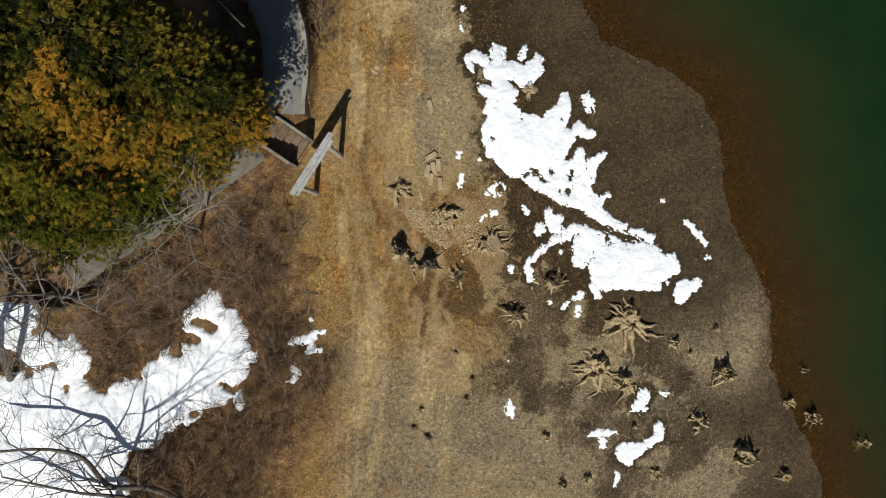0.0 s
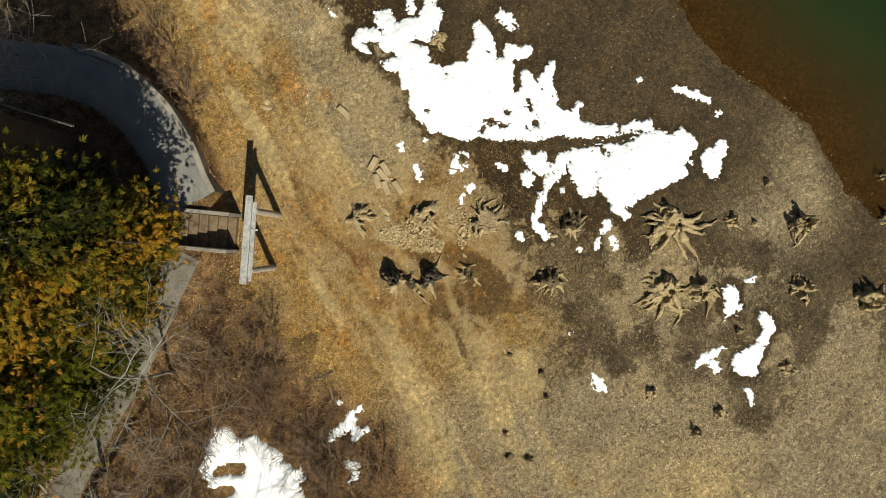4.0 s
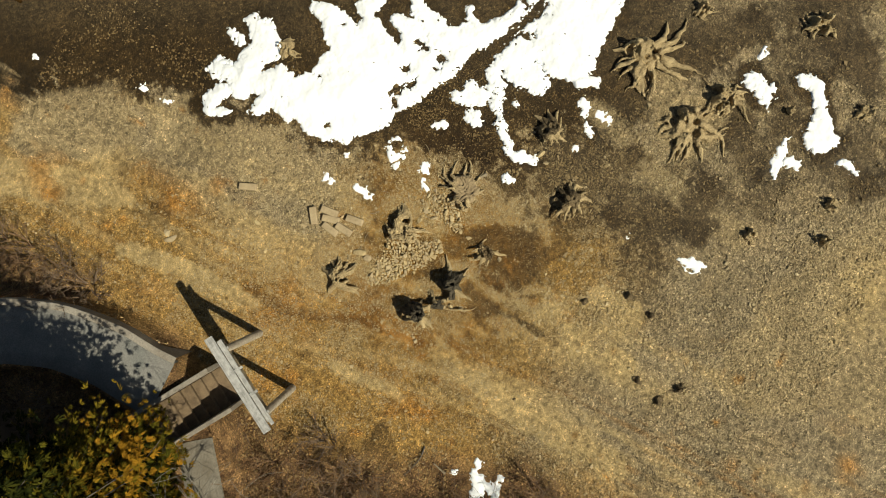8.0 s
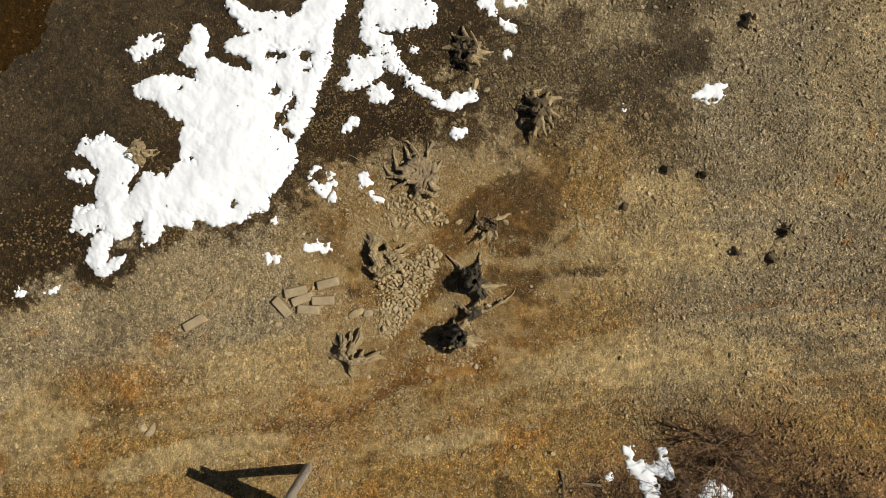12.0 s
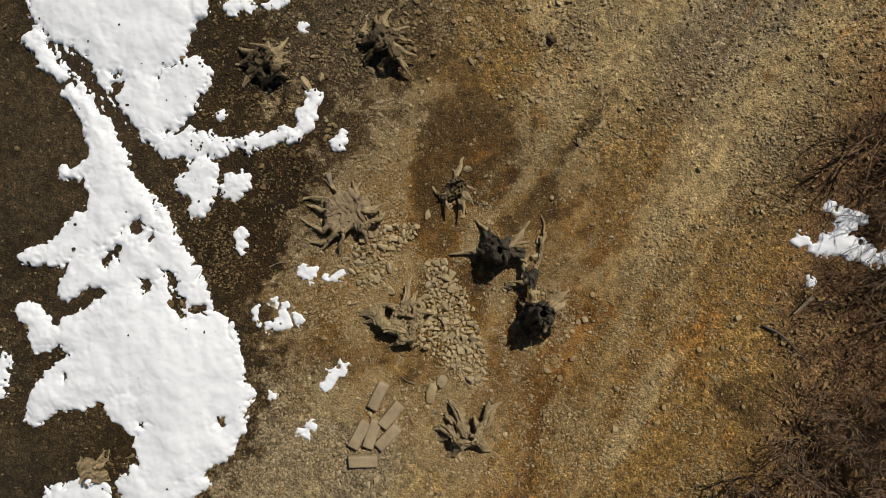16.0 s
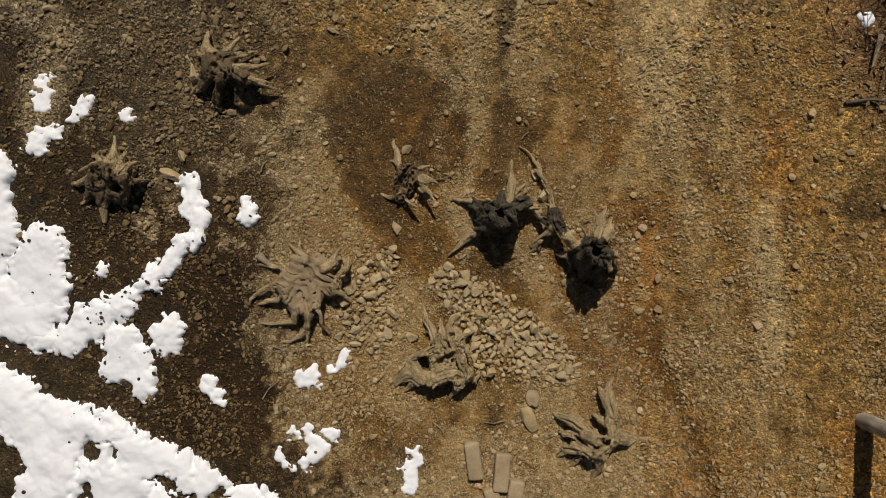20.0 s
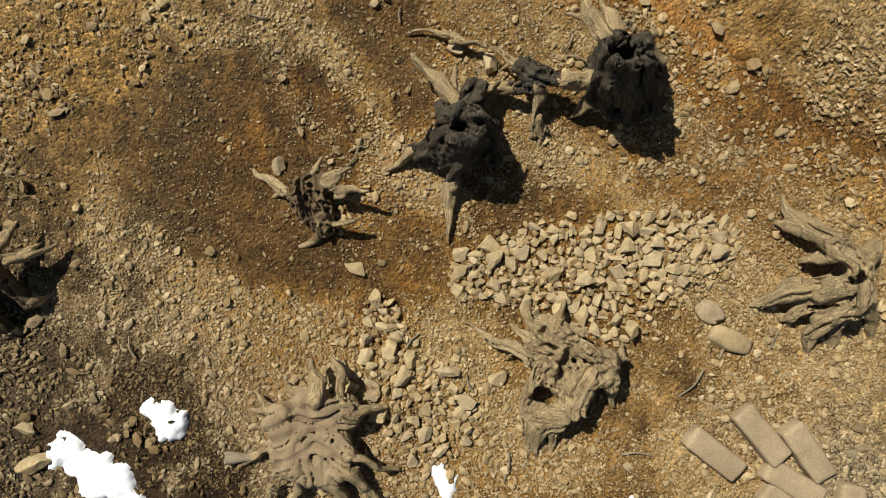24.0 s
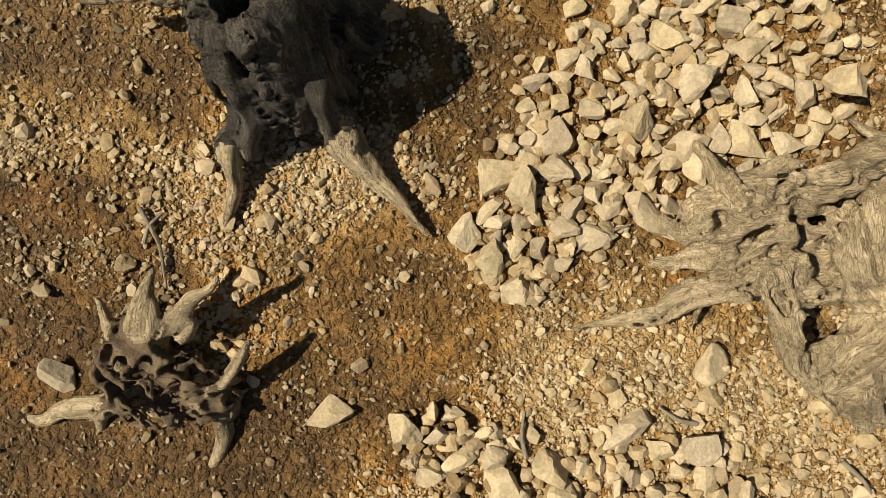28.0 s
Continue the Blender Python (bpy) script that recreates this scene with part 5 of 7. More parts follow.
s.limb((-.21, -.19, .3, .09), (-.21, -.35, .2, .08), (-.25, -.53, .1, .04), (-.33, -.66, .08, .015))
s.limb((-.2, -.34, .2, .06), (-.15, -.46, .12, .05), (-.14, -.53, .08, .02))
s.limb((-.22, -.12, .3, .08), (-.12, -.15, .18, .06), (.01, -.18, .06, .025))
s.limb((.03, .03, .3, .1), (.21, -.1, .2, .09), (.38, -.18, .1, .06), (.48, -.22, .02, .03))
s.limb((.14, .08, .24, .07), (.31, .05, .14, .05), (.44, .06, .04, .02))
s.limb((.16, .24, .25, .08), (.33, .25, .14, .06), (.45, .37, .04, .03))
s.limb((.06, .31, .28, .08), (.21, .38, .12, .05), (.33, .47, .03, .02))
s.limb((-.25, .05, .3, .07), (-.43, .13, .15, .05), (-.59, .16, .02, .02))
s.limb((-.07, .3, .28, .08), (-.08, .54, .1, .06), (.01, .68, 0, .03))
s.hole(-.07, -.22, .16, .12, .04, .14, 2.45)
s.hole(.17, .12, .24, .1, .02, .1, 2.45)
s.hole(-.05, -.04, .42, .08, .04, .14, 2.45)
s.hole(.13, .35, .25, .03, .05, .16, 2.45)
s.hole(.07, -.09, .3, .06, .02, .1, 2.45)
s.build(WOOD, WOOD, rot=.08, soft=.03)
s = Stump(0.29, -1.25, 14, "small star-shaped stump with pale raised root ends")
s.body((.07, -.17, .08, .07), (.02, .07, .08, .09))
s.body((-.05, -.1, .08, .07), (.14, -.03, .08, .08))
s.body((.07, .12, .08, .07), (.14, .18, .07, .06))
s.body((.11, -.15, .08, .06), (.14, .14, .08, .07))
s.limb((.13, -.15, .12, .035), (.19, -.3, .09, .03), (.18, -.48, .05, .016), (.2, -.66, .02, .006))
s.limb((.19, -.31, .08, .022), (.3, -.36, .01, .008))
s.limb((.13, .16, .13, .035), (.23, .22, .1, .028), (.32, .23, .06, .022), (.49, .11, 0, .012))
s.limb((-.06, -.07, .14, .03), (-.21, -.04, .24, .024), (-.33, 0, .3, .018), (-.42, .04, .34, .007))
s.limb((-.04, -.15, .12, .025), (-.15, -.2, .18, .016), (-.3, -.22, .24, .006))
s.limb((-.09, 0, .14, .03), (-.21, .11, .24, .022), (-.31, .19, .3, .017), (-.4, .28, .34, .008))
s.limb((.05, .24, .16, .025), (-.04, .32, .22, .02), (-.13, .38, .26, .008))
s.limb((.03, -.16, .12, .022), (-.07, -.19, .18, .018), (-.15, -.14, .2, .016), (-.19, -.09, .22, .01))
s.limb((-.13, .05, .2, .02), (-.16, .12, .22, .018), (-.21, .16, .24, .012))
s.limb((-.06, -.02, .14, .02), (-.17, .03, .26, .012), (-.26, .03, .28, .005))
s.limb((.05, .17, .15, .03), (.05, .29, .17, .02), (.04, .34, .12, .01))
s.limb((.13, .18, .12, .025), (.14, .28, .08, .015), (.1, .34, .02, .006))
s.hole(-.09, .04, .16, .05, .05, .08, 1.57)
s.hole(0, .18, .2, .05, .04, .1, 1.57)
s.hole(-.01, -.04, .2, .03, .03, .05, 1.57)
s.body((-.06, -.12, .10, .12), (.1, .0, .10, .13), (.12, .16, .10, .11))
s.limbs = [tuple((j[0] * .86, j[1] * .86, j[2] * .72, j[3] * 1.1 + .004) for j in line) for line in s.limbs]
s.build(CRUMB, WOOD, rot=.05, soft=.03, fine=.0105, warp=.9, web=.05)
s = Stump(-0.86, -0.79, 15, "tall dark rotten stump with ragged hollow top")
s.body((-.06, -.06, .62, .07), (.35, -.17, .08, .05))
s.body((.07, -.06, .58, .07), (.34, -.1, .1, .06))
s.body((.11, .05, .6, .07), (.3, .03, .12, .06))
s.body((.04, .14, .58, .07), (.26, .2, .15, .07))
s.body((-.04, .12, .58, .07), (-.03, .32, .12, .06))
s.body((-.11, .04, .58, .07), (-.15, .35, .06, .05))
s.body((-.14, -.07, .55, .07), (-.32, -.11, .2, .1))
s.body((-.01, -.1, .55, .06), (-.06, -.24, .15, .08))
s.body((-.07, -.05, .3, .15), (0, .06, .2, .16))
s.body((.1, -.03, .35, .12), (.21, .01, .12, .11))
s.body((.05, .06, .4, .11), (.16, .17, .14, .11))
s.body((-.02, .11, .4, .11), (-.06, .27, .08, .1))
s.limb((.36, -.16, .12, .05), (.47, -.17, .05, .035), (.62, -.21, 0, .015))
s.limb((.21, .17, .2, .06), (.37, .27, .1, .05), (.5, .38, .05, .035), (.69, .52, 0, .012))
s.limb((.32, .21, .12, .03), (.42, .32, .07, .022), (.52, .43, .03, .01))
s.limb((-.1, -.13, .45, .06), (-.15, -.29, .38, .04), (-.17, -.48, .3, .028), (-.2, -.64, .26, .01))
s.limb((-.09, -.2, .4, .045), (-.13, -.39, .32, .03), (-.15, -.58, .25, .01))
s.limb((-.15, -.26, .36, .03), (-.21, -.46, .3, .02), (-.18, -.6, .27, .008))
s.limb((-.16, -.2, .38, .04), (-.29, -.31, .26, .03), (-.41, -.4, .14, .012))
s.limb((-.29, -.08, .3, .045), (-.44, -.08, .18, .03), (-.58, -.08, .08, .02))
s.limb((-.29, .02, .3, .04), (-.39, .07, .16, .03), (-.41, .13, .05, .012))
s.limb((-.1, .33, .12, .04), (-.15, .42, .05, .025), (-.15, .47, 0, .01))
s.hole(0, .02, .66, .055, .05, .26, 1.86)
s.hole(-.09, .1, .64, .04, .03, .16, 1.86)
s.hole(.23, .09, .12, .02, .02, .1, 1.86)
s.hole(.07, .28, .12, .04, .05, .1, 1.86)
s.hole(.43, .02, 0, .09, .07, .13, 1.86)
s.hole(.2, .01, .5, .012, .1, .2, 1.86)
s.build(DARK_WOOD, WOOD, rot=.04, soft=.03, crack=.8)
s = Stump(-1.98, -0.21, 16, "tallest dark rotten stump with ragged hollow top")
s.body((.07, -.15, .75, .07), (.19, .03, .12, .06))
s.body((.13, -.04, .74, .07), (.15, .18, .1, .06))
s.body((.06, .08, .78, .07), (.06, .29, .1, .07))
s.body((-.05, .12, .76, .07), (-.12, .37, .1, .07))
s.body((-.12, .01, .74, .06), (-.35, .28, .1, .06))
s.body((-.05, -.12, .7, .07), (-.21, -.05, .2, .12))
s.body((-.09, .02, .35, .17), (-.09, .13, .2, .18))
s.body((.06, .03, .4, .1), (.1, .14, .12, .12))
s.body((-.05, .16, .45, .11), (-.07, .31, .12, .13))
s.body((.06, -.13, .6, .06), (.02, -.16, .25, .09))
s.limb((-.02, -.17, .62, .06), (-.08, -.36, .52, .045), (-.11, -.52, .48, .03), (-.17, -.64, .46, .01))
s.limb((-.03, -.25, .55, .05), (-.05, -.47, .46, .03), (0, -.61, .42, .01))
s.limb((-.09, -.18, .6, .05), (-.18, -.34, .5, .035), (-.22, -.49, .48, .01))
s.limb((-.06, -.36, .5, .025), (-.12, -.48, .5, .016), (-.18, -.54, .5, .006))
s.limb((-.18, -.2, .5, .04), (-.37, -.18, .36, .02), (-.46, -.19, .3, .008))
s.limb((-.14, .01, .7, .04), (-.21, .02, .72, .025), (-.21, -.03, .74, .01))
s.limb((-.12, .1, .7, .05), (-.17, .18, .66, .03), (-.16, .21, .6, .012))
s.limb((.03, -.1, .3, .07), (.17, -.13, .26, .05), (.29, -.22, .3, .05))
s.limb((.2, .03, .14, .06), (.31, .01, .06, .04), (.38, 0, 0, .015))
s.limb((-.14, .37, .12, .05), (-.2, .51, .02, .02))
s.limb((.1, .22, .1, .05), (.16, .31, 0, .02))
s.hole(.02, -.01, .8, .075, .06, .28, 2.45)
s.hole(.08, -.1, .78, .04, .03, .16, 2.45)
s.hole(.06, .16, .34, .03, .03, .1, 2.45)
s.hole(.12, .17, .2, .03, .03, .1, 2.45)
s.build(DARK_WOOD, WOOD, rot=.04, soft=.03, crack=.8)
s = Stump(-1.54, -0.65, 17, "knotted middle stump tangled with its dark neighbours")
s.body((0, -.15, .28, .06), (-.05, .01, .3, .08), (-.13, .2, .27, .06))
s.body((.12, -.06, .18, .06), (-.02, .09, .22, .07))
s.body((-.03, -.07, .26, .06), (-.08, -.09, .34, .03))
s.limb((.12, -.06, .2, .05), (.22, -.14, .14, .04), (.3, -.22, .1, .025))
s.limb((-.01, .09, .25, .065), (.13, .19, .15, .05), (.21, .26, .08, .045), (.31, .27, 0, .015))
s.limb((.16, .24, .1, .04), (.22, .34, .03, .03), (.3, .41, 0, .01))
s.limb((.15, .25, .1, .035), (.13, .4, .05, .024), (.05, .53, 0, .012))
s.limb((0, -.15, .28, .04), (-.01, -.32, .2, .026), (.02, -.55, .14, .022), (.16, -.68, .1, .018))
s.limb((.01, -.48, .15, .02), (.1, -.67, .1, .02), (.22, -.89, .06, .016), (.35, -1.01, .03, .012), (.47, -1.1, .01, .006))
s.limb((0, -.24, .24, .025), (.1, -.23, .14, .018), (.17, -.21, .05, .01))
s.limb((-.1, .17, .28, .06), (-.19, .3, .26, .05), (-.33, .39, .3, .05))
s.hole(.06, -.02, .34, .03, .03, .1, 2.18)
s.hole(-.05, .19, .2, .04, .02, .1, 2.18)
s.build(DARK_WOOD, WOOD, rot=.06, soft=.035)
s = Stump(2.56, -2.67, 18, "weathered grey-brown hollow stump with a dark pit")
s.body((.17, -.21, .3, .1), (-.18, -.01, .34, .1))
s.body((.22, -.13, .3, .09), (.38, .04, .1, .07))
s.body((.05, -.01, .32, .08), (.21, .25, .1, .08))
s.body((-.19, .02, .32, .08), (-.07, .26, .08, .08))
s.body((.05, -.21, .28, .1), (-.05, -.27, .2, .1))
s.limb((.14, -.24, .28, .08), (.26, -.42, .2, .06), (.29, -.64, .1, .03))
s.limb((.04, -.28, .26, .06), (-.05, -.43, .2, .04), (-.16, -.56, .14, .02))
s.limb((-.16, -.12, .3, .06), (-.35, -.15, .22, .045), (-.57, -.21, .16, .015))
s.limb((-.2, 0, .32, .06), (-.38, .07, .2, .04), (-.57, .14, .08, .015))
s.limb((-.16, -.06, .28, .04), (-.37, 0, .2, .025), (-.52, .05, .14, .01))
s.limb((.27, -.09, .24, .06), (.49, -.05, .1, .045), (.59, -.27, .02, .02))
s.limb((.42, .06, .1, .06), (.56, .1, 0, .02))
s.limb((.21, .25, .1, .06), (.2, .39, 0, .02))
s.limb((-.11, .27, .08, .06), (-.19, .31, 0, .02))
s.limb((.21, -.26, .25, .05), (.43, -.37, .1, .035), (.52, -.48, .02, .015))
s.limb((-.04, -.26, .24, .04), (-.23, -.38, .1, .03), (-.36, -.4, .03, .012))
s.hole(.06, .15, .34, .08, .08, .26, 2.88)
s.hole(-.17, .2, .3, .03, .06, .2, 2.88)
s.hole(.1, -.28, .32, .04, .03, .12, 2.88)
# trunk darker than its roots: the overhung flank's shade put into the colour
s.build(DULL_SHADED, WOOD, rot=.08, soft=.032, fine=.016)
s = Stump(4.12, -1.45, 19, "fan-shaped grey stump with a dark shaded split flank")
s.body((.16, -.11, .34, .09), (.39, .17, .06, .08))
s.body((-.06, -.07, .4, .09), (.2, .28, .08, .09))
s.body((-.25, .01, .38, .08), (-.02, .28, .06, .08))
s.body((.08, -.15, .26, .13), (-.16, -.08, .26, .13))
s.body((.22, .08, .16, .13), (-.03, .14, .16, .13))
s.limb((-.04, -.11, .36, .07), (-.09, -.29, .34, .05), (-.09, -.51, .32, .02))
s.limb((-.16, -.08, .36, .06), (-.19, -.23, .34, .04), (-.27, -.37, .3, .015))
s.limb((-.19, -.07, .36, .06), (-.32, -.18, .34, .04), (-.4, -.19, .3, .015))
s.limb((.03, -.13, .34, .07), (.23, -.22, .26, .05), (.46, -.19, .16, .02))
s.limb((.04, -.2, .34, .05), (.15, -.32, .28, .035), (.26, -.42, .22, .012))
s.limb((-.25, .01, .34, .06), (-.29, .01, .2, .04), (-.33, -.02, .1, .015))
s.limb((.4, .16, .08, .06), (.57, .29, 0, .02))
s.limb((.2, .28, .08, .07), (.22, .51, 0, .025))
s.limb((-.02, .28, .06, .06), (-.05, .42, 0, .02))
s.limb((.28, -.07, .2, .06), (.54, -.01, .06, .04), (.68, -.01, 0, .015))
s.hole(-.05, .14, .34, .05, .04, .2, 2.88)
s.hole(.23, .1, .2, .025, .06, .2, 2.88)
# darker trunk colour here carries the shade on the flank
s.build(DULL_SHADED, WOOD, rot=.08, soft=.032, fine=.016)


GREY_BIG = "weathered grey-brown hollow stump with spread roots"


def far_stump(x, y, radius, height, roots, seed, wood=None, label=GREY_BIG, start=0.0, sweep=360.0, reach=1.0):
    """A stump with a broken hollow rim and roots that fork as they leave it."""
    rng = np.random.default_rng(seed)
    s = Stump(x, y, seed, label)
    core = radius * rng.uniform(.40, .50) * (.62 if radius < .26 else 1)
    for k in range(7):
        a = 6.283 * (k + rng.uniform(-.4, .4)) / 7
        rim = height * rng.uniform(.45, 1.0)
        s.body((core * .75 * math.cos(a), core * .75 * math.sin(a), rim, core * rng.uniform(.16, .30)), (core * math.cos(a), core * math.sin(a), .04, core * rng.uniform(.3, .45)))
    s.body((0, 0, .02, core * .7), (core * .3, core * .2, height * .3, core * .5))
    for k in range(roots):
        a = radians(start + sweep * (k + rng.uniform(-.45, .45)) / roots)
        L, bend = radius * rng.uniform(.7, 1.25) * reach * (1.0 - .22 * math.sin(a)), rng.uniform(-.7, .7)
        h, w = height * rng.uniform(.2, .55), radius * rng.uniform(.045, .115)
        spot = [(L * q * math.cos(a + bend * q * q), L * q * math.sin(a + bend * q * q)) for q in (.3, .55, .78, 1.0)]
        zs = [ground_z(x + u, y + v) - ground_z(x, y) for u, v in spot]
        s.limb((*spot[0], h, w), (*spot[1], zs[1] + h * .5 + .02, w * .8), (*spot[2], zs[2] + h * .18 + .015, w * .5), (*spot[3], zs[3] + .005, .012))
        if k % 2 == 0 and roots < 12:
            c = a + rng.choice([-1, 1]) * rng.uniform(.3, .6)
            u, v = L * .85 * math.cos(c), L * .85 * math.sin(c)
            s.limb((*spot[1], zs[1] + h * .5 + .02, w * .6), (u, v, ground_z(x + u, y + v) - ground_z(x, y) + .01, .012))
    for k in range(4):
        a, q = rng.uniform(0, 6.28), rng.uniform(.1, .75) * core
        s.hole(q * math.cos(a), q * math.sin(a), height * rng.uniform(.6, .9), core * rng.uniform(.2, .42), core * rng.uniform(.15, .3), height * .55, a)
    s.hole(0, core * .95, height * .35, core * .5, core * .3, height * .4, 0)
    return s.build(wood or WOOD, wood or WOOD, .10, .04, .032 if radius > .3 else .024, 1.6)


far_stump(3.2, 6.2, .42, .25, 8, 31, label="small pale stump in a melt hole of the snow")
far_stump(7.15, -2.95, 1.0, .5, 15, 32, label="very wide grey stump with many long roots", start=95, sweep=250, reach=1.3)
far_stump(5.87, -4.88, .95, .42, 17, 33, label="broad star-shaped grey stump with many roots", start=80, sweep=270, reach=1.15)
far_stump(7.0, -5.5, .75, .42, 10, 34, label="broad grey stump beside a larger star-shaped one")
far_stump(9.05, -3.95, .42, .35, 7, 35)
far_stump(10.8, -3.4, .26, .32, 5, 36)
far_stump(9.74, -4.4, .24, .25, 5, 37)
far_stump(11.05, -5.15, .66, .95, 8, 38, label="tall jagged grey stump near the water")
far_stump(10.05, -7.1, .56, .5, 8, 39)
far_stump(11.85, -8.5, .72, .85, 9, 40, label="tall jagged grey stump near the water")
far_stump(8.25, -9.15, .4, .3, 7, 43)
far_stump(4.52, -9.6, .3, .35, 6, 44)
far_stump(5.54, -9.4, .34, .3, 5, 45)
far_stump(3.84, -7.7, .28, .2, 6, 46)
far_stump(13.85, -6.45, .4, .35, 6, 47, label="grey stump on the waterline")
far_stump(14.75, -7.0, .5, .75, 7, 48, label="grey stump standing in shallow water")
far_stump(16.85, -8.1, .5, .8, 7, 49, label="grey stump standing in shallow water")
far_stump(14.45, -5.1, .26, .55, 5, 50, label="small dark stump in shallow water")
far_stump(13.6, -9.4, .4, .35, 6, 51, label="grey stump on the waterline")
far_stump(7.45, -7.3, .2, .2, 4, 52)
far_stump(-1.16, -6.61, .15, .2, 3, 53, DULL_SHADED, "small dark broken stump on sand")
far_stump(-1.41, -7.36, .22, .16, 5, 54, DULL_SHADED, "small dark broken stump on sand")
far_stump(-.85, -7.72, .24, .22, 5, 55, DULL_SHADED, "small dark broken stump on sand")
far_stump(.88, -5.38, .18, .15, 5, 56, DULL_SHADED, "small dark root stub on gravel")
far_stump(.68, -6.16, .2, .16, 5, 57, DULL_SHADED, "small dark root stub on gravel")
far_stump(.25, -4.3, .12, .12, 4, 58, DULL_SHADED, "small dark root stub on gravel")

# loose roots and sticks
rng = np.random.default_rng(7)


def stick(ways, radius, label, wood=None, name="fallen_branch", category="branch"):
    P = np.array([(x, y, ground_z(x, y) + h) for x, y, h in ways])
    q, fine = np.linspace(0, 1, len(P)), np.linspace(0, 1, len(P) * 6)
    P = np.stack([np.interp(fine, q, P[:, k]) for k in range(3)], -1)
    for _ in range(3):
        P[1:-1] = (P[:-2] + 2 * P[1:-1] + P[2:]) / 4
    origin = P[0].copy()
    ob = thing(name, joined(name, [tube(P - origin, radius * (1 - fine * .75) + .004, 8, int(radius * 1000), .2)]), wood or OLD_PLANK, label, category)
    ob.location = origin
    return ob


stick([(-.05, -.02, .02), (-.24, .02, .04)], .014, "short grey stick leaning on a stone")
stick([(-5.2, -1.95, .03), (-5.5, -1.97, .06), (-5.85, -1.86, .05), (-6.15, -1.74, .03)], .02, "dark crooked branch on the bank", BARK)
stick([(-5.62, -2.75, .04), (-5.5, -2.35, .06)], .035, "short weathered pole on the ground")
stick([(2.32, -.38, .04), (2.12, -.2, .07)], .05, "chunk of pale driftwood beside a stump")
for k in range(26):
    x, y, a, L = rng.uniform(-2.2, 2.4), rng.uniform(-2.6, 2.6), rng.uniform(0, 6.3), rng.uniform(.12, .34)
    if math.hypot(x + .9, y + .85) < .7 or math.hypot(x - 1.65, y) < .9 or math.hypot(x, y - 1.2) < .7:
        continue
    stick([(x, y, .025), (x + .5 * L * math.cos(a + .2), y + .5 * L * math.sin(a + .2), .035), (x + L * math.cos(a), y + L * math.sin(a), .02)], .006, "thin dry twig on the gravel", OLD_PLANK, "twig", "twig").name = "twig"

# ---- stone pile ----
ROCKS = [np_mesh("stone", *chipped(3, np.random.default_rng(500 + k), 15, .34, .66), False) for k in range(20)]
for me in ROCKS:
    me.materials.append(ROCK)


ROUND = [np_mesh("boulder", *chipped(3, np.random.default_rng(540 + k), 12, .52, .85), True) for k in range(5)]
for me in ROUND:
    me.materials.append(ROCK)


def rock(x, y, size, label, group="", tall=1.0, lift=0.0, name="stone"):
    ob = thing(name, (ROUND if name == "boulder" else ROCKS)[rng.integers(0, 5 if name == "boulder" else len(ROCKS))], None, label, "stone", group)
    ob.scale = (size * rng.uniform(1.0, 1.3), size * rng.uniform(.9, 1.2), size * rng.uniform(.95, 1.25) * tall)
    ob.rotation_euler = (rng.normal(0, .22), rng.normal(0, .22), rng.uniform(0, 6.28))
    ob.location = (x, y, ground_z(x, y) + lift + size * .24 * tall)
    return ob


PILE = [(-.1, .08, .16), (-.32, .22, .24), (-.55, .42, .32), (-.78, .62, .34), (-.98, .86, .36), (-1.2, 1.02, .34), (-1.45, 1.16, .26), (-.7, 1.0, .28), (-1.65, 1.32, .16), (-.45, .7, .3)]
PILE_TWO = [(.62, -.28, .12), (.8, .0, .2), (.98, .3, .26), (1.12, .62, .24), (.85, .75, .18), (1.25, -.15, .12), (.75, .45, .16)]
placed = []


def fill(lobes, count, lo, hi, label, group, crowd):
    made = tries = 0
    while made < count and tries < count * 60:
        tries += 1
        cx, cy, r = lobes[rng.integers(0, len(lobes))]
        a, d = rng.uniform(0, 6.28), r * math.sqrt(rng.random()) * 1.1
        x, y, s = cx + d * math.cos(a), cy + d * math.sin(a), lo + (hi - lo) * rng.random() ** 1.5
        if any((x - u) ** 2 + (y - v) ** 2 < (crowd * (s + w)) ** 2 for u, v, w in placed):
            continue
        placed.append((x, y, s))
        rock(x, y, s, label, group, 1.0, rng.uniform(-.01, .03))
        made += 1


for bx, by, bs, tall in ((-1.2, 1.69, .105, .9), (-1.14, 1.93, .16, .7), (.38, .78, .09, .9)):
    placed.append((bx, by, bs))
    rock(bx, by, bs, "large rounded tan stone on gravel", "", tall, name="boulder")
for bx, by, bs, tall in ((.5, -.68, .10, 1), (.33, -1.69, .10, 1), (-.17, -.12, .12, .8), (-2.75, -.52, .11, 1.1), (-1.36, -1.3, .11, .9), (-1.47, -1.02, .12, .8), (3.45, -1.5, .15, .9), (3.3, -1.75, .11, .8), (-3.05, 6.95, .16, .8), (-1.58, 4.88, .14, .7), (-2.9, 7.1, .12, .8)):
    placed.append((bx, by, bs))
    rock(bx, by, bs, "single large angular tan stone on gravel", "", tall)
fill(PILE, 205, .046, .125, "angular tan stone in a heap", "heap of stones beside the stumps", .56)
fill(PILE_TWO, 72, .044, .115, "angular tan stone lying by a stump", "stones round the wide stump", .62)


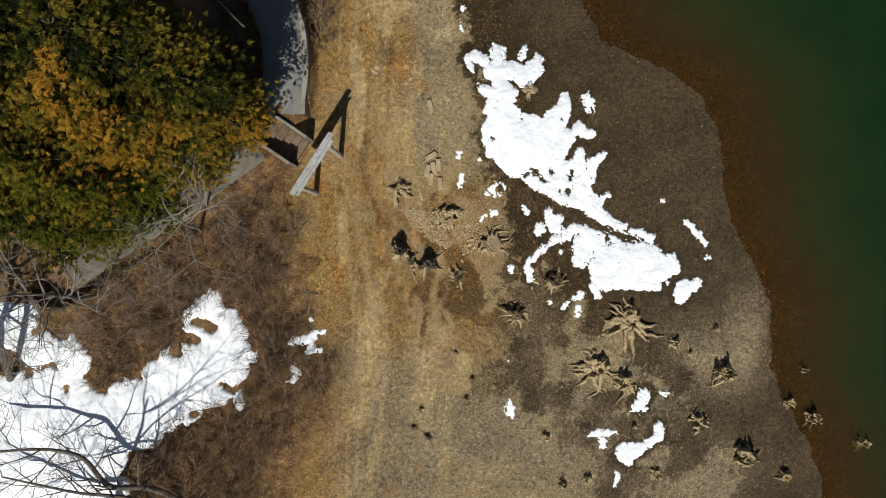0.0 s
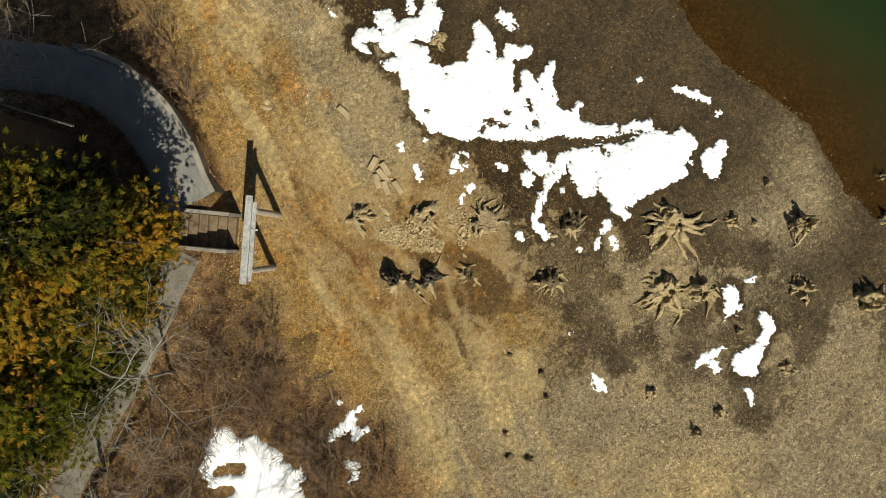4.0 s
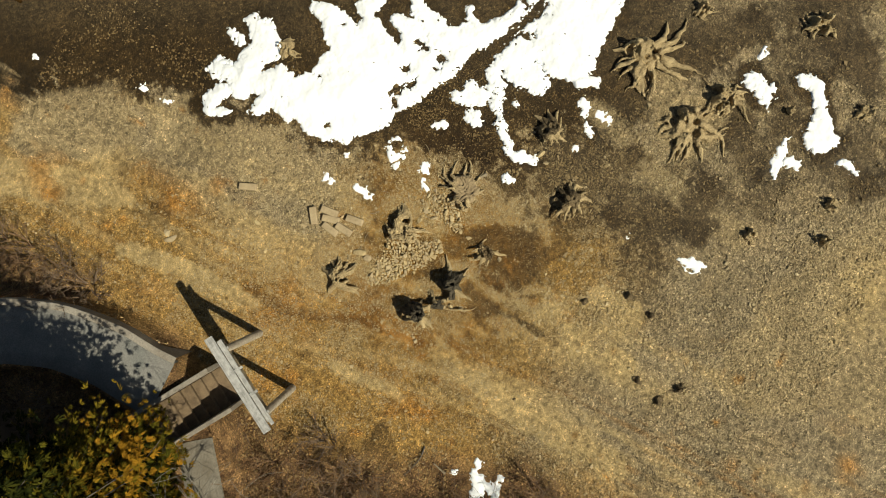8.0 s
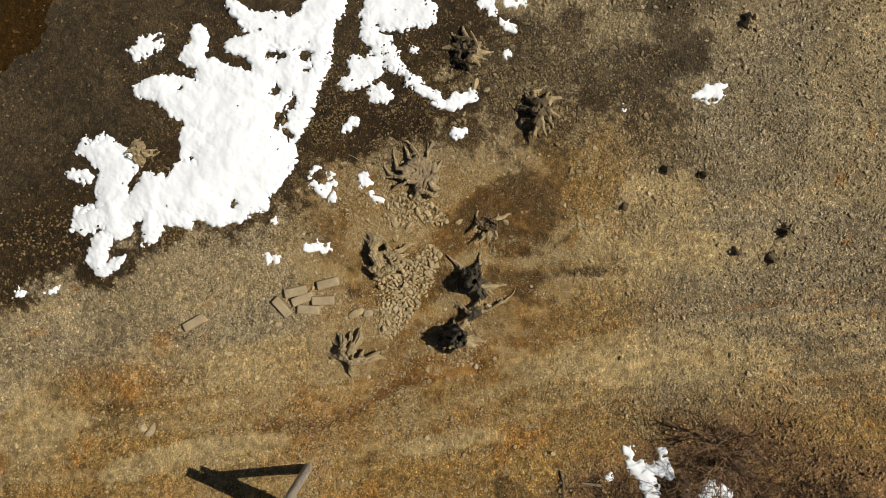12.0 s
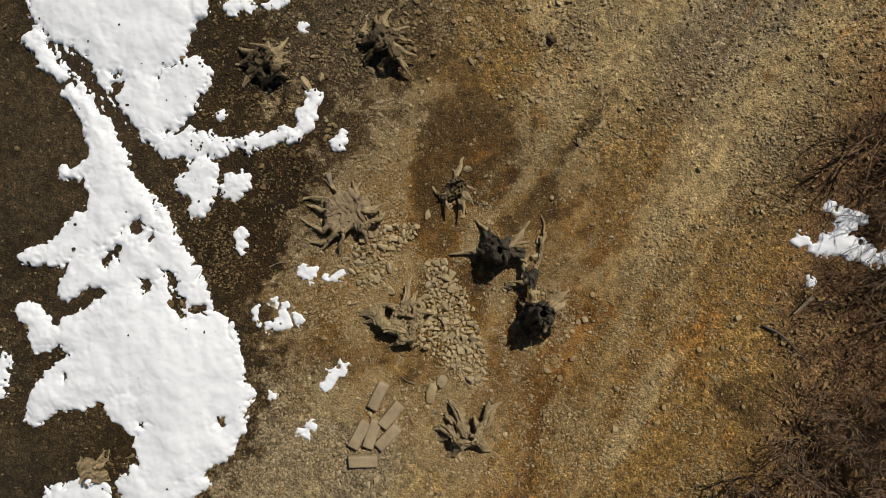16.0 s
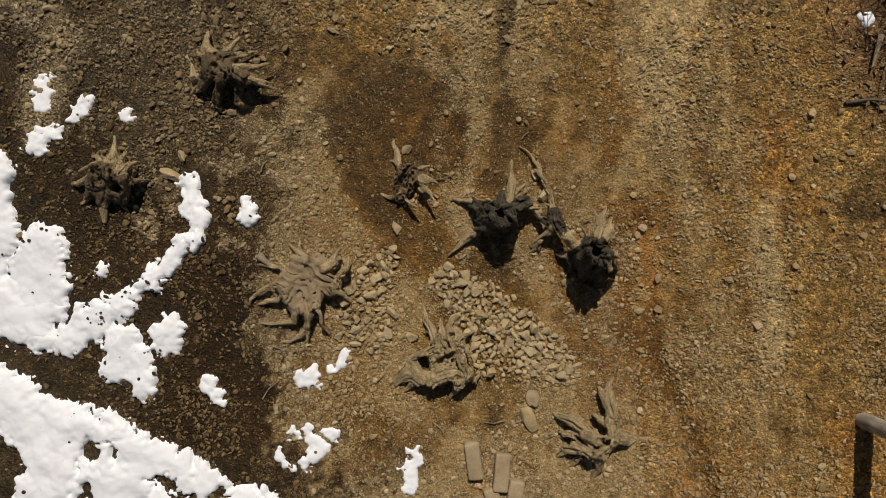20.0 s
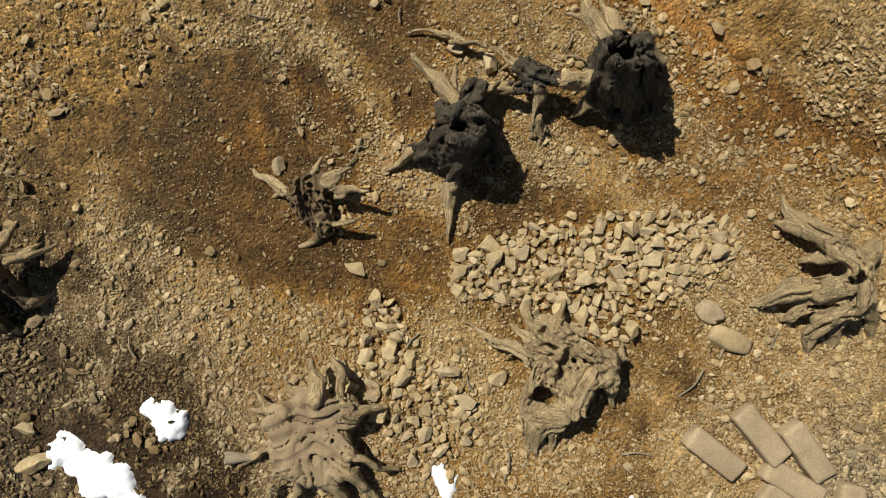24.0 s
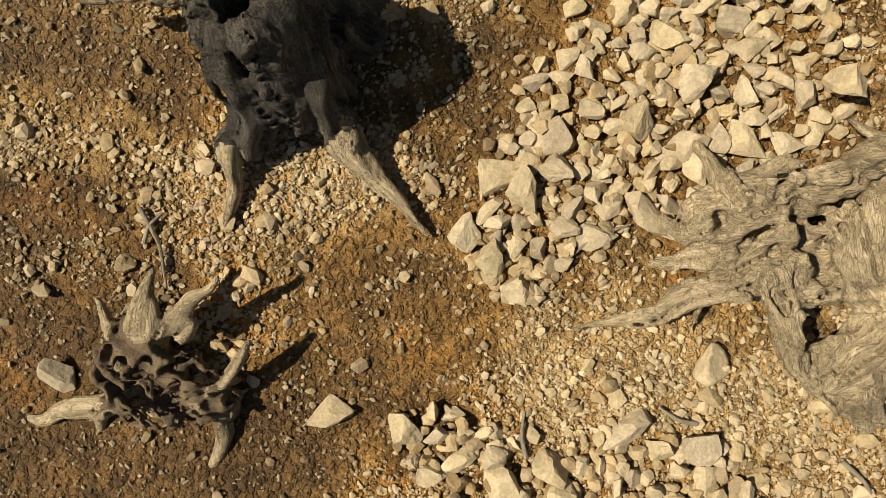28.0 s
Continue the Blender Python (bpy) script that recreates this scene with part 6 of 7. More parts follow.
def rubble(lobes, count, seed, label):
    """The small stones that fill the gaps of a heap."""
    r = np.random.default_rng(seed)
    pick = np.array(lobes)[r.integers(0, len(lobes), count)]
    a, d = r.uniform(0, 6.28, count), np.sqrt(r.random(count)) * 1.3 * pick[:, 2]
    xy = pick[:, :2] + np.stack([np.cos(a), np.sin(a)], -1) * d[:, None]
    V, F, own = scatter_stones(r, xy, r.uniform(.018, .05, count), [chipped(2, r, 13, .4, .7) for _ in range(8)], .1)
    k, m = masks_at(xy[:, 0], xy[:, 1])
    k[:, 0] = 0
    thing("rubble", np_mesh("rubble", V, F, False, (("kinds", k[own]), ("more", m[own]))), GRAVEL, label, "rubble", kind="stuff")


rubble(PILE, 700, 77, "small angular stones between the larger ones of the heap")
rubble(PILE_TWO, 260, 78, "small angular stones by the wide stump")

# ---- concrete kerb blocks ----


def worn_block(name, size, mat, seed, edge=.018):
    bm = bmesh.new()
    bmesh.ops.create_cube(bm, size=1)
    bmesh.ops.scale(bm, vec=size, verts=bm.verts)
    bmesh.ops.bevel(bm, geom=bm.edges[:], offset=edge, segments=3 if edge > .02 else 2, affect="EDGES", profile=.6)
    bmesh.ops.subdivide_edges(bm, edges=[e for e in bm.edges if e.calc_length() > .08], cuts=4, use_grid_fill=True)
    r = np.random.default_rng(seed)
    for v in bm.verts:
        v.co += Vector(r.normal(0, .0022, 3)) + Vector(v.co) * (edge - .018) * 6 * float(fbm(v.co.x * 9 + seed * 3, v.co.y * 9 + v.co.z * 7, seed, 2))
    for f in bm.faces:
        f.smooth = True
    me = bpy.data.meshes.new(name)
    bm.to_mesh(me)
    bm.free()
    me.materials.append(mat)
    return me


BLOCKS = [worn_block("kerb_block", (.50, .20, .14), BLOCK, k, .034) for k in range(3)]
for k, (x, y, a, tip) in enumerate(((-.74, 3.54, 31.8, 0), (-.45, 3.18, -87.7, 0), (-.63, 3.06, -77.7, 6), (-.89, 2.96, -101.7, 0), (-.74, 2.61, -98.7, 4), (-.38, 2.44, -84.7, 0), (-.77, 5.55, -69.7, 0))):
    ob = thing("concrete_block", BLOCKS[k % 3], None, "dusty tan concrete kerb block lying on sand" if k < 6 else "lone concrete kerb block on gravel", "concrete block", "loose kerb blocks")
    ob.matrix_world = pose(x, y, ground_z(x, y) + .05, tip, rng.uniform(-3, 3), a)

# ---- signboard ----


def plank(size, centre, turn=0.0, tilt=0.0, seed=0):
    """A sawn board as vertices, quads and grain run, along its own x."""
    lx, ly, lz = size
    n = 14
    xs = np.linspace(-lx / 2, lx / 2, n)
    e = 0.006
    prof = np.array([(-ly / 2, -lz / 2 + e), (-ly / 2 + e, -lz / 2), (ly / 2 - e, -lz / 2), (ly / 2, -lz / 2 + e), (ly / 2, lz / 2 - e), (ly / 2 - e, lz / 2), (-ly / 2 + e, lz / 2), (-ly / 2, lz / 2 - e), (-ly / 2, -lz / 2 + e)])
    V = np.zeros((n + 2, 9, 3))
    for i, xx in enumerate([xs[0], *xs, xs[-1]]):
        k = 0.0 if i in (0, n + 1) else 1.0
        V[i, :, 0] = xx
        V[i, :, 1:] = prof * k
    V[1:-1, :, 1] += (.004 * fbm(xs * 3 + seed, xs * 0, seed))[:, None]
    run = np.concatenate([[0], np.cumsum(np.linalg.norm(np.diff(prof, axis=0), axis=1))])
    UV = np.stack([np.tile(np.concatenate([[xs[0]], xs, [xs[-1]]])[:, None], (1, 9)) + seed, np.tile(run[None], (n + 2, 1))], -1)
    m = pose(*centre, tilt, 0, turn)
    W = V.reshape(-1, 3) @ np.array(m.to_3x3()).T + np.array(m.translation)
    return W, grid_faces(9, n + 2), UV.reshape(-1, 2)


def signboard():
    a = math.degrees(math.atan2(3.87 - 1.73, -4.13 + 5.51))
    cx, cy = (-4.13 - 5.51) / 2, (3.87 + 1.73) / 2
    g = ground_z(cx, cy)
    ob = thing("signboard", None, None, "weathered grey timber signboard with a narrow roof on two posts", "signboard")
    ob.matrix_world = pose(cx, cy, g, 0, 0, a)
    H = 3.0 - g
    part("roof_board", joined("roof_board", [plank((2.56, .20, .045), (0, .05, H), 0, 3, 1)], False), PLANK, ob, "wide grey weathered roof board")
    part("roof_board", joined("roof_board", [plank((2.3, .09, .04), (-.05, -.12, H - .07), 0, -8, 2)], False), PLANK, ob, "narrow grey weathered roof board")
    part("panel", joined("sign_panel", [plank((2.1, .04, .55), (0, .02, H - .34), 0, 0, 3)], False), OLD_PLANK, ob, "blank brown sign panel under the roof")
    part("crossbeam", joined("crossbeam", [plank((2.2, .09, .09), (0, -.08, H - .12), 0, 0, 4)], False), PLANK, ob)
    for px in (.86, -.90):
        P = np.array([(px, -.03, z) for z in np.linspace(-.15, H - .1, 12)])
        post = part("post", joined("sign_post", [tube(P, np.linspace(.105, .085, 12), 16, 5, .06)]), POST, ob, "thick pale weathered round post")
        part("bracket", joined("bracket", [plank((.05, .34, .05), (px, .0, H - .17), 0, 0, 6)], False), PLANK, post)
    for px in (.3, -.35):
        part("bracket", joined("bracket", [plank((.06, .26, .04), (px, -.12, H - .05), 0, 0, 7)], False), PLANK, ob, "short pale cross batten")


signboard()


# ---- footpath, retaining edge and steps ----
def ribbon(name, ways, half, z, thick, mat, label, category, shift=0.0):
    P = np.array(ways, float)
    q = np.linspace(0, 1, len(P))
    fine = np.linspace(0, 1, 90)
    P = np.stack([np.interp(fine, q, P[:, k]) for k in range(2)], -1)
    for _ in range(12):
        P[1:-1] = (P[:-2] + 2 * P[1:-1] + P[2:]) / 4
    T = np.gradient(P, axis=0)
    T /= np.linalg.norm(T, axis=1)[:, None]
    N = np.stack([T[:, 1], -T[:, 0]], -1)
    prof = [(-half, -thick), (-half, -.012), (-half + .012, 0), (-half * .5, .004), (0, .006), (half * .5, .004), (half - .012, 0), (half, -.012), (half, -thick)]
    V = np.stack([np.concatenate([P + N * (o + shift), np.full((len(P), 1), z + h)], 1) for o, h in prof], 1)
    return P, N, V.reshape(-1, 3), grid_faces(len(prof), len(P))


for lo, hi, mat, label in ((0, 5, PATH_MIX, "grey worn concrete footpath with brown dirt"), (5, 12, ASPHALT, "shaded blue-grey asphalt footpath")):
    ways = list(WAY[lo:hi])
    if lo == 0:
        ways[-1] = (-7.27, 3.64)
    else:
        ways[0] = (-6.42, 4.95)
    _, _, V, F = ribbon("footpath", ways, WAY_HALF if mat is ASPHALT else .48, WAY_Z + .02, .3, mat, label, "footpath")
    thing("footpath", np_mesh("footpath", V, F, True), mat, label, "footpath", kind="structure")
_, _, V, F = ribbon("retaining_wall", [(-6.42, 4.95), *WAY[6:11]], .09, WAY_Z + .09, 1.1, CONCRETE, "", "", WAY_HALF + .07)
thing("retaining_wall", np_mesh("retaining_wall", V, F, False), CONCRETE, "low tan concrete retaining edge along the footpath", "wall", kind="structure")


def stairs():
    a = math.degrees(math.atan2(STAIR_WAY[1], STAIR_WAY[0]))
    g = ground_z(STAIR_FOOT[0] + .5, STAIR_FOOT[1] - .4)
    ob = thing("stairs", None, None, "narrow concrete steps with side walls down to the shore", "stairs", kind="structure")
    ob.matrix_world = pose(STAIR_FOOT[0], STAIR_FOOT[1], g, 0, 0, a)
    rise, tread = .115, .27
    for k in range(9):
        me = worn_block("step", (tread + .02, 1.04, .24), STEP_MIX, 60 + k)
        st = part("step", me, None, ob)
        st.location = (tread * (k + .5), 0, rise * (k + 1) - .12)
    for side in (-1, 1):
        b = bmesh.new()
        q = [b.verts.new((x, y + side * .59, z)) for y in (-.06, .06) for x, z in ((-.12, -.4), (2.6, -.4), (2.6, 1.12), (-.12, 1.12))]
        for f in ((0, 1, 2, 3), (7, 6, 5, 4), (0, 4, 5, 1), (1, 5, 6, 2), (2, 6, 7, 3), (3, 7, 4, 0)):
            b.faces.new([q[i] for i in f])
        bmesh.ops.bevel(b, geom=b.edges[:], offset=.012, segments=2, affect="EDGES")
        bmesh.ops.recalc_face_normals(b, faces=b.faces[:])
        part("side_wall", b, CONCRETE, ob)


stairs()


# ---- trees ----
def branching(rng, start, way, length, radius, level, bits, spread_, up, sides, kids):
    n = 7 if level else 12
    P = [np.array(start, float)]
    d = np.array(way, float)
    for i in range(n - 1):
        d = d + rng.normal(0, .13, 3) + np.array([0, 0, up])
        d /= np.linalg.norm(d)
        P.append(P[-1] + d * length / (n - 1))
    P = np.array(P)
    q = np.linspace(0, 1, n)
    R = radius * (1 - q * (.72 if level == 0 else .85)) + .0025
    bits.append((level, tube(P, R, sides[level], level, .1 if level == 0 else 0)))
    if level + 1 < len(kids):
        for _ in range(kids[level + 1]):
            j = rng.integers(2 if level else 4, n)
            dd = P[j] - P[j - 1]
            dd /= np.linalg.norm(dd)
            side = rng.normal(0, 1, 3)
            side -= dd * (side @ dd)
            side /= np.linalg.norm(side)
            w = dd * (1 - spread_) + side * spread_
            branching(rng, P[j], w / np.linalg.norm(w), length * rng.uniform(.42, .68), R[j] * .62, level + 1, bits, spread_, up, sides, kids)


def bare_tree(x, y, height, radius, seed, mat, label, lean=(0, 0, 1), kids=(1, 9, 6, 5), spread_=.62, up=.03, group="bare trees on the bank"):
    rng = np.random.default_rng(seed)
    ob = thing("bare_tree", None, None, label, "tree", group)
    ob.location = (x, y, ground_z(x, y) - .1)
    bits = []
    branching(rng, (0, 0, 0), np.array(lean) / np.linalg.norm(lean), height, radius, 0, bits, spread_, up, (12, 8, 5, 4, 3), kids)
    part("trunk", joined("bare_trunk", [b for l, b in bits if l == 0]), mat, ob)
    part("bough", joined("bough", [b for l, b in bits if l == 1]), mat, ob)
    part("crown", joined("bare_twigs", [b for l, b in bits if l > 1]), mat, ob)
    return ob


def shrub(seed, mat, height, stems, name, label):
    rng = np.random.default_rng(seed)
    ob = thing(name, None, None, label, "shrub", "leafless shrubs on the bank")
    for k in range(stems):
        bits = []
        a = rng.uniform(0, 6.28)
        w = np.array([math.cos(a) * .75, math.sin(a) * .75, rng.uniform(.55, 1.1)])
        branching(rng, (.08 * math.cos(a), .08 * math.sin(a), -.03), w / np.linalg.norm(w), height * rng.uniform(.5, .9), .014, 0, bits, .5, .02, (5, 4, 3), (1, 5, 4))
        part("stem", joined("shrub_stem", [b for _, b in bits]), mat, ob)
    return ob


def conifer(x, y, height, radius, seed, mat, label, low=.12, warm=.5):
    rng = np.random.default_rng(seed)
    ob = thing("cedar_tree", None, None, label, "tree", "evergreens above the footpath")
    ob.location = (x, y, ground_z(x, y) - .1)
    q = np.linspace(0, 1, 16)
    P = np.stack([.12 * np.sin(q * 4 + seed) * q, .12 * np.cos(q * 3 + seed) * q - .12 * q, q * height], -1)
    part("trunk", joined("cedar_trunk", [tube(P, .17 * (1 - q) ** .8 + .012, 12, seed, .15)]), BARK, ob)
    limbs, pos, way, tone = [], [], [], []
    count = int(20 * height * max(radius, 1.4) / 2.2)
    for k in range(count):
        h = low + (1 - low) * (k + rng.random()) / count
        a = k * 2.39996 + rng.uniform(-.5, .5)
        hh = (h - low) / (1 - low)
        L = radius * math.sqrt(max(.04, 1 - ((hh - .45) / .56) ** 2)) * rng.uniform(.6, 1.15) * (1 + .2 * math.sin(3 * a + seed))
        n = 8
        s = np.linspace(0, 1, n)
        wob = rng.normal(0, .12)
        Q = np.stack([np.cos(a + wob * s) * L * s, np.sin(a + wob * s) * L * s, h * height + L * (.22 * s - .38 * s**2) + .25 * s * (h > .8)], -1)
        limbs.append(tube(Q, .035 * (1 - h * .6) * (1 - s * .85) + .003, 4, 0))
        m = int(31 + 46 * L)
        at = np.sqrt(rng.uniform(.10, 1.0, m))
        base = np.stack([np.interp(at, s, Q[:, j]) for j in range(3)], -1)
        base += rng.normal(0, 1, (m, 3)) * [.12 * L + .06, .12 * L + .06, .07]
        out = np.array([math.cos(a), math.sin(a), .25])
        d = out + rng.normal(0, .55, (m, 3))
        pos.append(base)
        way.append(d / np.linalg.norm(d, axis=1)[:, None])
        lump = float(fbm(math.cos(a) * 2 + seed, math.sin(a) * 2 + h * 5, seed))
        # inner sprays coloured darker as crown shade, outer ones bronzed, in random clumps
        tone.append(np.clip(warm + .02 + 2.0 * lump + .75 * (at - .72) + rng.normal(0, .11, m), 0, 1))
    part("bough", joined("cedar_limbs", limbs), BARK, ob)
    pos, way, tone = np.concatenate(pos), np.concatenate(way), np.concatenate(tone)
    # each spray: a flat fan of blades
    n, blades = len(pos), 6
    up = np.array([0, 0, 1.0]) + rng.normal(0, .45, (n, 3))
    side = np.cross(way, up)
    side /= np.linalg.norm(side, axis=1)[:, None]
    nor = np.cross(side, way)
    length = rng.uniform(.10, .20, n)
    V, tones = [], []
    for b in range(blades):
        o = (b - (blades - 1) / 2) / ((blades - 1) / 2)
        ang = o * 1.05 + rng.normal(0, .1, n)
        root_ = pos + way * (length * .25 * (1 - abs(o)))[:, None]
        dr = way * np.cos(ang)[:, None] + side * np.sin(ang)[:, None] - nor * (.15 + .25 * abs(o))
        ln = length * (1 - .45 * abs(o)) * rng.uniform(.8, 1.1, n)
        wd = np.cross(dr, nor)
        wd /= np.linalg.norm(wd, axis=1)[:, None]
        half = (.012 + .008 * rng.random(n))[:, None]
        tip = root_ + dr * ln[:, None]
        mid = root_ + dr * (ln * .55)[:, None] + nor * .01
        V.append(np.stack([root_, mid + wd * half, tip, mid - wd * half], 1))
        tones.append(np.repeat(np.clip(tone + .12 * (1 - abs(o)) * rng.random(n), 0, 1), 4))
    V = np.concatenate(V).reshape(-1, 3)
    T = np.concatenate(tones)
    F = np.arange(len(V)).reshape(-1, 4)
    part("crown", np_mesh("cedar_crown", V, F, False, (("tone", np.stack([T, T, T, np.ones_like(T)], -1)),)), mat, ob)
    return ob


BRONZE, FRESH = "dense evergreen with olive and bronzed yellow sprays", "dense evergreen with bright green flat sprays"
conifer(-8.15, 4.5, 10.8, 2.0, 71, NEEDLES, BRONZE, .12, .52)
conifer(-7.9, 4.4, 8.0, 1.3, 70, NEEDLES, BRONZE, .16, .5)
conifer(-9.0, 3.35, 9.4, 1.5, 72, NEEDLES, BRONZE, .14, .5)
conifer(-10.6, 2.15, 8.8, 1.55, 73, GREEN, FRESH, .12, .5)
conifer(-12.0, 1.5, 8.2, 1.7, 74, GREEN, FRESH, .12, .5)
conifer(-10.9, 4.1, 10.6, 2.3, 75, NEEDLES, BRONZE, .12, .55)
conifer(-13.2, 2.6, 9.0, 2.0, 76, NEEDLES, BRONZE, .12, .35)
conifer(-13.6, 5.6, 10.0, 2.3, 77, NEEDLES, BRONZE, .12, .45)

def limb_tree(ways, radius, seed, mat, label):
    """A bare tree with a long crooked trunk along given places, and boughs from it."""
    rng = np.random.default_rng(seed)
    P = np.array(ways, float)
    q, fine = np.linspace(0, 1, len(P)), np.linspace(0, 1, 30)
    P = np.stack([np.interp(fine, q, P[:, k]) for k in range(3)], -1)
    for _ in range(4):
        P[1:-1] = (P[:-2] + 2 * P[1:-1] + P[2:]) / 4
    ob = thing("bare_tree", None, None, label, "tree", "bare trees on the bank")
    base = P[0].copy()
    ob.location = base
    P = P - base
    R = radius * (1 - fine * .7)
    part("trunk", joined("bare_trunk", [tube(P, R, 10, seed, .15)]), mat, ob)
    bits = []
    for j in range(7, 30, 2):
        d = P[j] - P[j - 1]
        d /= np.linalg.norm(d)
        side = rng.normal(0, 1, 3) * [1, 1, .5]
        w = d * .6 + side / np.linalg.norm(side) * .7
        branching(rng, P[j], w / np.linalg.norm(w), rng.uniform(1.0, 2.4), R[j] * .5, 1, bits, .5, .0, (8, 6, 4, 3), (1, 1, 4, 4))
    part("bough", joined("bough", [b for l, b in bits if l == 1]), mat, ob)
    part("crown", joined("bare_twigs", [b for l, b in bits if l > 1]), mat, ob)


limb_tree([(-10.2, -9.7, 1.5), (-10.9, -8.7, 2.6), (-12.0, -8.6, 3.2), (-12.7, -7.3, 3.4), (-14.0, -7.0, 3.6), (-16.2, -7.1, 3.9)], .12, 81, BARK, "dark bare tree with crooked limbs over the snow")
limb_tree([(-10.6, -10.6, 1.5), (-11.6, -9.2, 2.4), (-13.3, -8.9, 2.8), (-15.8, -8.2, 3.1)], .09, 91, BARK, "slim dark bare tree leaning out over the snow")
limb_tree([(-16.0, -4.9, 2.4), (-15.5, -3.4, 3.6), (-16.2, -2.4, 4.4), (-16.0, -.8, 5.2)], .13, 92, BARK, "dark crooked bare trunk on the snowy bank")
bare_tree(-16.8, -5.0, 6.5, .15, 82, BARK, "dark bare tree on the snowy bank", (.15, .25, 1))
bare_tree(-9.5, 0.5, 4.8, .05, 83, PALE_BARK, "pale bare tree leaning over the footpath", (.35, .3, 1), (1, 10, 7, 5))
bare_tree(-10.4, 11.2, 5.5, .09, 84, PALE_BARK, "pale bare tree with a wide crown of thin branches", (.15, .0, 1), (1, 13, 9, 6))
bare_tree(-9.0, 11.8, 4.6, .07, 93, PALE_BARK, "pale bare tree with a wide crown of thin branches", (.2, -.1, 1), (1, 12, 8, 6))
bare_tree(-13.0, -1.8, 5.0, .08, 85, PALE_BARK, "pale bare tree on the snowy bank", (.1, .1, 1), (1, 10, 7, 5))
bare_tree(-12.2, -10.8, 6.5, .13, 86, BARK, "dark bare tree whose shadow lies on the snow", (.05, .0, 1), (1, 8, 6, 4))
bare_tree(-15.2, -.4, 5.5, .08, 87, PALE_BARK, "pale bare tree beside the evergreens", (.2, -.1, 1), (1, 10, 7, 5))
bare_tree(-12.6, 9.6, 5.5, .10, 88, PALE_BARK, "pale bare tree with a wide crown of thin branches", (.1, .1, 1), (1, 10, 7, 5))



# ---- hut roof behind the evergreens ----
def hut():
    a = math.degrees(math.atan2(10.1 - 8.76, -11.2 + 8.3))
    g = ground_z(-9.5, 9.8)
    ob = thing("hut", None, None, "small dark timber hut under a red metal roof", "hut")
    ob.matrix_world = pose(-8.3, 8.76, g, 0, 0, a)
    H = 4.75 - g

    def slab(size, at, mat, name, tilt=0.0):
        bm = bmesh.new()
        bmesh.ops.create_cube(bm, size=1, matrix=pose(*at, tilt, 0, 0) @ Matrix.Diagonal((*size, 1)))
        bmesh.ops.bevel(bm, geom=bm.edges[:], offset=.012, segments=1, affect="EDGES")
        return part(name, bm, mat, ob)

    slab((2.9, .1, H), (1.6, .3, H / 2 - .05), BOARD, "wall")
    slab((.1, 2.4, H), (.2, 1.5, H / 2 - .05), BOARD, "wall")
    slab((.1, 2.4, H), (3.0, 1.5, H / 2 - .05), BOARD, "wall")
    slab((2.9, .1, H), (1.6, 2.7, H / 2 - .05), BOARD, "wall")
    for k in range(8):
        slab((.40, 1.62, .03), (.2 + k * .405, .78, H + .20), RED, "roof_sheet", 14)
        slab((.40, 1.62, .03), (.2 + k * .405, 2.32, H + .20), RED, "roof_sheet", -14)
    slab((3.4, .09, .09), (1.6, -.04, H - .02), TIN, "gutter")


BOARD = make_plain("dark_boards", (.10, .07, .05), .3, 3, .85, .004)
RED = make_plain("red_boards", (.13, .022, .018), .3, 3, .8, .004)
TIN = make_plain("tin_sheet", (.30, .32, .34), .25, 2, .45, .003)
hut()
for cx, cy, r in ((-8.75, 8.72, .40), (-9.6, 9.12, .5), (-10.5, 9.5, .5)):
    th = np.linspace(0, 2 * np.pi, 40)
    rr = r * (1 + .7 * fbm(np.cos(th) * 2 + cx, np.sin(th) * 2, 5))
    rings = [np.stack([rr * q * np.cos(th), .6 * rr * q * np.sin(th), np.full(40, h) + .05 * fbm(np.cos(th) * 3 * q, np.sin(th) * 3 * q + cx, 6)], -1) for q, h in ((1, 0), (.9, .06), (.6, .09), (.3, .1), (.01, .1))]
    ob = thing("roof_snow", np_mesh("roof_snow", np.concatenate(rings), grid_faces(40, 5), True), SNOW, "patch of old snow on the hut roof", "snow")
    ob.location = (cx, cy, 4.86)
P = np.array([(-8.3, 8.7, 4.8), (-7.5, 7.85, 5.5), (-6.6, 6.95, 6.35), (-5.8, 6.14, 7.06)])
pole_ob = thing("leaning_pole", joined("leaning_pole", [tube(P - P[0], np.array([.016, .016, .02, .03]), 8)]), PALE_BARK, "thin pale pole leaning from the hut roof into the tree", "pole")
pole_ob.location = P[0]
srng = np.random.default_rng(33)
protos = [shrub(90 + k, (TWIG, REDTWIG, TWIG)[k % 3], .9 + .15 * (k % 3), 8 + k % 4, "shrub", ("leafless brown shrub of many thin stems", "leafless reddish shrub of thin stems", "low leafless grey-brown shrub")[k % 3]) for k in range(6)]
spots = []
tries = 0
while len(spots) < 46 and tries < 6000:
    tries += 1
    x, y = srng.uniform(-12.5, -4.4), srng.uniform(-11.5, 3.2)
    inside = float(bank_gap(np.array([x]), np.array([y]))[0])
    if inside < 1.1 + .5 * (y < -2) or float(way_gap(np.array([x]), np.array([y]))[0]) < 1.7 or (x - STAIR_FOOT[0]) ** 2 + (y - STAIR_FOOT[1]) ** 2 < 1.4:
        continue
    if wood_snow(x, y) > -.15 or any((x - u) ** 2 + (y - v) ** 2 < .55 for u, v in spots):
        continue
    spots.append((x, y))
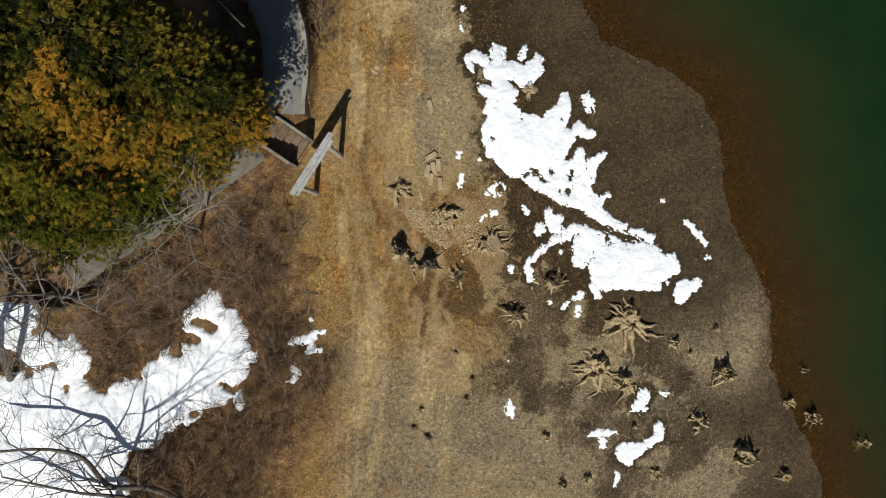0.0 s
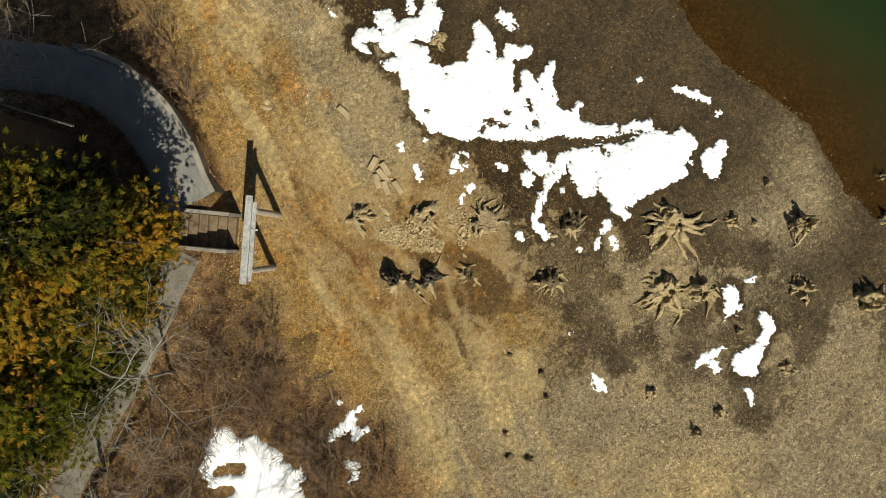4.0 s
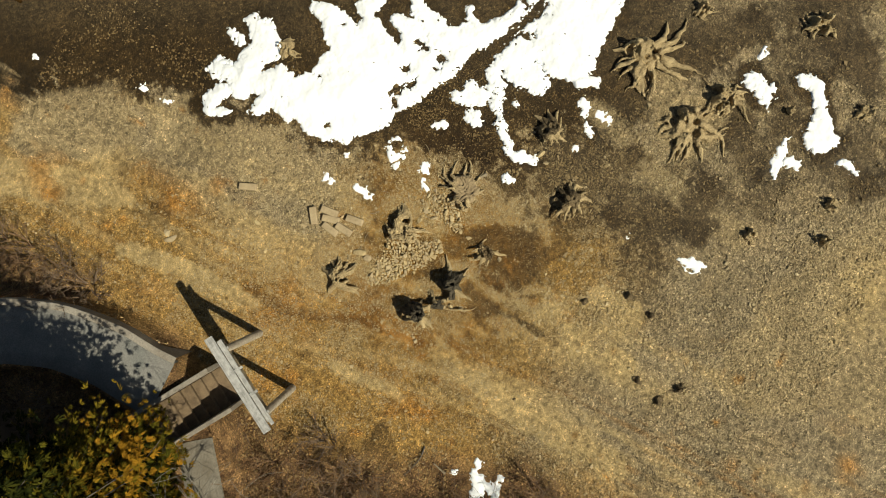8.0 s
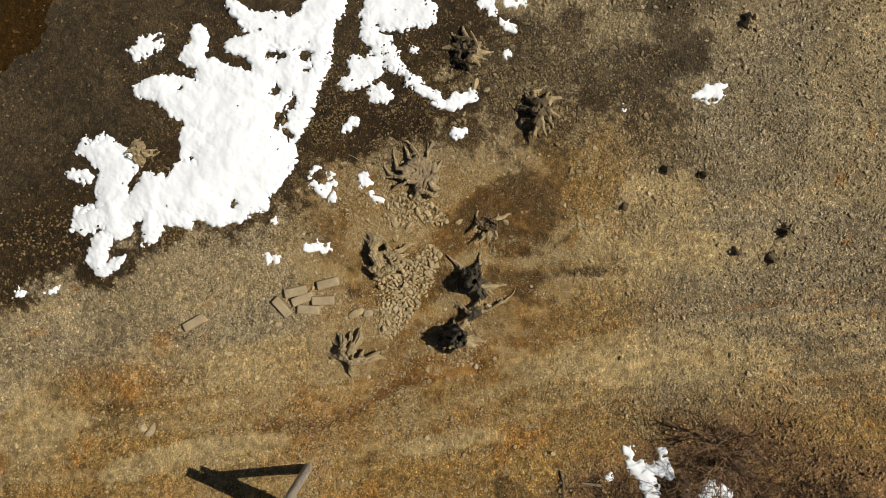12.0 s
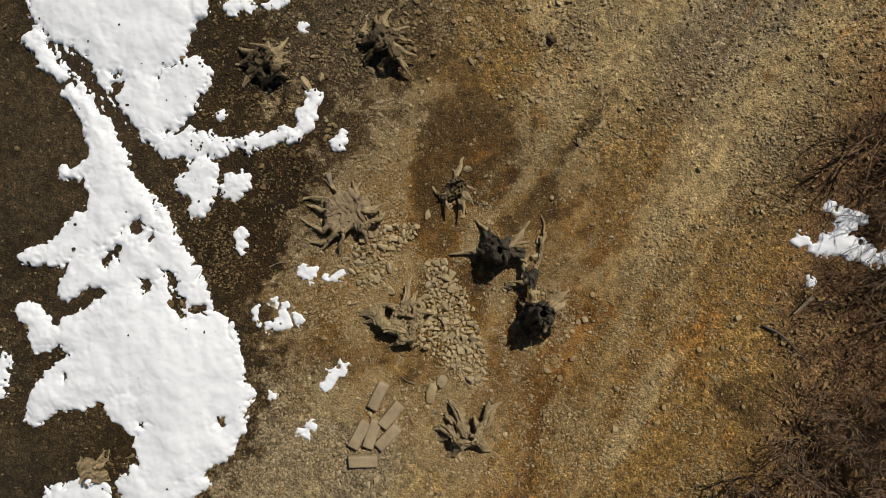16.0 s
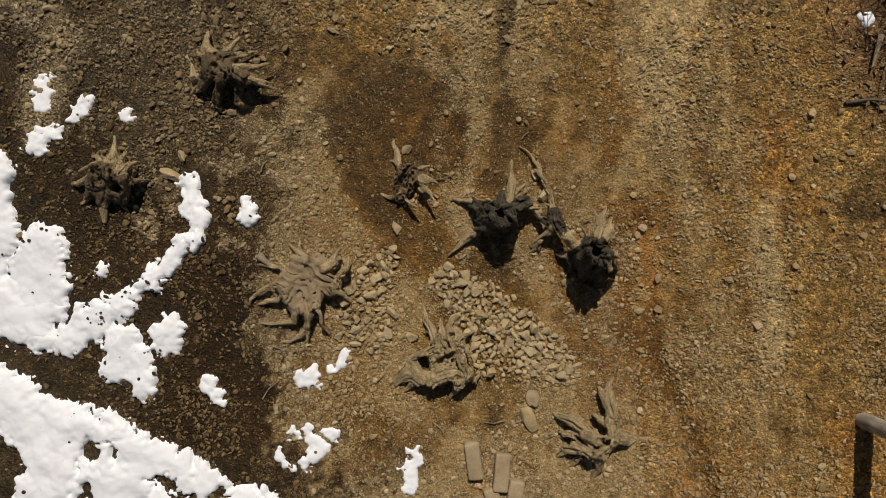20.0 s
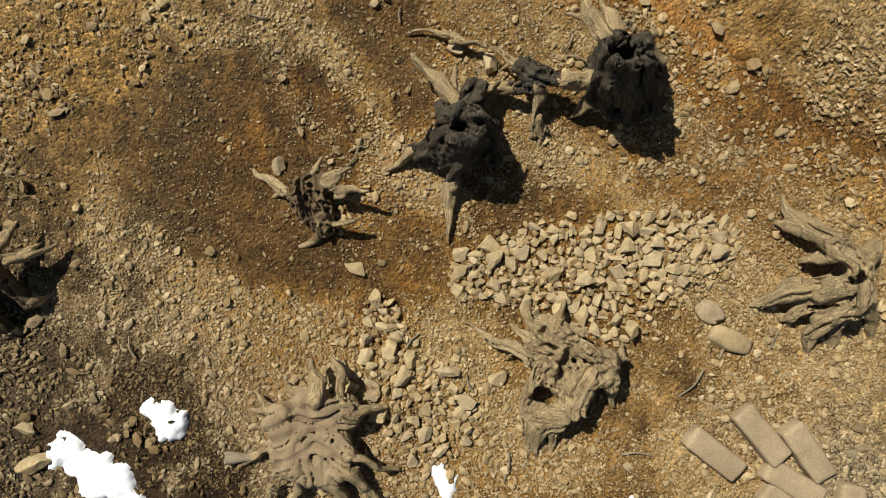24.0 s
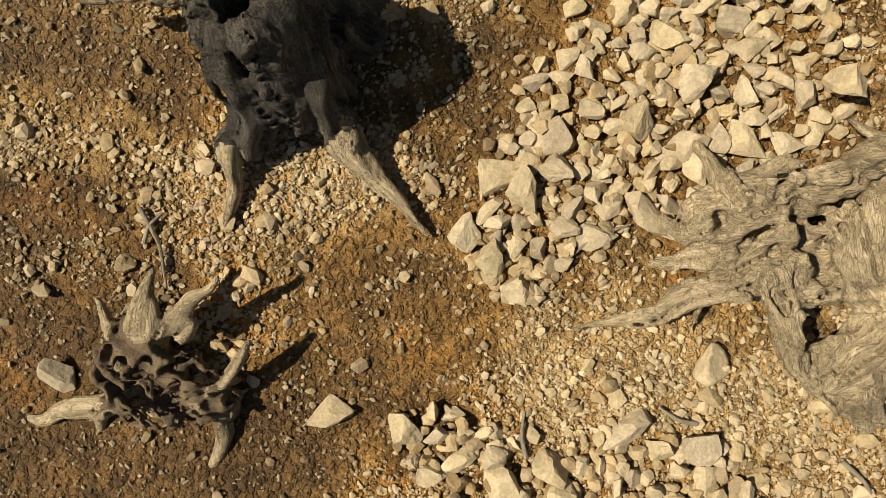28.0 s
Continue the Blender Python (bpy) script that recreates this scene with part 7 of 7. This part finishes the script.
spots += [(-6.9, -.4), (-8.1, .9), (-5.3, -5.4), (-7.7, -2.1), (-6.7, -4.1), (-7.1, -1.3), (-7.2, 1.5), (-6.6, -.7), (-6.2, .5), (-5.3, -5.4), (-5.0, 9.2), (-5.1, 8.3), (-4.9, 10.2), (-5.0, 11.0), (-8.2, 7.5), (-8.6, 9.0), (-9.4, 10.0)]
for k, (x, y) in enumerate(spots):
    m = pose(x, y, ground_z(x, y), 0, 0, srng.uniform(0, 360)) @ Matrix.Diagonal((*[srng.uniform(.8, 1.35)] * 3, 1))
    if k < len(protos):
        protos[k].matrix_world = m
    else:
        ob = copy_thing(protos[k % len(protos)], m)
        ob.scale = m.to_scale()


# ---- brush litter: dead leaves, thin twigs and dry grass ----
def litter_field():
    r = np.random.default_rng(61)
    xy = r.uniform((-17, -11.5), (-4, 12.5), (52000, 2))
    g = bank_gap(xy[:, 0], xy[:, 1])
    xy = xy[(r.random(len(xy)) < sstep(-.5, .6, g) * (.35 + 1.3 * vnoise(xy[:, 0] * 1.2, xy[:, 1] * 1.2, 9))) & (way_gap(xy[:, 0], xy[:, 1]) > .95) & (wood_snow(xy[:, 0], xy[:, 1]) < -.1)]
    n = len(xy)
    z = land(xy[:, 0], xy[:, 1])
    a, s = r.uniform(0, 6.28, n), r.uniform(.02, .055, n)
    u = np.stack([np.cos(a), np.sin(a), r.normal(0, .35, n)], -1) * s[:, None]
    v = np.stack([-np.sin(a), np.cos(a), r.normal(0, .35, n)], -1) * (s * r.uniform(.4, .7, n))[:, None]
    c = np.stack([xy[:, 0], xy[:, 1], z + r.uniform(.005, .05, n)], -1)
    V = np.stack([c - u, c - v, c + u, c + v], 1).reshape(-1, 3)
    t = np.repeat(r.random(n), 4)
    thing("dead_leaves", np_mesh("dead_leaves", V, np.arange(4 * n).reshape(-1, 4), False, (("tone", np.stack([t, t, t, np.ones_like(t)], -1)),)), DRY, "brown dead leaves on the brushy bank", "leaf litter", kind="stuff")
    pick = r.choice(n, min(n, 5500), False)
    p, L, b = c[pick], r.uniform(.15, .7, len(pick)), r.uniform(0, 6.28, len(pick))
    w = r.uniform(.003, .007, len(pick))
    d = np.stack([np.cos(b) * L, np.sin(b) * L, r.uniform(.0, .35, len(pick)) * L], -1)
    k = np.stack([-np.sin(b) * w, np.cos(b) * w, 0 * b], -1)
    h = np.stack([0 * b, 0 * b, w * 1.6], -1)
    V = np.stack([p - k, p + k, p + h, p + d - k * .4, p + d + k * .4, p + d + h], 1).reshape(-1, 3)
    f = np.array([[0, 1, 4, 3], [1, 2, 5, 4], [2, 0, 3, 5]])
    F = (f[None] + (np.arange(len(pick)) * 6)[:, None, None]).reshape(-1, 4)
    thing("dry_twigs", np_mesh("dry_twigs", V, F), TWIG, "tangle of thin dry twigs and stalks", "crown", kind="stuff")


litter_field()


def dry_brush(count=6500):
    """Thin leafless stems standing and leaning all over the bank."""
    rng = np.random.default_rng(61)
    x, y = rng.uniform(-13.5, -3.8, count * 3), rng.uniform(-11.8, 4.2, count * 3)
    thick = bank_gap(x, y) + 1.6 * fbm(x * 1.1, y * 1.1, 91)
    keep = (bank_gap(x, y) > .5) & (thick > .8) & (way_gap(x, y) > .9) & (wood_snow(x, y) < -.05)
    up, across = stair_frame(x, y)
    keep &= ~((np.abs(across) < .8) & (up > -.9) & (up < 3))
    x, y = x[keep][:count], y[keep][:count]
    n = len(x)
    L, a, tilt, r = rng.uniform(.25, .85, n), rng.uniform(0, 6.283, n), rng.uniform(.3, 1.35, n), rng.uniform(.004, .009, n)
    base = np.stack([x, y, land(x, y) - .02], -1)
    way = np.stack([np.sin(tilt) * np.cos(a), np.sin(tilt) * np.sin(a), np.cos(tilt)], -1)
    side = np.stack([-np.sin(a), np.cos(a), 0 * a], -1)
    rise = np.cross(way, side)
    kink = side * rng.uniform(-.12, .12, n)[:, None] * L[:, None]
    rings = []
    for q, w in ((0, 1.0), (.55, .7), (1.0, .25)):
        c = base + way * (L * q)[:, None] + kink * (q == .55)
        rings.append(np.stack([c + r[:, None] * w * (side * math.cos(b) + rise * math.sin(b)) for b in (0, 2.1, 4.2)], 1))
    V = np.concatenate(rings, 1).reshape(-1, 3)
    F = np.array([(3 * i + k, 3 * i + (k + 1) % 3, 3 * i + 3 + (k + 1) % 3, 3 * i + 3 + k) for i in (0, 1) for k in range(3)])
    F = (F[None] + 9 * np.arange(n)[:, None, None]).reshape(-1, 4)
    thing("dry_brush", np_mesh("dry_brush", V, F), REDTWIG, "reddish-brown leafless stems standing on the bank", "brush", kind="stuff")


dry_brush()
